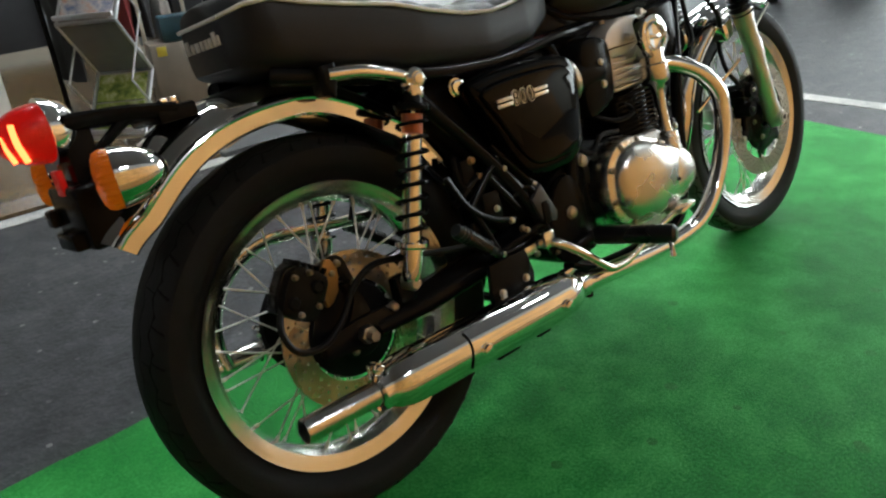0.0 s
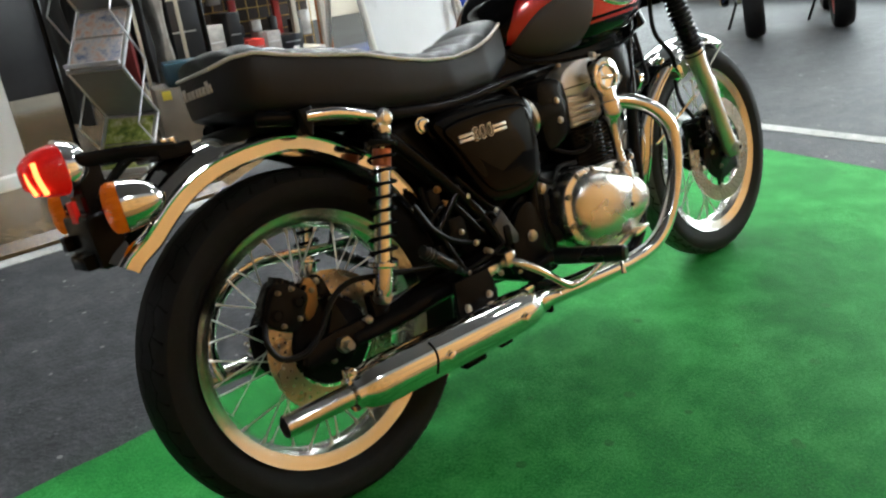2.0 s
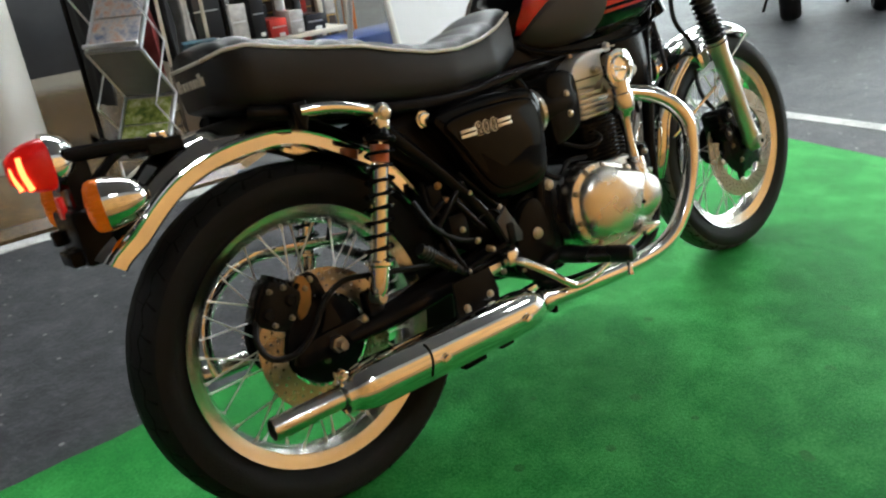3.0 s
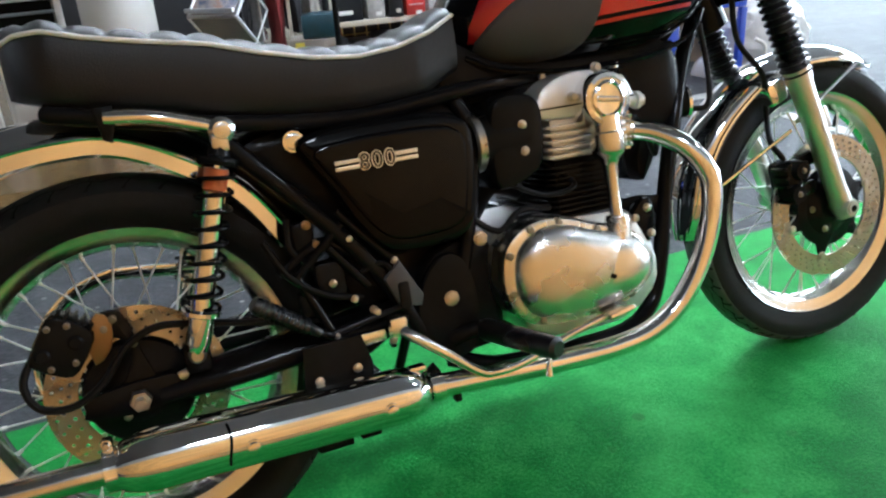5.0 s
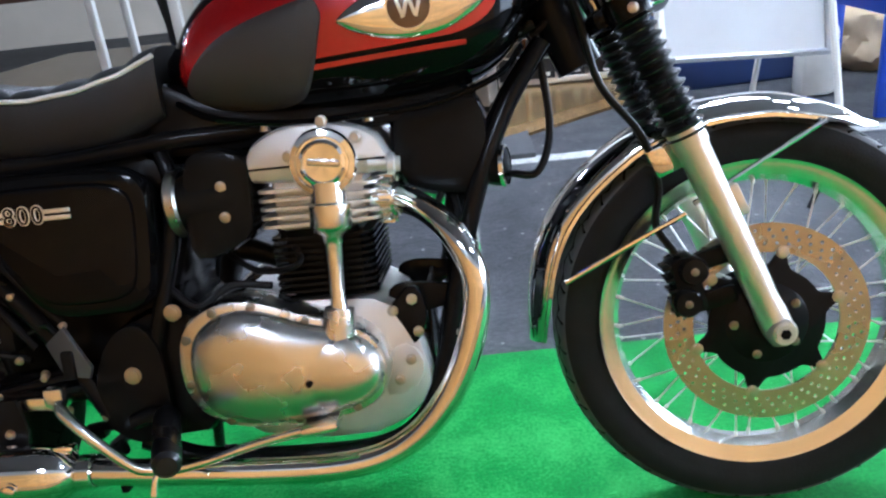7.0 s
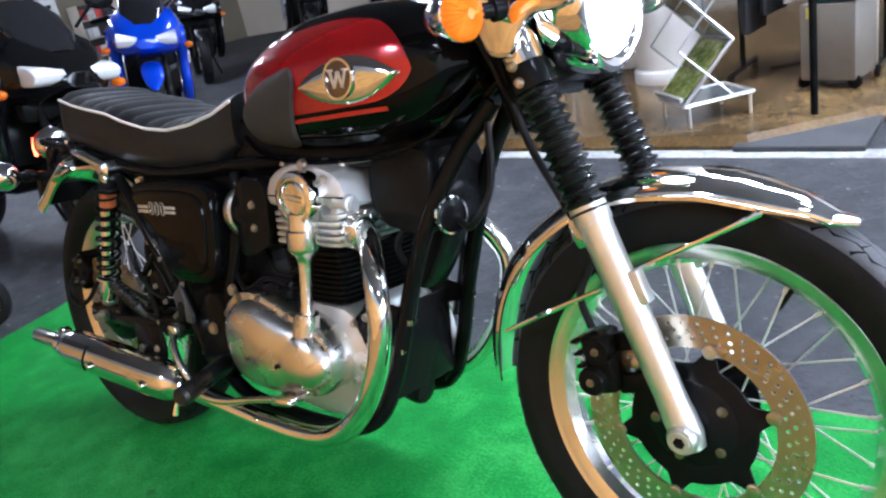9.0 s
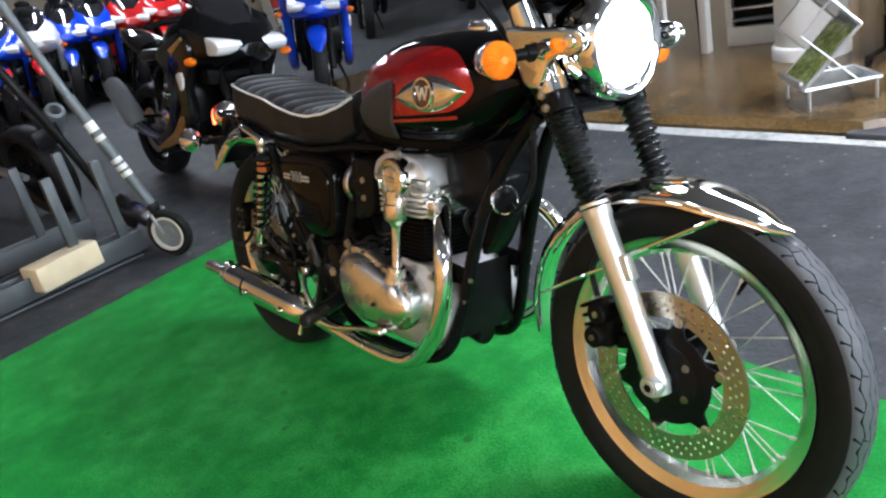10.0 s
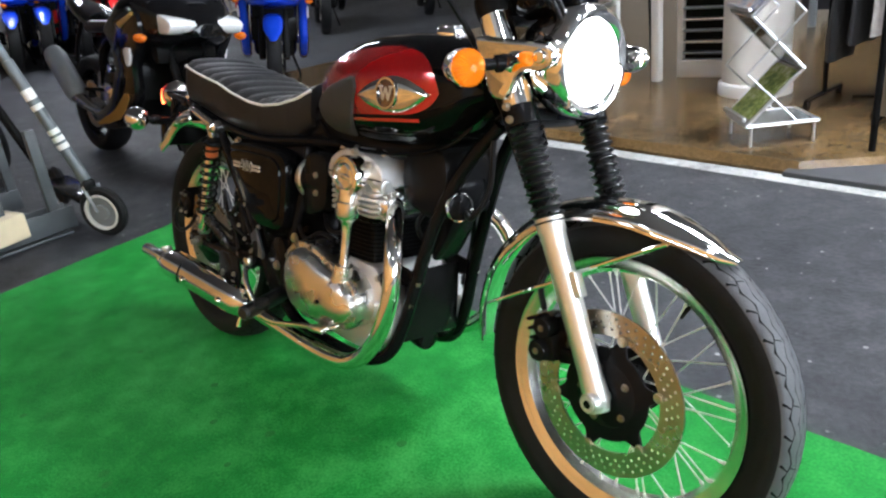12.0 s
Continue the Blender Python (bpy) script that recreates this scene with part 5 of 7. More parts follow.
lathe(bm, [(1e-4, -0.04), (0.02, -0.04), (0.026, -0.03), (0.030, -0.012), (0.030, 0.0), (0.026, 0.002), (0.014, 0.004), (1e-4, 0.005)], (1.093, -0.062, 0.613), (1.0, -0.30, 0), 32)
horn = bike("horn", bm, PLASTIC, "black horn with a chrome ring")
bm = B()
lathe(bm, [(0.0285, -0.004), (0.0320, -0.0035), (0.0320, 0.0025), (0.0285, 0.003)], (1.093, -0.062, 0.613), (1.0, -0.30, 0), 32)
part("horn_ring", bm, CHROME, horn)
bm = B()
lathe(bm, [(1e-4, -0.05), (0.028, -0.05), (0.030, -0.03), (0.030, 0.03), (0.026, 0.04), (0.012, 0.043), (1e-4, 0.043)], (0.915, 0.0, 0.262), (1, 0, -0.2), 28)
bike("oil_filter", bm, SATIN, "dark oil filter housing under the engine")

# swingarm, chain guard, shocks
bm = B()
for s in (-1, 1):
    tube(bm, [(0.50, s * 0.095, 0.355), (0.30, s * 0.098, 0.338), (0.14, s * 0.10, 0.326), (0.03, s * 0.10, 0.320)], [0.034, 0.033, 0.031, 0.022], 16, 4, squash=0.62)
    plate(bm, [(-0.065, 0.300), (0.055, 0.298), (0.065, 0.32), (0.055, 0.347), (-0.06, 0.342), (-0.075, 0.32)], s * 0.088, s * 0.112, 0.005, 2)
    box(bm, (0.095, s * 0.115, 0.365), (0.04, 0.03, 0.05), 0.008)
rod(bm, (0.50, -0.12, 0.36), (0.50, 0.12, 0.36), 0.024, 16)
sw = bike("swingarm", bm, FRAMEB, "black swingarm")
bm = B()
for s in (-1, 1):
    lathe(bm, [(1e-4, 0.03), (0.009, 0.03), (0.010, 0.014), (0.0155, 0.014), (0.0165, 0.0), (1e-4, 0.0)], (0.003, s * 0.112, 0.319), (0, s, 0), 6)
    rod(bm, (0.05, s * 0.10, 0.334), (0.085, s * 0.104, 0.345), 0.005, 8)
    bolt(bm, (0.07, s * 0.112, 0.34), 0.006, 0.008, (0, s, 0))
rod(bm, (0.003, -0.112, 0.319), (0.003, 0.112, 0.319), 0.008, 12)
part("axle_nut", bm, BOLT, sw)
RC = Matrix.Translation((-0.083, -0.090, 0.425)) @ Matrix.Rotation(radians(35), 4, "Y")
bm = B()
plate(bm, [(-0.034, -0.030), (-0.020, -0.042), (0.022, -0.040), (0.036, -0.024), (0.036, 0.026), (0.020, 0.040), (-0.020, 0.042), (-0.036, 0.026)], -0.030, 0.030, 0.008, 2)
bm.transform(RC)
rc = part("rear_brake_caliper", bm, SATIN, sw, "black rear brake caliper")
ribs = [box(B(), (-0.024 + 0.012 * k, 0.0, 0.043), (0.005, 0.052, 0.010), 0.002) for k in range(5)]
for bm in ribs:
    bm.transform(RC)
each("caliper_rib", ribs, SATIN, rc)
r = 0.011
each("caliper_piston_cap", [lathe(B(), [(1e-4, 0.006), (r * 0.7, 0.006), (r, 0.003), (r, 0.0), (1e-4, 0.0)], RC @ Vector((x, -0.030, z)), (0, -1, 0), 16) for x, z in ((-0.018, -0.018), (0.014, 0.016))], PLASTIC, rc)
bolts("caliper_bleeder", [RC @ Vector((x, -0.029, z)) for x, z in ((-0.028, 0.020), (0.0, -0.032), (0.026, -0.012), (-0.006, 0.034))], 0.004, 0.008, DULL, rc)
bm = B()
plate(bm, [(-0.040, 0.452), (-0.012, 0.462), (0.004, 0.452), (0.012, 0.428), (0.020, 0.388), (0.032, 0.345), (0.036, 0.296), (0.004, 0.278), (-0.030, 0.290), (-0.036, 0.322), (-0.012, 0.352), (0.004, 0.385), (0.0, 0.412), (-0.026, 0.424)], -0.104, -0.094, 0.004, 3)
part("caliper_bracket", bm, FRAMEB, sw, "black caliper carrier plate")
bm = B()
plate(bm, [(-0.046, 0.385), (-0.020, 0.405), (-0.012, 0.445), (-0.030, 0.462), (-0.048, 0.43)], -0.106, -0.096, 0.002, 2)
part("pad_spring", bm, COPPER, sw, "brassy brake pad plate")
bolts("caliper_bolt", [(x, -0.103, z) for x, z in ((-0.010, 0.448), (-0.024, 0.436), (0.010, 0.405), (-0.020, 0.295), (-0.022, 0.33))], 0.0052, 0.007, DULL, sw)
bm = B()
tube(bm, [(-0.112, -0.10, 0.432), (-0.140, -0.12, 0.390), (-0.128, -0.128, 0.350), (-0.085, -0.13, 0.340), (-0.040, -0.125, 0.362), (0.0, -0.12, 0.405), (0.045, -0.12, 0.425), (0.10, -0.122, 0.418), (0.20, -0.125, 0.395), (0.30, -0.125, 0.375)], 0.0058, 8)
part("rear_brake_hose", bm, CABLE, sw)
bm = B()
arc = [(0.0 + 0.155 * math.cos(a), 0.118, 0.325 + 0.150 * math.sin(a)) for a in (radians(195 - 9 * k) for k in range(13))] + [(0.15, 0.118, 0.455), (0.35, 0.118, 0.435)]
tube(bm, arc, 0.016, 10, 3, squash=0.55)
part("chain_guard", bm, CHROME, sw, "chrome chain guard")
for s in (-1, 1):
    a, b = Vector((0.095, s * 0.145, 0.377)), Vector((0.193, s * 0.148, 0.696))
    ax = (b - a)
    ln = ax.length
    bm = B()
    lathe(bm, [(1e-4, 0.0), (0.014, 0.002), (0.0190, 0.018), (0.0200, 0.056), (0.0290, 0.060), (0.0290, 0.066), (0.0165, 0.068), (0.0165, ln - 0.09), (0.006, ln - 0.088), (0.006, ln - 0.05), (1e-4, ln - 0.05)], a, ax, 24)
    sh = bike("rear_shock", bm, CHROME, "rear shock absorber with a black coil spring")
    bm = B()
    n = 9
    hel = []
    for k in range(n * 16 + 1):
        t = k / (n * 16)
        d = ax.normalized()
        u = Vector((0, s, 0))
        v = d.cross(u)
        hel.append(a + d * (0.066 + (ln - 0.110) * t) + (u * math.cos(2 * math.pi * n * t) + v * math.sin(2 * math.pi * n * t)) * 0.0255)
    tube(bm, hel, 0.0034, 8, 1)
    part("spring", bm, FRAMEB, sh, "black coil spring")
    bm = B()
    lathe(bm, [(0.0, ln - 0.052), (0.030, ln - 0.050), (0.032, ln - 0.044), (0.030, ln - 0.040), (0.018, ln - 0.036), (0.014, ln - 0.02)], a, ax, 24)
    part("spring_seat", bm, SATIN, sh)
    bm = B()
    lathe(bm, [(0.0, ln - 0.088), (0.0175, ln - 0.087), (0.0175, ln - 0.056), (0.0, ln - 0.055)], a, ax, 20)
    part("bump_stop", bm, ORANGE, sh, "orange bump stop")
    bm = B()
    lathe(bm, [(1e-4, 0.016), (0.012, 0.016), (0.019, 0.010), (0.020, -0.02), (1e-4, -0.02)], b, (0, s, 0), 24)
    box(bm, b - ax.normalized() * 0.018, (0.026, 0.03, 0.03), 0.006)
    bolt(bm, b + Vector((0, s * 0.014, 0)), 0.010, 0.008, (0, s, 0))
    part("shock_top_eye", bm, ALU, sh)
    bm = B()
    lathe(bm, [(1e-4, 0.014), (0.009, 0.014), (0.013, 0.008), (0.013, -0.02), (1e-4, -0.02)], a, (0, s, 0), 20)
    part("shock_bolt", bm, BOLT, sh)
    bm = B()
    tube(bm, [(0.045, s * 0.138, 0.735), (0.10, s * 0.150, 0.728), (0.16, s * 0.150, 0.710), (0.185, s * 0.145, 0.70)], 0.0115, 14)
    gr = bike("grab_bar", bm, CHROME, "short chrome strap bar under the seat")
    bm = B()
    plate(bm, [(0.030, 0.750), (0.058, 0.752), (0.060, 0.73), (0.048, 0.70), (0.036, 0.705)], s * 0.10, s * 0.146, 0.005)
    part("strap_bracket", bm, SATIN, gr)
# pegs, pedal, stands
for s in (-1, 1):
    bm = B()
    a, b = Vector((0.553, s * 0.150, 0.300)), Vector((0.612, s * 0.306, 0.290))
    prof = [(1e-4, 0.0), (0.014, 0.0), (0.017, 0.008)] + [(0.0185 + 0.0012 * (k % 2), 0.012 + k * 0.006) for k in range(25)] + [(0.019, 0.164), (0.013, 0.170), (1e-4, 0.170)]
    lathe(bm, prof, a, b - a, 20)
    pg = bike("footpeg", bm, GAITER, "black rubber rider footpeg")
    bm = B()
    tube(bm, [(0.600, s * 0.298, 0.284), (0.594, s * 0.306, 0.270), (0.591, s * 0.309, 0.252)], [0.0045, 0.0045, 0.006], 10)
    part("peg_feeler", bm, CHROME, pg)
    bm = B()
    tube(bm, [(0.50, s * 0.14, 0.29), (0.53, s * 0.15, 0.30), (0.557, s * 0.155, 0.30)], 0.014, 12)
    part("peg_bracket", bm, SATIN, pg)
    bm = B()
    a, b = Vector((0.185, s * 0.178, 0.440)), Vector((0.270, s * 0.160, 0.372))
    prof = [(1e-4, 0.0), (0.011, 0.0)] + [(0.0125 + 0.002 * (k % 2), 0.004 + k * 0.0048) for k in range(20)] + [(0.009, 0.102), (0.007, 0.122), (1e-4, 0.122)]
    lathe(bm, prof, a, b - a, 18)
    pgp = bike("passenger_peg", bm, GAITER, "folded ribbed passenger footpeg")
    bm = B()
    tube(bm, [b, (0.30, s * 0.145, 0.352), (0.36, s * 0.14, 0.345), (0.43, s * 0.14, 0.35)], 0.008, 10)
    part("peg_hanger", bm, FRAMEB, pgp)
bm = B()
tube(bm, [(0.402, -0.165, 0.345), (0.42, -0.19, 0.330), (0.46, -0.205, 0.297), (0.515, -0.21, 0.250), (0.545, -0.21, 0.240), (0.60, -0.205, 0.240), (0.70, -0.20, 0.263), (0.775, -0.20, 0.278)], [0.010, 0.0095, 0.0085, 0.008, 0.008, 0.0075, 0.007, 0.008], 12, squash=0.8)
box(bm, (0.795, -0.20, 0.284), (0.055, 0.05, 0.014), 0.005, Matrix.Rotation(radians(-8), 4, "Y"))
box(bm, (0.402, -0.165, 0.347), (0.030, 0.03, 0.034), 0.006)
ped = bike("brake_pedal", bm, ALU, "polished rear brake pedal")
part("pedal_bracket", box(B(), (0.360, -0.150, 0.335), (0.05, 0.02, 0.022), 0.006), ALU, ped)
bm = B()
box(bm, (0.425, -0.155, 0.392), (0.020, 0.02, 0.045), 0.005)
tube(bm, [(0.425, -0.155, 0.41), (0.40, -0.15, 0.45), (0.36, -0.14, 0.44)], 0.005, 8)
tube(bm, [(0.22, -0.14, 0.52), (0.25, -0.145, 0.46), (0.30, -0.145, 0.42), (0.36, -0.14, 0.40)], 0.006, 8)
box(bm, (0.315, -0.125, 0.44), (0.05, 0.035, 0.06), 0.01)
box(bm, (0.275, -0.12, 0.405), (0.03, 0.03, 0.04), 0.006)
bike("rear_master_cylinder", bm, SATIN, "black rear brake master cylinder")
bm = B()
for y in (-0.13, 0.13):
    tube(bm, [(0.47, y, 0.245), (0.36, y, 0.19), (0.27, y, 0.175)], 0.011, 10)
    box(bm, (0.275, y, 0.168), (0.06, 0.025, 0.02), 0.004)
rod(bm, (0.40, -0.13, 0.205), (0.40, 0.13, 0.205), 0.010, 10)
bike("centre_stand", bm, FRAMEB, "folded black centre stand")
bm = B()
tube(bm, [(0.52, 0.145, 0.25), (0.49, 0.20, 0.12), (0.47, 0.245, 0.055)], 0.011, 12)
box(bm, (0.468, 0.250, 0.051), (0.06, 0.05, 0.008), 0.003, Matrix.Rotation(radians(11), 4, "X"))
bike("side_stand", bm, FRAMEB, "lowered black side stand")

# dark inner parts between the wheel and the engine
bm = B()
plate(bm, [(0.345, 0.62), (0.335, 0.50), (0.350, 0.40), (0.40, 0.33), (0.47, 0.30), (0.56, 0.30), (0.58, 0.46), (0.57, 0.60), (0.45, 0.66)], -0.088, 0.088, 0.012, 2)
bike("inner_mudguard", bm, PLASTIC, "black plastic inner mudguard and battery box")
bm = B()
for p, q in (((0.262, -0.140, 0.455), (0.345, -0.142, 0.525)), ((0.318, -0.140, 0.492), (0.372, -0.142, 0.418)), ((0.340, -0.138, 0.545), (0.420, -0.142, 0.450)), ((0.262, -0.140, 0.455), (0.300, -0.142, 0.360)), ((0.300, -0.142, 0.352), (0.425, -0.145, 0.372))):
    rod(bm, p, q, 0.0075, 10)
pb = bike("passenger_peg_hanger", bm, FRAMEB, "black tubular passenger peg hanger")
bolts("hanger_bolt", [(x, -0.146, z) for x, z in ((0.345, 0.402), (0.378, 0.372), (0.315, 0.435), (0.352, 0.500), (0.306, 0.350), (0.420, 0.450))], 0.005, 0.006, BOLT, pb)
bm = plate(B(), [(0.235, 0.262), (0.345, 0.262), (0.352, 0.30), (0.340, 0.350), (0.245, 0.350), (0.238, 0.30)], -0.172, -0.162, 0.003)
hg = bike("silencer_hanger", bm, SATIN, "black silencer hanger plate")
bolts("hanger_bolt", [(0.262, -0.172, 0.292), (0.325, -0.172, 0.298)], 0.006, 0.006, BOLT, hg)
bm = B()
tube(bm, [(0.265, -0.118, 0.545), (0.262, -0.125, 0.500), (0.285, -0.128, 0.470), (0.31, -0.12, 0.44)], 0.006, 8)
box(bm, (0.285, -0.115, 0.515), (0.035, 0.03, 0.045), 0.008)
bike("brake_light_switch", bm, PLASTIC, "black brake light switch with its cable")
bolts("brass_fitting", [(0.292, -0.130, 0.532), (0.302, -0.130, 0.500)], 0.006, 0.009, COPPER, bpy.data.objects["brake_light_switch"])
# front of the crankcase
bm = B()
plate(bm, [(0.885, 0.400), (0.93, 0.455), (0.95, 0.44), (0.955, 0.40), (0.93, 0.36), (0.90, 0.36)], -0.122, -0.105, 0.004, 2)
part("engine_lug", bm, FRAMEB, case, "black engine mounting lug")
bm = B()
plate(bm, [(0.885, 0.29), (0.93, 0.30), (0.945, 0.34), (0.92, 0.37), (0.89, 0.35)], -0.128, -0.10, 0.005, 2)
part("crankcase_flange", bm, CAST, case)
# added sheet, not an engine part; darkens the gap between the frame tubes
part("dark_fill_sheet", box(B(), (0.957, 0, 0.355), (0.006, 0.17, 0.17), 0.002), SATIN, case, "dark sheet added to fill the gap between the frame tubes")
each("crankcase_rib", [box(B(), (0.948, 0, z), (0.014, 0.15, 0.006), 0.002) for z in (0.28, 0.31, 0.34, 0.37)], SATIN, case)
bolts("crankcase_bolt", ((0.905, -0.123, 0.42), (0.935, -0.122, 0.435), (0.905, -0.129, 0.315), (0.925, -0.129, 0.345), (0.94, -0.122, 0.385)), 0.0065, 0.008, BOLT, case)
bm = B()
tube(bm, [(1.00, -0.06, 0.60), (0.985, -0.08, 0.56), (1.00, -0.075, 0.525), (1.015, -0.06, 0.55), (1.005, -0.05, 0.60)], 0.0055, 8)
tube(bm, [(1.10, -0.05, 0.60), (1.14, -0.07, 0.60), (1.165, -0.05, 0.66), (1.16, -0.04, 0.76)], 0.006, 8)
tube(bm, [(1.02, 0.06, 0.60), (0.995, 0.09, 0.50), (0.96, 0.10, 0.38)], 0.006, 8)
bike("front_cable_loop", bm, CABLE, "black cables looping by the frame tubes")
bm = B()
rod(bm, (0.895, -0.128, 0.640), (0.940, -0.128, 0.636), 0.011, 16)
lathe(bm, [(0.011, 0), (0.016, 0.002), (0.016, 0.010), (0.011, 0.012)], (0.922, -0.128, 0.638), (1, 0, -0.1), 16)
part("cam_sensor", bm, CAST, head)

# ---- shop fittings behind the motorcycle ----
CREAM = pbr("cream_steel", (0.55, 0.50, 0.40), 0.5, var=0.08)
SILVER = pbr("anodised_rack_frame", (0.66, 0.67, 0.68), 0.32, 0.85, var=0.05)
SMOKE = pbr("smoked_acrylic", (0.16, 0.17, 0.17), 0.15, var=0.08, coat=0.6)
PAPER = mottled("illustrated_leaflet", (0.10, 0.16, 0.36), (0.66, 0.63, 0.62), (0.62, 0.26, 0.12), (7.0, 13.0, 30.0), 0.3, 0.05)
LEAF = mottled("green_leaflet", (0.05, 0.11, 0.02), (0.30, 0.36, 0.08), (0.62, 0.64, 0.42), (8.0, 16.0, 40.0), 0.3, 0.05)
CARDBLK = pbr("black_carton", (0.018, 0.018, 0.02), 0.4, var=0.2)
CARDRED = pbr("red_carton", (0.42, 0.03, 0.02), 0.4, var=0.2)
ORANGEP = pbr("orange_steel_grid", (0.50, 0.16, 0.03), 0.45, var=0.15)
BLISTER = pbr("clear_blister_pack", (0.45, 0.43, 0.40), 0.2, var=0.3, vscale=20, coat=0.6)
BLUEP = pbr("blue_enamel_steel", (0.015, 0.06, 0.45), 0.35, var=0.1, coat=0.4)
DOLLYST = pbr("dark_grey_steel", (0.066, 0.074, 0.078), 0.42, 0.2, var=0.15)
TUBEGREY = pbr("slate_grey_tube_paint", (0.10, 0.115, 0.12), 0.42, 0.2, var=0.12)
GREYST = pbr("grey_painted_steel", (0.20, 0.22, 0.23), 0.42, 0.2, var=0.12)
DARKMAT = pbr("dark_grey_mat", (0.045, 0.047, 0.05), 0.7, var=0.2, bump=0.3, bscale=150)
BAG = pbr("kraft_paper_bag", (0.42, 0.33, 0.20), 0.75, var=0.15, vscale=8)
CLEARBAG = pbr("milky_plastic_film", (0.58, 0.57, 0.54), 0.3, var=0.15, vscale=14)
TIMBER = pbr("pale_timber_block", (0.62, 0.52, 0.34), 0.6, var=0.12, vscale=9)
CLOTHK = pbr("black_cloth", (0.012, 0.012, 0.013), 0.85, var=0.3, vscale=10)
CLOTHR = pbr("dark_red_cloth", (0.16, 0.012, 0.012), 0.8, var=0.3, vscale=10)
BOARDW = pbr("white_board_sheet", (0.60, 0.61, 0.63), 0.3, var=0.05, vscale=6)

bm = B()
lathe(bm, [(0.216, 0.045), (0.216, 0.11), (0.210, 0.118), (0.196, 0.126), (0.196, 4.1)], (0.060, 3.53, 0), (0, 0, 1), 48)
tagged(part("column", bm, WHITE), "round white painted column with a low plinth", "column", kind="structure")


def resized(old, at, k, turn=0.0):
    """A pose that takes the floor point old to the point at, k times as large."""
    return Matrix.Translation((*at, 0)) @ Matrix.Rotation(radians(turn), 4, "Z") @ Matrix.Scale(k, 4) @ Matrix.Translation((-old[0], -old[1], 0))


def prism(bm, n, a, b):
    """A four-cornered slab between two lists of corners."""
    loops(bm, [[Vector(p) for p in a], [Vector(p) for p in b]])


def leaflet_rack():
    """A folding zigzag literature rack of framed acrylic pockets."""
    root = thing("leaflet_rack", "folding zigzag literature rack with framed acrylic pockets", "rack", m=Matrix.Translation((0.460, 2.510, 0.045)) @ Matrix.Rotation(radians(-43), 4, "Z"))
    W = 0.264
    nodes = [(0.0, 0.105), (0.25, 0.355), (0.0, 0.612), (0.25, 0.865), (0.0, 1.120)]
    bm = B()
    for u in (-W / 2, W / 2):
        rod(bm, (u, 0, 0.100), (u, 0.34, 0.100), 0.010, 6)
    for v in (0, 0.34):
        rod(bm, (-W / 2, v, 0.100), (W / 2, v, 0.100), 0.010, 6)
    part("base_frame", bm, SILVER, root, "silver base frame")
    each("foot", [rod(B(), (u, v, 0.0), (u, v, 0.095), 0.008, 8) for u in (-W / 2, W / 2) for v in (0.02, 0.32)], SILVER, root)
    part("base_sheet", box(B(), (0, 0.17, 0.102), (W - 0.01, 0.33, 0.003)), SMOKE, root, smooth=False)
    for k, ((v0, z0), (v1, z1)) in enumerate(zip(nodes, nodes[1:])):
        bm = B()
        for u in (-W / 2, W / 2):
            rod(bm, (u, v0, z0), (u, v1, z1), 0.009, 6)
        for v, z in ((v0, z0), (v1, z1)):
            rod(bm, (-W / 2, v, z), (W / 2, v, z), 0.009, 6)
        fr_ = part("pocket_frame", bm, SILVER, root)
        bm = B()
        a = [(-W / 2, v0, z0), (W / 2, v0, z0), (W / 2, v1, z1), (-W / 2, v1, z1)]
        prism(bm, 4, a, [(x, y, z - 0.004) for x, y, z in a])
        part("acrylic_sheet", bm, SMOKE if k % 2 else BLISTER, fr_, smooth=False)
        if k % 2 == 0:
            d = Vector((0, v1 - v0, z1 - z0))
            nrm = Vector((0, -d.z, d.y)).normalized()
            for i, f in enumerate((0.08, 0.52)):
                bm = B()
                c0, c1 = Vector((0, v0, z0)) + d * f, Vector((0, v0, z0)) + d * (f + 0.41)
                q = [c0 + Vector((-W * 0.44, 0, 0)), c0 + Vector((W * 0.44, 0, 0)), c1 + Vector((W * 0.44, 0, 0)), c1 + Vector((-W * 0.44, 0, 0))]
                prism(bm, 4, [p + nrm * 0.006 for p in q], [p + nrm * 0.010 for p in q])
                part("leaflet", bm, LEAF if k == 0 else PAPER, fr_, "green illustrated leaflet" if k == 0 else "pale illustrated leaflet", smooth=False)
            bm = B()
            q0 = Vector((0, v0, z0)) + nrm * 0.03
            box(bm, q0 + d * 0.03, (W, 0.02, 0.02), 0.003)
            part("pocket_lip", bm, SILVER, fr_)
    for (v0, z0), (v1, z1) in zip(nodes, nodes[1:]):
        bm = B()
        for u in (-W / 2 - 0.012, W / 2 + 0.012):
            m0, m1 = (0.235 - v0, z0), (0.235 - v1, z1)
            rod(bm, (u, *m0), (u, *m1), 0.005, 6)
        part("scissor_bar", bm, SILVER, root)
    return root


leaflet_rack()

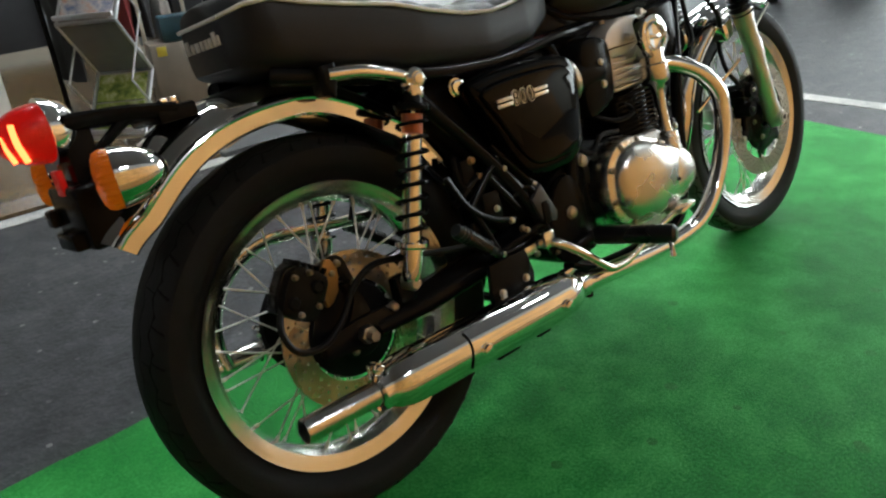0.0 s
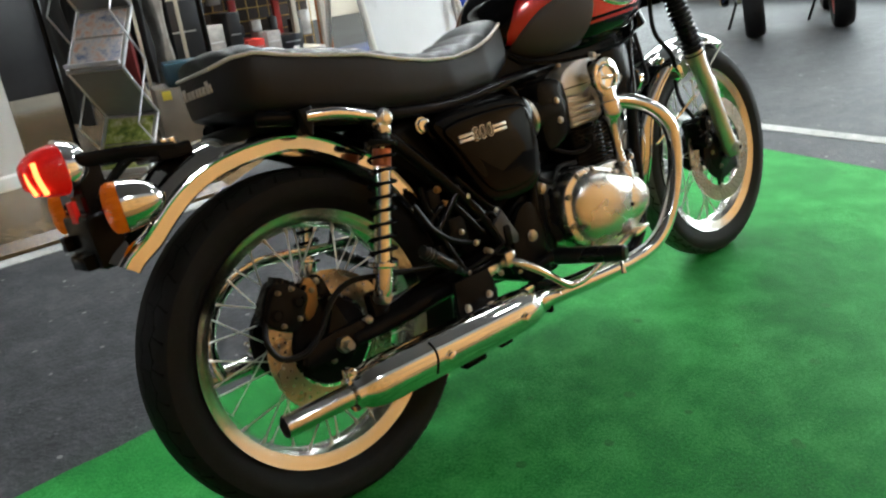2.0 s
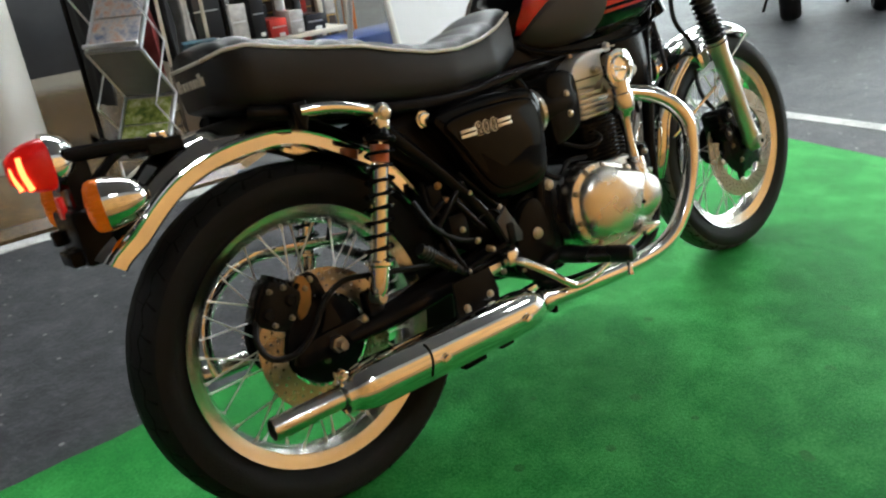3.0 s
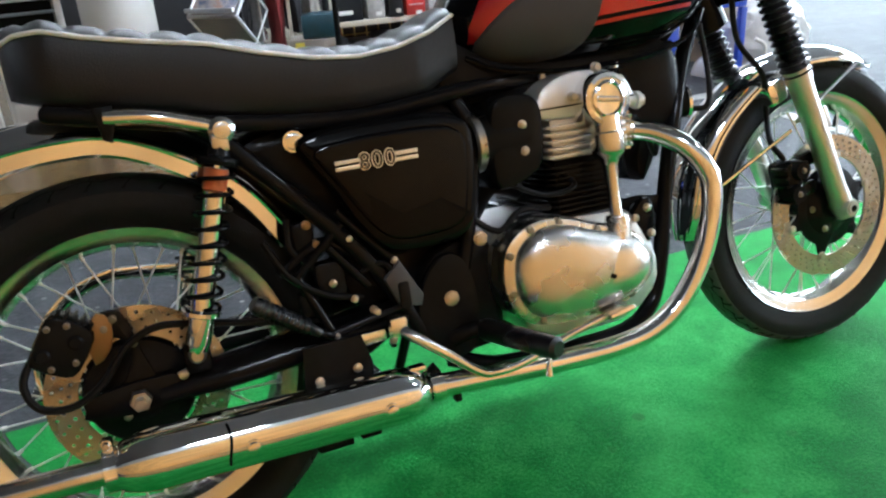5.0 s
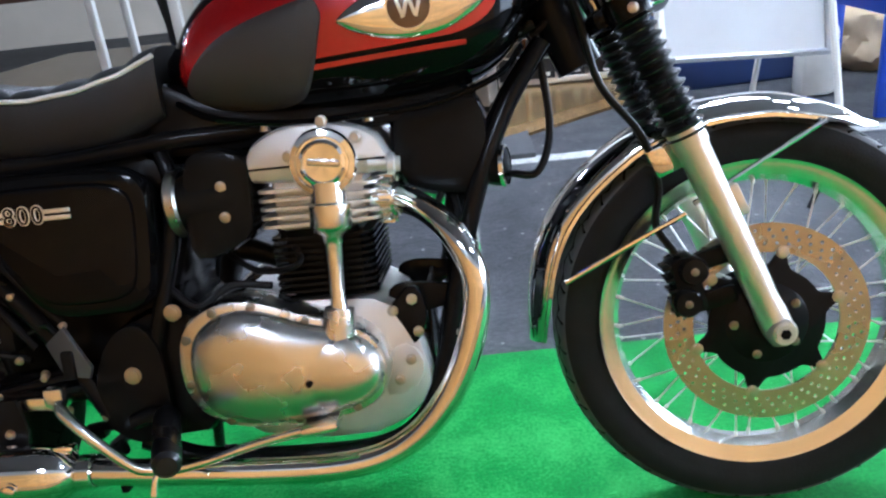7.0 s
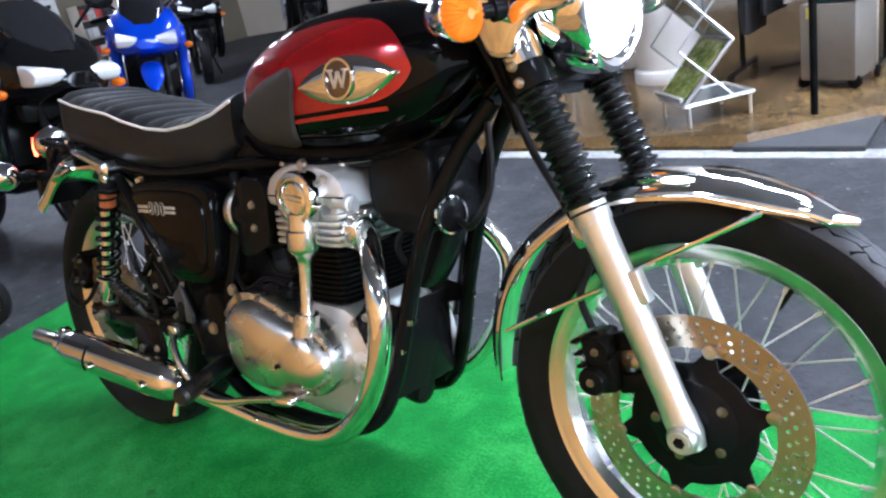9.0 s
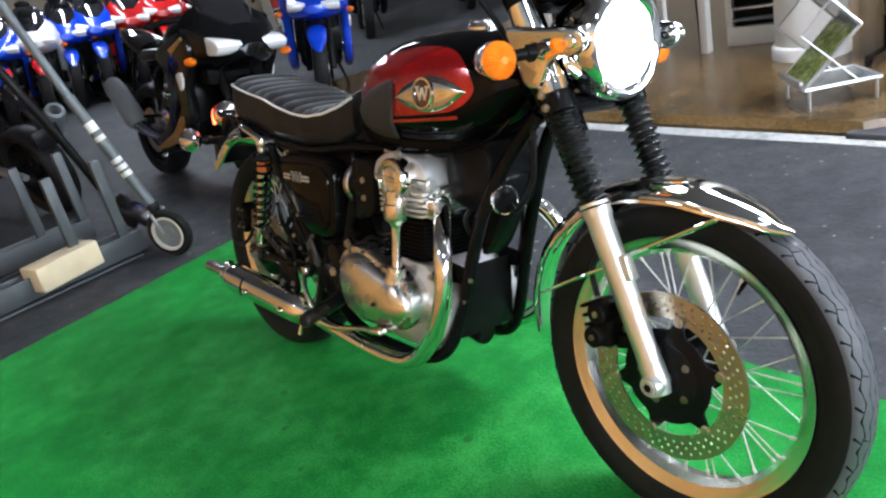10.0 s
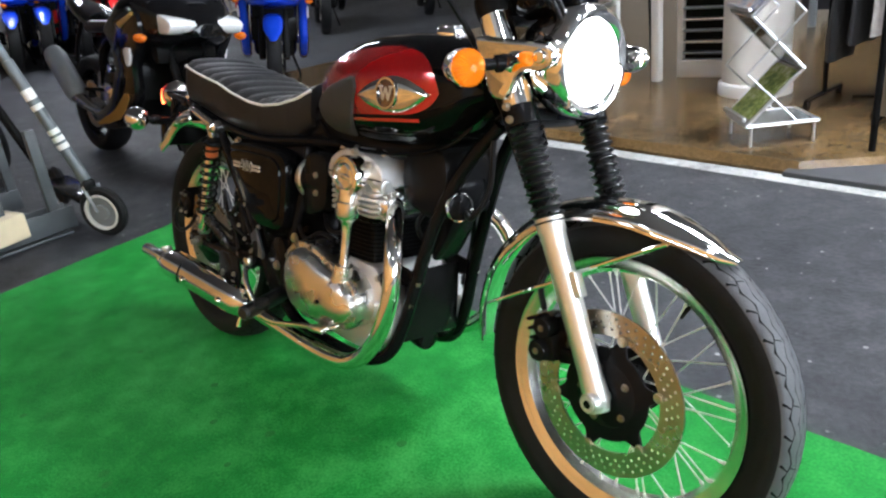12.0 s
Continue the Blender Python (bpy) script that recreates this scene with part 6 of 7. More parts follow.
# slatted white display shelf and its neighbour
sh_ = thing("slat_shelf", "white framed display unit with dark slats", "shelf", m=Matrix.LocRotScale((-0.44, 3.86, 0.045), Euler((0, 0, radians(14))), (1.2, 1.2, 1.2)))
bm = B()
for x in (-0.15, 0.15):
    box(bm, (x, 0, 0.75), (0.035, 0.05, 1.5), 0.004)
box(bm, (0, 0, 0.05), (0.30, 0.06, 0.10), 0.004)
part("shelf_frame", bm, WHITE, sh_)
part("back_panel", box(B(), (0, 0.03, 0.8), (0.27, 0.012, 1.4)), SATIN, sh_, smooth=False)
for k in range(14):
    part("slat", box(B(), (0, -0.012, 0.14 + k * 0.062), (0.265, 0.05, 0.012), 0.003), SILVER if k % 2 else GREYST, sh_)
st_ = thing("display_stand", "white post display stand with dark hanging goods", "stand", m=pose(-0.69, 3.63, 0.045) @ Matrix.Scale(1.2, 4))
part("stand_post", box(B(), (0, 0, 0.7), (0.05, 0.05, 1.4), 0.005), WHITE, st_)
each("hanging_strap", [tube(B(), [(-0.06, 0.05, 0.0), (-0.07, 0.05, 0.5), (-0.09 - 0.05 * k, 0.06 + 0.03 * k, 1.2)], [0.014, 0.018, 0.05], 8) for k in range(3)], CLOTHK, st_)
tb_ = thing("dark_table", "dark wooden table with goods on it", "table", m=pose(-2.24, 4.76, 0.045) @ Matrix.Scale(1.15, 4))
part("tabletop", box(B(), (0, 0, 0.72), (1.2, 0.6, 0.035), 0.006), pbr("dark_brown_wood", (0.07, 0.035, 0.02), 0.4, var=0.2), tb_)
for x in (-0.55, 0.55):
    for y in (-0.25, 0.25):
        part("leg", box(B(), (x, y, 0.35), (0.05, 0.05, 0.70), 0.005), WHITE, tb_)

dc = thing("dark_counter", "long black shop counter on grey legs", "counter", m=pose(0.75, 6.2, 0.045, 0, 0, 6) @ Matrix.Scale(1.15, 4))
part("counter_front", box(B(), (0, 0, 0.52), (2.6, 0.04, 0.80), 0.01), CARDBLK, dc)
part("counter_top", box(B(), (0, 0.28, 0.95), (2.7, 0.66, 0.04), 0.01), SATIN, dc)
part("counter_back", box(B(), (0, 0.55, 0.50), (2.6, 0.03, 0.84), 0.01), CARDBLK, dc)
for lx in (-1.2, -0.4, 0.4, 1.2):
    part("counter_leg", box(B(), (lx, -0.06, 0.47), (0.05, 0.05, 0.94), 0.005), GREYST, dc)
tagged(part("floor_cable", tube(B(), [(0.62, 3.55, 0.051), (0.80, 3.62, 0.051), (0.95, 3.50, 0.051), (1.15, 3.62, 0.051), (1.30, 3.85, 0.051), (1.25, 4.2, 0.051)], 0.007, 6), CABLE), "black cable lying loose on the vinyl floor", "cable")
# shelving unit with cartons
SHELF = resized((1.24, 3.08), (1.18, 3.66), 1.2)
su = thing("shelving_unit", "cream steel shelving with boxed accessories", "shelf", m=SHELF @ pose(1.24, 3.08, 0.0))
for x in (0.0, 1.05):
    for y in (0.0, 0.34):
        part("upright", box(B(), (x, y, 0.85), (0.035, 0.035, 1.7), 0.003), CREAM, su)
for z in (0.06, 0.36, 0.75, 1.15):
    part("shelf_board", box(B(), (0.525, 0.17, z), (1.02, 0.36, 0.028), 0.003), CREAM, su)
rng = random.Random(5)
CASE = pbr("black_printed_carton", (0.010, 0.010, 0.011), 0.3, var=0.3, vscale=14)
STOCK = [(1.25, 0.27, 0.36, CASE, 0.374), (1.535, 0.11, 0.21, BLISTER, 0.374), (1.655, 0.09, 0.26, CASE, 0.374), (1.755, 0.12, 0.10, CARDRED, 0.374), (1.885, 0.10, 0.13, BLISTER, 0.374), (1.995, 0.14, 0.09, CASE, 0.374)]
STOCK += [(1.26 + 0.115 * k, 0.10, rng.uniform(0.16, 0.28), (CASE, CARDBLK, BLISTER, CARDRED)[k % 4], 0.764) for k in range(8)]
STOCK += [(1.28 + 0.16 * k, 0.14, rng.uniform(0.14, 0.22), CASE, 0.074) for k in range(6)]
for x, w, h, mat_, z in STOCK:
    cb = tagged(part("carton", box(B(), (0, 0, h / 2), (w - 0.012, 0.2, h), 0.003), mat_, label="boxed motorcycle accessory on the shelf"), category="box", group="cartons")
    cb.matrix_world = SHELF @ pose(x + w / 2, 3.16 + rng.uniform(0, 0.03), z + 0.001)
    part("price_tag", box(B(), (w * 0.12, -0.1015, h * 0.12), (w * 0.3, 0.002, 0.020)), WHITE, cb, smooth=False)
    part("printed_band", box(B(), (0, -0.1013, h * 0.55), (w * 0.7, 0.0015, 0.006)), SILVER, cb, smooth=False)
gp_ = thing("grid_panel", "red and orange wire grid panel hung with packaged goods", "display panel", m=pose(1.50, 4.20, 0.0))
YELLOWG = pbr("yellow_steel_wire", (0.52, 0.34, 0.10), 0.4, 0.4, var=0.12)
bm = B()
for i in range(14):
    rod(bm, (i * 0.09, 0, 0.1), (i * 0.09, 0, 1.7), 0.0045, 5)
for i in range(18):
    rod(bm, (0, 0.004, 0.12 + i * 0.09), (1.17, 0.004, 0.12 + i * 0.09), 0.0045, 5)
part("wire_grid", bm, YELLOWG, gp_)
each("red_post", [box(B(), (x, -0.02, 0.85), (0.055, 0.03, 1.7), 0.004) for x in (0.50, 0.86)], CARDRED, gp_)
each("orange_post", [box(B(), (x, 0.0, 0.875), (0.09, 0.05, 1.75), 0.004) for x in (-0.05, 1.28)], ORANGEP, gp_)
part("back_board", box(B(), (0.58, 0.14, 0.875), (1.30, 0.02, 1.75), 0.004), pbr("dark_brown_board", (0.035, 0.020, 0.012), 0.6, var=0.2), gp_)
for i in range(24):
    px, pz = 0.06 + (i % 8) * 0.148 + rng.uniform(-0.03, 0.03), 0.56 + (i // 8) * 0.36 + rng.uniform(-0.05, 0.05)
    h = rng.uniform(0.14, 0.27)
    part("packaged_item", box(B(), (px, -0.06, pz), (rng.uniform(0.06, 0.11), 0.05, h), 0.012), (CARDBLK, BLISTER, CARDRED, CLOTHK, BLISTER, CASE)[i * 7 % 6], gp_)

# clothes stand on its mat
bm = box(B(), (1.09, 2.22, 0.006), (0.44, 0.44, 0.024), 0.006)
cs = thing("post_stand", "black post stand on a square dark base plate", "stand", m=resized((1.09, 2.22), (1.07, 2.47), 1.13))
part("base_plate", bm, DARKMAT, cs, "dark grey base plate")
bm = B()
rod(bm, (1.08, 2.33, 0.01), (1.08, 2.33, 1.5), 0.014, 10)
for s in (-1, 1):
    tube(bm, [(1.08, 2.33, 1.05), (1.08 + s * 0.12, 2.33, 1.08), (1.08 + s * 0.24, 2.33, 1.05)], 0.007, 6)
part("stand_pole", bm, SATIN, cs)
gr_ = thing("garment_rail", "low wheeled garment rail hung with black and red riding wear", "garment rail", m=pose(0.86, 3.42, 0.045) @ Matrix.Scale(1.15, 4))
each("rail_post", [rod(B(), (s * 0.30, 0, 0.03), (s * 0.30, 0, 1.2), 0.012, 8) for s in (-1, 1)], SATIN, gr_)
part("rail_bar", rod(B(), (-0.30, 0, 1.2), (0.30, 0, 1.2), 0.012, 8), SATIN, gr_)
each("rail_foot", [rod(B(), (s * 0.30, -0.2, 0.045), (s * 0.30, 0.2, 0.045), 0.012, 8) for s in (-1, 1)], SATIN, gr_)
each("caster", [lathe(B(), [(1e-4, -0.01), (0.022, -0.01), (0.022, 0.01), (1e-4, 0.01)], (s * 0.30, v, 0.022), (1, 0, 0), 12) for s in (-1, 1) for v in (-0.19, 0.19)], PLASTIC, gr_)
for i, (dx, dz, mm) in enumerate(((-0.24, 0.22, CLOTHK), (-0.15, 0.30, CLOTHK), (-0.06, 0.34, BLISTER), (0.04, 0.26, CLOTHR), (0.13, 0.36, CLOTHK), (0.22, 0.30, BLISTER))):
    bm = B()
    rings = []
    for q in range(11):
        z = dz + q * (1.17 - dz) / 10
        taper = 1.0 if q < 8 else (0.8, 0.45, 0.12)[q - 8]
        r = (0.040 + 0.016 * math.sin(q * 1.7 + i) + 0.012 * (8 - min(q, 8)) / 8) * taper
        rings.append([Vector((dx + r * 0.6 * (1 + 0.25 * math.sin(5 * a + i + q * 0.4)) * math.cos(a), 0.15 * taper * (1 + 0.10 * math.sin(4 * a + i)) * math.sin(a) * (0.85 + 0.2 * (8 - min(q, 8)) / 8), z)) for a in (2 * math.pi * j / 24 for j in range(24))])
    loops(bm, rings)
    part("garment", bm, mm, gr_)
ct = thing("goods_cart", "taupe steel cart loaded with packaged goods", "cart", m=pose(1.05, 3.14, 0.045, 0, 0, -14))
part("cart_body", box(B(), (0, 0, 0.22), (0.26, 0.24, 0.36), 0.01), pbr("taupe_cart_steel", (0.20, 0.175, 0.145), 0.5, var=0.1), ct)
for s in (-0.12, 0.12):
    part("cart_post", box(B(), (s, 0.1, 0.6), (0.02, 0.02, 1.2), 0.002), CREAM, ct)
part("cart_box", box(B(), (0.05, -0.04, 0.465), (0.20, 0.16, 0.13), 0.012), pbr("teal_printed_carton", (0.012, 0.045, 0.065), 0.3, var=0.3, vscale=12), ct, "dark teal box")
part("cart_tag", box(B(), (-0.07, -0.124, 0.36), (0.05, 0.004, 0.05), 0.001), pbr("yellow_card", (0.62, 0.50, 0.05), 0.5, var=0.1), ct, "small yellow card")
for s in (-0.12, 0.12):
    part("caster", lathe(B(), [(1e-4, -0.01), (0.03, -0.01), (0.03, 0.01), (1e-4, 0.01)], (s, -0.1, 0.03), (0, 1, 0), 12), PLASTIC, ct)

# white board on an easel
eb = thing("whiteboard_easel", "white board on a white A-frame easel", "board", m=resized((1.80, 1.90), (1.86, 2.12), 1.15))
bm = B()
a = [(1.84, 2.06, 0.31), (2.50, 2.14, 0.27), (2.47, 2.33, 1.25), (1.81, 2.25, 1.29)]
prism(bm, 4, a, [(x, y + 0.02, z) for x, y, z in a])
part("board_sheet", bm, BOARDW, eb, smooth=False)
bm = B()
for p, q in zip(a, a[1:] + a[:1]):
    rod(bm, p, q, 0.014, 6)
part("board_frame", bm, SILVER, eb)
each("easel_leg", [rod(B(), p, q, 0.015, 8) for p, q in (((1.80, 1.90, 0.0), (1.84, 2.30, 1.3)), ((2.50, 1.98, 0.0), (2.46, 2.36, 1.3)), ((1.86, 2.62, 0.0), (1.85, 2.32, 1.2)), ((2.42, 2.70, 0.0), (2.45, 2.38, 1.2)))], WHITE, eb)
each("easel_rail", [rod(B(), p, q, 0.012, 8) for p, q in (((1.81, 1.925, 0.07), (2.50, 2.0, 0.07)), ((1.80, 1.91, 0.06), (1.86, 2.60, 0.06)))], WHITE, eb)
bx = tagged(part("storage_crate", box(B(), (0, 0, 0.16), (0.62, 0.34, 0.32), 0.02), pbr("dark_blue_plastic", (0.012, 0.03, 0.11), 0.5, var=0.1)), "dark blue plastic crate on the floor", "crate")
bx.matrix_world = pose(2.55, 3.55, -0.006, 0, 0, 8) @ Matrix.Scale(1.25, 4)

# blue workbench and things about it
wb = thing("workbench", "blue enamelled steel workbench", "workbench", m=pose(2.92, 2.36, -0.006, 0, 0, -6) @ Matrix.Scale(1.19, 4))
part("bench_panel", box(B(), (0.19, 0.02, 0.56), (0.44, 0.025, 0.36), 0.006), BLUEP, wb)
part("bench_side", box(B(), (-0.02, 0.32, 0.56), (0.025, 0.60, 0.36), 0.006), BLUEP, wb)
part("bench_top", box(B(), (0.18, 0.30, 0.76), (0.52, 0.72, 0.03), 0.006), BLUEP, wb)
for lx, ly in ((0.0, 0.0), (0.38, 0.0), (0.0, 0.58), (0.38, 0.58)):
    part("bench_leg", box(B(), (lx, ly, 0.19), (0.035 if lx else 0.06, 0.035, 0.38), 0.004), BLUEP, wb)
jug = thing("white_bucket", "white plastic bucket with a handle", "bucket", m=pose(3.50, 2.46, -0.006) @ Matrix.Scale(1.18, 4))
part("bucket_body", lathe(B(), [(1e-4, 0.0), (0.075, 0.0), (0.08, 0.01), (0.095, 0.22), (0.10, 0.225), (0.098, 0.23), (0.09, 0.22), (0.075, 0.02)], seg=28), pbr("white_plastic", (0.66, 0.63, 0.55), 0.4), jug)
part("bucket_handle", tube(B(), [(0.09, -0.02, 0.20), (0.14, -0.04, 0.16), (0.13, -0.04, 0.08), (0.085, -0.02, 0.06)], 0.011, 8), pbr("white_handle", (0.66, 0.63, 0.55), 0.4), jug)
can = thing("white_canister", "white plastic canister under the bench", "canister", m=pose(2.85, 2.93, -0.006) @ Matrix.Scale(1.2, 4))
part("canister_body", box(B(), (0, 0, 0.15), (0.16, 0.12, 0.30), 0.03), pbr("canister_plastic", (0.62, 0.62, 0.58), 0.4), can)
part("canister_cap", lathe(B(), [(0.025, 0.29), (0.028, 0.30), (0.028, 0.335), (1e-4, 0.34)], (0.03, 0, 0), (0, 0, 1), 16), CARDRED, can)


def sack(name, at, size, mat_, seed, label, cat):
    bm = B()
    bmesh.ops.create_icosphere(bm, subdivisions=4, radius=1.0)
    for v in bm.verts:
        n = noise.fractal(v.co * 1.9 + Vector((seed, 0, 0)), 1.0, 2.0, 4)
        v.co *= 1 + 0.22 * n
        v.co.z = max(v.co.z, -0.62)
        v.co.x *= size[0]
        v.co.y *= size[1]
        v.co.z = (v.co.z + 0.62) * size[2]
    ob = tagged(part(name, bm, mat_, sharp=35), label, cat)
    ob.matrix_world = pose(*at)


sack("paper_sack", (4.00, 3.22, -0.006), (0.375, 0.30, 0.325), BAG, 1.0, "crumpled brown kraft paper sack", "sack")
sack("plastic_bag", (4.04, 2.80, -0.006), (0.29, 0.22, 0.27), CLEARBAG, 4.0, "crumpled milky plastic bag on the floor", "bag")
sack("paper_sack", (3.45, 3.55, -0.006), (0.28, 0.25, 0.28), BAG, 8.0, "crumpled brown kraft paper sack", "sack")

# grey wheel dolly beside the carpet
DOLLY = resized((-1.53, 0.0), (-1.68, -0.05), 1.09, 7.0)
dl = thing("wheel_dolly", "grey steel motorcycle dolly with channel rails and uprights", "dolly", m=DOLLY)
for x in (-1.53, -2.12):
    bm = B()
    box(bm, (x, -0.72, 0.05), (0.10, 1.45, 0.012), 0.002)
    box(bm, (x + 0.048, -0.72, 0.075), (0.008, 1.45, 0.10), 0.002)
    box(bm, (x - 0.048, -0.72, 0.075), (0.008, 1.45, 0.10), 0.002)
    box(bm, (x, -0.72, 0.006), (0.09, 1.40, 0.012), 0.002)
    part("channel_rail", bm, DOLLYST, dl)
    for y in (-0.06, -0.28):
        part("upright", box(B(), (x, y + (0.05 if x < -2 else 0), 0.27), (0.032, 0.045, 0.42), 0.004), DOLLYST, dl)
for y in (-0.1, -0.8, -1.3):
    part("cross_bar", box(B(), (-1.82, y, 0.03), (0.6, 0.05, 0.03), 0.004), DOLLYST, dl)
part("dark_bar", tube(B(), [(-1.70, 0.0, 0.28), (-1.72, -0.1, 0.62), (-1.76, -0.24, 1.05)], 0.02, 10), SATIN, dl)
wbk = tagged(part("timber_block", box(B(), (0, 0, 0.055), (0.13, 0.30, 0.11), 0.006), TIMBER), "pale timber block lying on the dolly rail", "block")
wbk.matrix_world = DOLLY @ pose(-1.50, -0.36, 0.053, 0, 0, 12)
ks = thing("kick_scooter", "grey kick scooter with a small white-ringed wheel", "scooter", m=resized((-1.325, 0.105), (-1.41, 0.035), 1.09))
bm = B()
rod(bm, (-1.365, 0.085, 0.24), (-1.45, -0.05, 0.78), 0.024, 14)
rod(bm, (-1.45, -0.05, 0.78), (-1.56, -0.16, 1.30), 0.019, 14)
part("steering_tube", bm, TUBEGREY, ks)
p0, p1 = Vector((-1.365, 0.085, 0.24)), Vector((-1.45, -0.05, 0.78))
each("tube_mark", [rod(B(), p0.lerp(p1, t), p0.lerp(p1, t) + (p1 - p0).normalized() * 0.022, 0.0246, 14) for t in (0.30, 0.36, 0.42, 0.62, 0.70, 0.74)], WHITE, ks, "white printed bar on the tube")
part("head_clamp", box(B(), (-1.365, 0.085, 0.235), (0.06, 0.05, 0.05), 0.01), SATIN, ks)
each("wheel_fork", [rod(B(), (-1.36, 0.09 + s, 0.23), (-1.325, 0.105 + s, 0.115), 0.009, 8) for s in (-0.03, 0.03)], GREYST, ks)
ax_ = Vector((0.55, -0.83, 0.0))
part("wheel_tyre", lathe(B(), [(0.078, -0.018), (0.10, -0.020), (0.112, -0.008), (0.112, 0.008), (0.10, 0.020), (0.078, 0.018)], (-1.325, 0.105, 0.112), ax_, 40, closed=True), RUBBER, ks)
part("wheel_ring", lathe(B(), [(0.070, -0.021), (0.080, -0.022), (0.080, 0.022), (0.070, 0.021)], (-1.325, 0.105, 0.112), ax_, 40, closed=True), WHITE, ks, "white wheel ring")
part("wheel_hub", lathe(B(), [(1e-4, -0.02), (0.03, -0.02), (0.034, -0.01), (0.07, -0.006), (0.07, 0.006), (0.034, 0.01), (0.03, 0.02), (1e-4, 0.02)], (-1.325, 0.105, 0.112), ax_, 24), GREYST, ks)
part("footboard", box(B(), (-1.72, 0.12, 0.14), (0.55, 0.12, 0.03), 0.01), SATIN, ks)
part("rear_wheel", lathe(B(), [(1e-4, -0.016), (0.09, -0.018), (0.10, 0.0), (0.09, 0.018), (1e-4, 0.016)], (-2.05, 0.14, 0.10), (0, 1, 0), 28), RUBBER, ks)

# ---- other motorcycles in the hall ----
def paint(name, col):
    return pbr(name, col, 0.2, 0.15, var=0.08, coat=1.0)


P_BLACK = pbr("black_fairing_paint", (0.005, 0.005, 0.0055), 0.10, 0.0, var=0.1, coat=0.0, spec=0.4)
P_BLUE = paint("blue_fairing_paint", (0.010, 0.06, 0.62))
P_RED = paint("red_fairing_paint", (0.50, 0.012, 0.012))
P_WHITE = paint("white_fairing_paint", (0.70, 0.70, 0.70))
P_GOLD = pbr("gold_trim", (0.42, 0.25, 0.05), 0.35, 0.4)
SCREEN = pbr("dark_windscreen", (0.015, 0.015, 0.017), 0.08, coat=1.0)
LAMPC = pbr("clear_headlamp", (0.86, 0.88, 0.90), 0.25, 0.0, coat=1.0)


def sport_bike(label, m, body, trim, rim_mat, second=None, lamp_mat=None):
    """A parked fully faired motorcycle that heads along x, rear contact at the origin."""
    second = second or body
    root = thing("parked_motorcycle", label, "motorcycle", "motorcycles for sale", m)
    wb_ = 1.36
    for x, nm, w in ((0.0, "rear_wheel", 0.15), (wb_, "front_wheel", 0.11)):
        bm = B()
        lathe(bm, [(0.205, -w * 0.32), (0.215, -w * 0.36), (0.215, w * 0.36), (0.205, w * 0.32), (0.195, 0.0)], seg=40, closed=True)
        wo = part(nm, bm, rim_mat, root)
        wo.matrix_local = Matrix.Translation((x, 0, 0.30))
        part("wheel_hub", lathe(B(), [(1e-4, -0.05), (0.04, -0.05), (0.045, 0.0), (0.04, 0.05), (1e-4, 0.05)], seg=20), rim_mat, wo)
        sp = None
        for k in range(5):
            if sp is None:
                bm = B()
                tube(bm, [(0.20 * math.cos(-0.14), 0, 0.20 * math.sin(-0.14)), (0.06, 0, -0.01), (0.03, 0, 0), (0.06, 0, 0.01), (0.20 * math.cos(0.14), 0, 0.20 * math.sin(0.14))], 0.011, 6, 2)
                sp = ob = part("wheel_spoke", bm, rim_mat, wo)
            else:
                ob = new("wheel_spoke", sp.data)
                ob.parent = wo
            ob.matrix_local = Matrix.Rotation(2 * math.pi * k / 5, 4, "Y")
        part("tyre", tyre_ring(B(), 0.30, w, 56, 0.214, w * 0.36), RUBBER, wo)
        for s in ((-1, 1) if x else (-1,)):
            part("brake_disc", lathe(B(), [(0.10, s * 0.055), (0.145, s * 0.055), (0.145, s * 0.060), (0.10, s * 0.060)], seg=36, closed=True), STEEL, wo)
    for s in (-1, 1):
        bm = B()
        rod(bm, (wb_, s * 0.09, 0.30), (wb_ - 0.13, s * 0.09, 0.58), 0.026, 12)
        rod(bm, (wb_ - 0.13, s * 0.09, 0.58), (wb_ - 0.24, s * 0.09, 0.84), 0.02, 12)
        part("fork_leg", bm, SATIN, root)
        part("swingarm", tube(B(), [(0.0, s * 0.10, 0.30), (0.25, s * 0.10, 0.34), (0.52, s * 0.08, 0.38)], [0.022, 0.03, 0.032], 10), GREYST, root)
    part("front_fender", fender_strip(B(), Vector((wb_, 0, 0.30)), [(30, 0.325), (90, 0.33), (150, 0.33)], 0.065, 24, 0.02), second, root)
    bm = B()
    box(bm, (0.68, 0, 0.42), (0.44, 0.34, 0.32), 0.05)
    box(bm, (0.80, 0, 0.62), (0.28, 0.30, 0.14), 0.04)
    part("engine", bm, SATIN, root)
    for s in (-1, 1):
        part("clutch_cover", lathe(B(), [(1e-4, 0.02), (0.05, 0.018), (0.07, 0.006), (0.075, -0.02), (1e-4, -0.02)], (0.60, s * 0.185, 0.40), (0, s, 0), 24), ALU, root)
        part("footrest_plate", plate(B(), [(0.40, 0.36), (0.50, 0.34), (0.54, 0.46), (0.46, 0.55), (0.40, 0.50)], s * 0.150, s * 0.162, 0.003), ALU, root)
        part("footrest", rod(B(), (0.44, s * 0.16, 0.42), (0.42, s * 0.25, 0.43), 0.011, 8), SATIN, root)
        part("crash_bobbin", lathe(B(), [(1e-4, 0.03), (0.02, 0.028), (0.024, 0.0), (1e-4, 0.0)], (0.84, s * 0.238, 0.56), (0, s, 0), 14), ALU, root)
    part("radiator", box(B(), (1.02, 0, 0.52), (0.04, 0.36, 0.24), 0.006), SATIN, root)
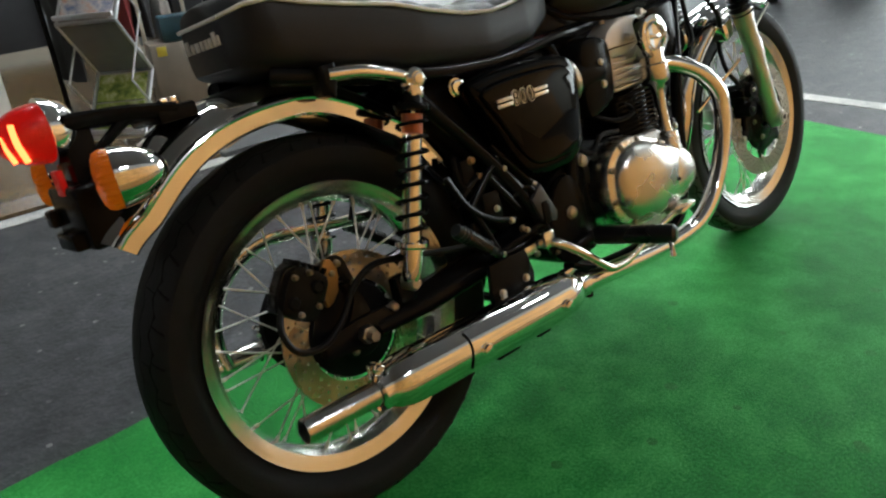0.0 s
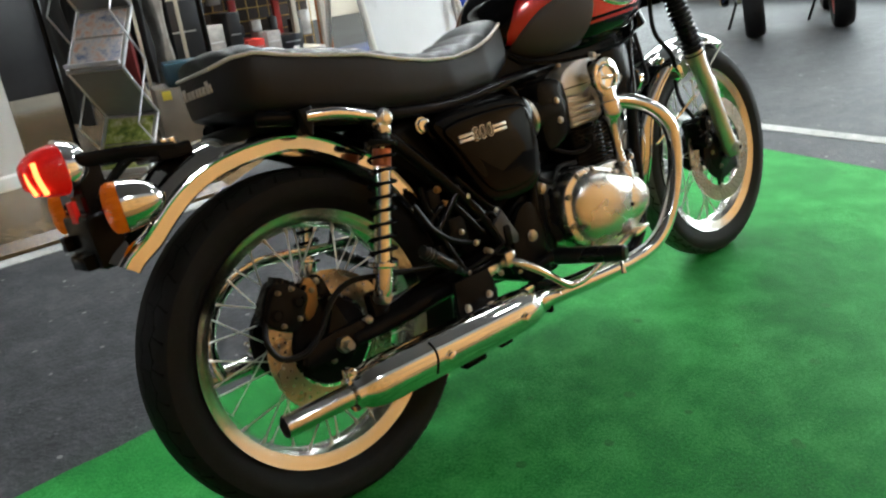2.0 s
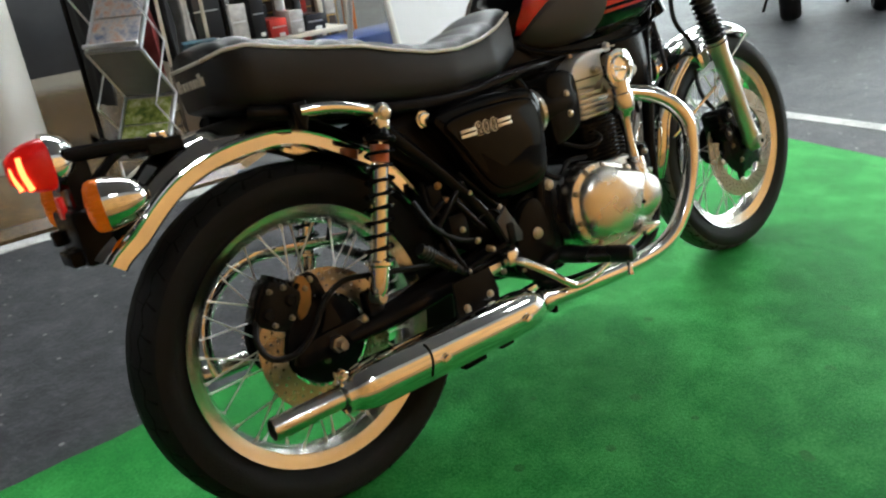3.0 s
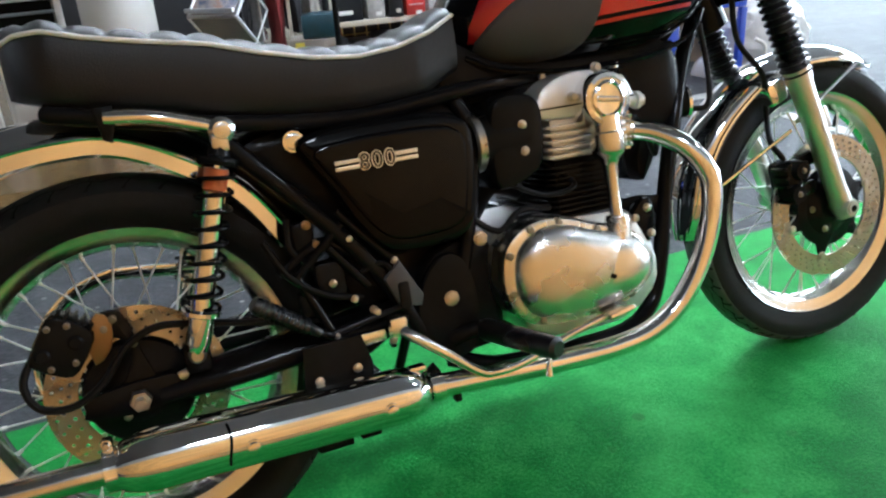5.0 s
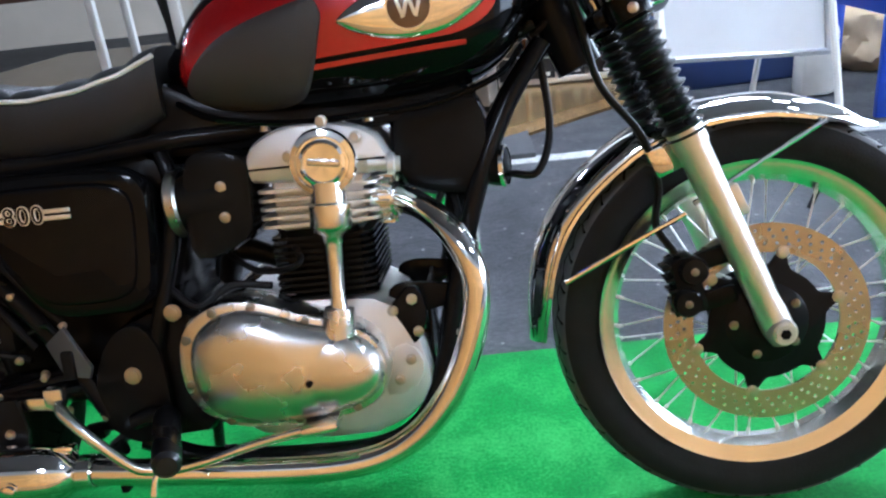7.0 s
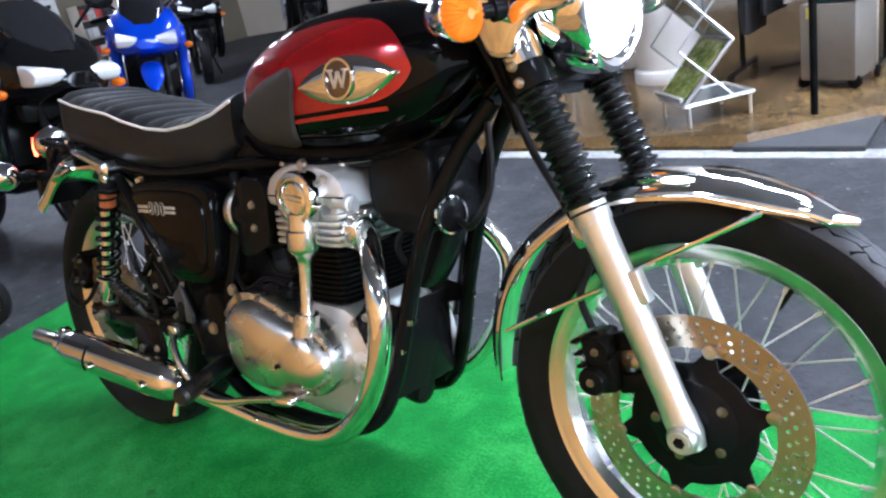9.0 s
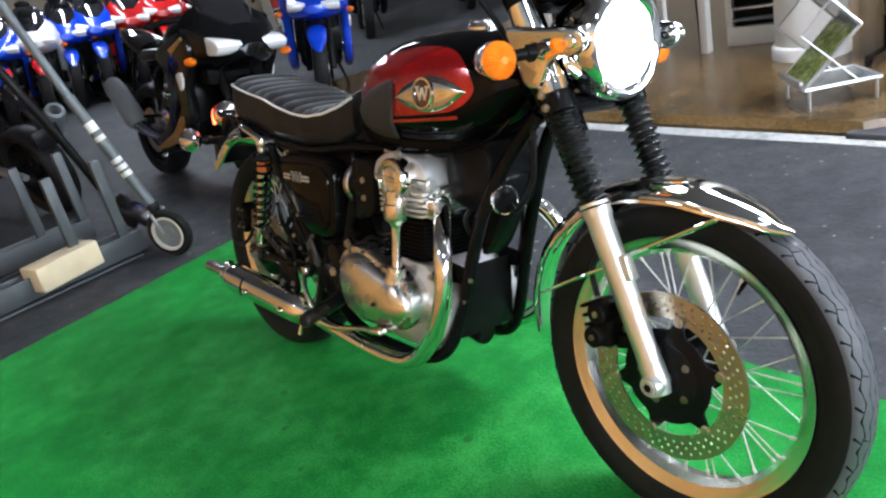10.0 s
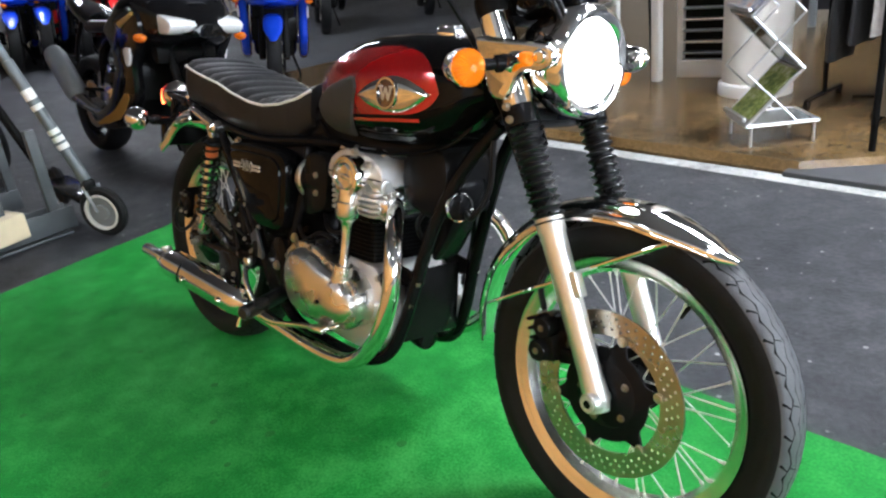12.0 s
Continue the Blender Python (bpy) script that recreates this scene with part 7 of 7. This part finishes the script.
    part("nose_duct", box(B(), (1.14, 0, 0.66), (0.16, 0.34, 0.16), 0.04), SATIN, root)
    part("frame_beam", tube(B(), [(0.45, -0.14, 0.45), (0.60, -0.16, 0.68), (1.08, -0.08, 0.82), (1.08, 0.08, 0.82), (0.60, 0.16, 0.68), (0.45, 0.14, 0.45)], 0.028, 10), SATIN, root)
    # side fairings with a cut-out, nose, screen
    for s in (-1, 1):
        bm = B()
        out = [(1.20, 0.86), (1.24, 0.74), (1.12, 0.58), (1.10, 0.42), (0.92, 0.27), (0.62, 0.22), (0.55, 0.30), (0.74, 0.38), (0.86, 0.52), (0.88, 0.66), (0.80, 0.76), (0.96, 0.84)]
        plate(bm, out, s * 0.19, s * 0.262, 0.028, 3)
        part("side_fairing", bm, body, root)
        bm = B()
        plate(bm, [(0.60, 0.245), (0.90, 0.30), (1.05, 0.42), (1.00, 0.44), (0.86, 0.35), (0.64, 0.275)], s * 0.260, s * 0.266, 0.0, 2)
        part("fairing_stripe", bm, trim, root)
        bm = B()
        plate(bm, [(1.25, 0.835), (1.40, 0.812), (1.455, 0.775), (1.41, 0.735), (1.28, 0.752)], s * 0.050, s * 0.195, 0.012, 2)
        part("headlamp", bm, lamp_mat or LAMPC, root, "clear headlamp")
        bm = plate(B(), [(1.06, 0.66), (1.14, 0.67), (1.12, 0.60), (1.08, 0.58)], s * 0.255, s * 0.270, 0.004, 2)
        part("position_lamp", bm, LAMPC, root)
        bm = plate(B(), [(1.02, 0.79), (1.20, 0.84), (1.21, 0.825), (1.05, 0.765)], s * 0.256, s * 0.267, 0.002)
        part("fairing_trim", bm, trim, root)
        bm = B()
        tube(bm, [(1.22, s * 0.16, 0.98), (1.20, s * 0.24, 1.05), (1.17, s * 0.30, 1.09)], 0.008, 8)
        bmesh.ops.create_uvsphere(bm, u_segments=12, v_segments=8, radius=1.0, matrix=pose(1.17, s * 0.33, 1.10) @ Matrix.Diagonal((0.03, 0.075, 0.042, 1)))
        part("mirror", bm, SATIN, root)
        part("handgrip", tube(B(), [(1.10, s * 0.08, 0.94), (1.06, s * 0.22, 0.93), (1.00, s * 0.34, 0.91)], 0.016, 10), SATIN, root)
        bm = B()
        bmesh.ops.create_uvsphere(bm, u_segments=12, v_segments=8, radius=1.0, matrix=pose(1.28, s * 0.27, 0.72) @ Matrix.Diagonal((0.04, 0.03, 0.022, 1)))
        part("turn_signal", bm, AMBERDK, root)
    bm = B()
    rings = []
    for x, w, z0, z1 in ((1.14, 0.245, 0.64, 1.00), (1.24, 0.240, 0.65, 0.96), (1.32, 0.205, 0.67, 0.90), (1.40, 0.14, 0.69, 0.84), (1.46, 0.065, 0.715, 0.78)):
        rings.append([Vector((x, w * math.copysign(abs(math.cos(a)) ** 0.7, math.cos(a)), (z0 + z1) / 2 + (z1 - z0) / 2 * math.copysign(abs(math.sin(a)) ** 0.8, math.sin(a)))) for a in (2 * math.pi * j / 24 for j in range(24))])
    loops(bm, rings)
    part("nose_fairing", bm, body, root)
    bm = B()
    rings = []
    for x, w, z in ((1.36, 0.10, 0.88), (1.27, 0.145, 0.97), (1.17, 0.15, 1.06), (1.09, 0.12, 1.12)):
        up_ = [Vector((x - 0.05 * (1 - math.cos(a)), w * math.sin(a), z - 0.03 * (1 - math.cos(a)))) for a in (radians(-80 + 16 * j) for j in range(11))]
        rings.append(up_ + [v - Vector((0.008, 0, 0.004)) for v in up_[::-1]])
    loops(bm, rings)
    part("windscreen", bm, SCREEN, root, "dark tinted windscreen")
    bm = B()
    rings = []
    for x, w, z0, z1 in ((0.52, 0.09, 0.72, 0.80), (0.60, 0.14, 0.70, 0.90), (0.75, 0.165, 0.69, 0.955), (0.90, 0.16, 0.70, 0.96), (1.00, 0.12, 0.73, 0.93), (1.05, 0.06, 0.78, 0.88)):
        rings.append([Vector((x, w * math.cos(a), (z0 + z1) / 2 + (z1 - z0) / 2 * math.sin(a))) for a in (2 * math.pi * j / 24 for j in range(24))])
    loops(bm, rings)
    part("fuel_tank", bm, second, root)
    part("rider_seat", box(B(), (0.36, 0, 0.77), (0.36, 0.26, 0.07), 0.03), LEATHER, root)
    bm = B()
    rings = []
    for x, w, z0, z1 in ((0.25, 0.13, 0.72, 0.85), (0.08, 0.12, 0.77, 0.90), (-0.12, 0.09, 0.83, 0.94), (-0.28, 0.04, 0.88, 0.95)):
        rings.append([Vector((x, w * math.cos(a), (z0 + z1) / 2 + (z1 - z0) / 2 * math.sin(a))) for a in (2 * math.pi * j / 20 for j in range(20))])
    loops(bm, rings)
    part("tail_fairing", bm, body, root)
    part("tail_lamp", box(B(), (-0.285, 0, 0.915), (0.02, 0.07, 0.045), 0.008), REDLENS, root)
    bm = B()
    tube(bm, [(0.46, -0.14, 0.27), (0.30, -0.17, 0.30), (0.12, -0.185, 0.36)], [0.022, 0.028, 0.045], 14)
    part("exhaust_pipe", bm, ALU, root)
    bm = B()
    lathe(bm, [(0.03, 0.0), (0.055, 0.02), (0.066, 0.06), (0.066, 0.38), (0.056, 0.43), (0.036, 0.435), (0.032, 0.36)], (0.14, -0.185, 0.355), (-0.80, 0.0, 0.60), 20)
    part("silencer", bm, GREYST, root, "dark grey upswept silencer")
    bm = B()
    tube(bm, [(-0.12, 0, 0.84), (-0.27, 0, 0.68), (-0.33, 0, 0.55)], 0.018, 8)
    box(bm, (-0.34, 0, 0.52), (0.015, 0.17, 0.12), 0.004)
    part("plate_bracket", bm, PLASTIC, root)
    part("side_stand", tube(B(), [(0.58, 0.12, 0.28), (0.56, 0.22, 0.02)], 0.012, 8), SATIN, root)
    return root


LEANF = Matrix.Rotation(radians(-8), 4, "X")


def parked(x, y, head, k=1.04):
    return Matrix.Translation((x, y, -0.006)) @ Matrix.Rotation(radians(head), 4, "Z") @ LEANF @ Matrix.Scale(k, 4)


sport_bike("black sport motorcycle with gold trim and an upswept silencer", parked(-3.30, 0.73, 2, 1.1), P_BLACK, P_GOLD, SATIN)
sport_bike("bright blue faired sport motorcycle", parked(-4.89, 3.11, -32, 1.12), P_BLUE, P_BLACK, SATIN)
sport_bike("blue and black sport motorcycle beside the dolly", parked(-3.34, -0.04, 195, 1.06), P_BLUE, P_WHITE, SATIN, P_BLUE)
sport_bike("black sport motorcycle parked in the back row", parked(-8.64, 6.24, -32, 1.25), P_BLACK, P_BLUE, SATIN)
sport_bike("black sport motorcycle with silver trim in the back row", parked(-8.3, 8.2, -38, 1.25), P_BLACK, P_WHITE, SATIN)
sport_bike("black motorcycle parked in the back row", parked(-6.8, 8.77, -45, 1.25), P_BLACK, P_RED, SATIN)
for k, (body, trim, sec, word) in enumerate(((P_BLUE, P_BLACK, P_BLUE, "blue"), (P_BLUE, P_WHITE, P_BLUE, "blue and white"), (P_RED, P_WHITE, P_WHITE, "red and white"), (P_RED, P_WHITE, P_RED, "red"), (P_WHITE, P_RED, P_RED, "white and red"), (P_BLUE, P_BLACK, P_BLACK, "blue and black"))):
    sport_bike(word + " sport motorcycle in a tight row of machines", parked(-11.3 + 0.05 * k, (2.15, 2.55, 3.05, 3.52, 1.68, 1.2)[k], -12, 1.34), body, trim, SATIN, sec)
sport_bike("black sport motorcycle with gold wheel rims", parked(5.85, 2.12, 28, 1.1), P_BLACK, P_GOLD, pbr("gold_rim", (0.55, 0.36, 0.06), 0.3, 0.8))
sport_bike("black sport motorcycle with red-edged wheel rims", parked(6.50, 1.66, 28, 1.1), P_BLACK, P_RED, pbr("red_rim", (0.45, 0.03, 0.02), 0.3, 0.3))

for k, (body, trim, sec, word) in enumerate(((P_WHITE, P_RED, P_WHITE, "white"), (P_RED, P_WHITE, P_WHITE, "red and white"), (P_WHITE, P_BLUE, P_BLUE, "white and blue"), (P_BLACK, P_WHITE, P_WHITE, "black and white"), (P_WHITE, P_BLACK, P_RED, "white and red"), (P_RED, P_WHITE, P_RED, "red"), (P_WHITE, P_RED, P_BLACK, "white and black"))):
    sport_bike(word + " sport motorcycle in the row along the wall", parked(-13.0 + 0.04 * k, 1.3 + 0.62 * k, -10, 1.3), body, trim, SATIN, sec)


def banner(y, z, w, h, mat_, label, bars):
    """A flat poster on the west wall with plain bars for its unreadable writing."""
    root = tagged(part("wall_poster", box(B(), (-14.585, y, z), (0.012, w, h), 0.002), mat_, smooth=False), label, "poster", "wall posters")
    for k in range(bars):
        part("poster_bar", box(B(), (-14.575, y + (0.06 if k % 2 else -0.04) * w, z + h * (0.28 - 0.2 * k)), (0.012, w * (0.62 - 0.1 * (k % 2)), h * 0.07), 0.002), P_WHITE if mat_ is not P_WHITE else P_BLACK, root, smooth=False)


banner(5.3, 1.55, 0.68, 1.15, P_RED, "red wall poster with white lettering bars", 3)
banner(4.35, 1.55, 0.74, 1.10, P_WHITE, "white wall poster with dark lettering bars", 2)
banner(7.0, 1.5, 0.74, 1.1, P_WHITE, "white wall poster with dark lettering bars", 3)


def wall_cabinet(y, colour, label):
    """A tall open cabinet by the west wall with boxed goods."""
    root = thing("wall_cabinet", label, "cabinet", "wall cabinets", pose(-14.30, y, -0.006))
    part("cabinet_back", box(B(), (-0.2, 0, 0.75), (0.02, 0.86, 1.5), 0.003), CARDBLK, root)
    for s in (-0.44, 0.44):
        part("cabinet_side", box(B(), (0, s, 0.75), (0.42, 0.02, 1.5), 0.003), colour, root)
    for z in (0.05, 0.42, 0.80, 1.18):
        part("shelf_board", box(B(), (0, 0, z), (0.40, 0.86, 0.02), 0.003), colour, root)
    r2 = random.Random(int(y * 10))
    for z in (0.06, 0.43, 0.81, 1.19):
        u = -0.36
        while u < 0.3:
            w = r2.uniform(0.1, 0.2)
            part("carton", box(B(), (0.05, u + w / 2, z + 0.11), (0.2, w - 0.02, 0.2), 0.004), r2.choice((CARDBLK, CARDRED, BLISTER, P_WHITE, CARDBLK)), root)
            u += w


for y, colour in ((2.75, CREAM), (6.15, CARDBLK), (7.95, CREAM), (9.1, CARDBLK)):
    wall_cabinet(y, colour, "tall open shop cabinet with boxed goods by the wall")
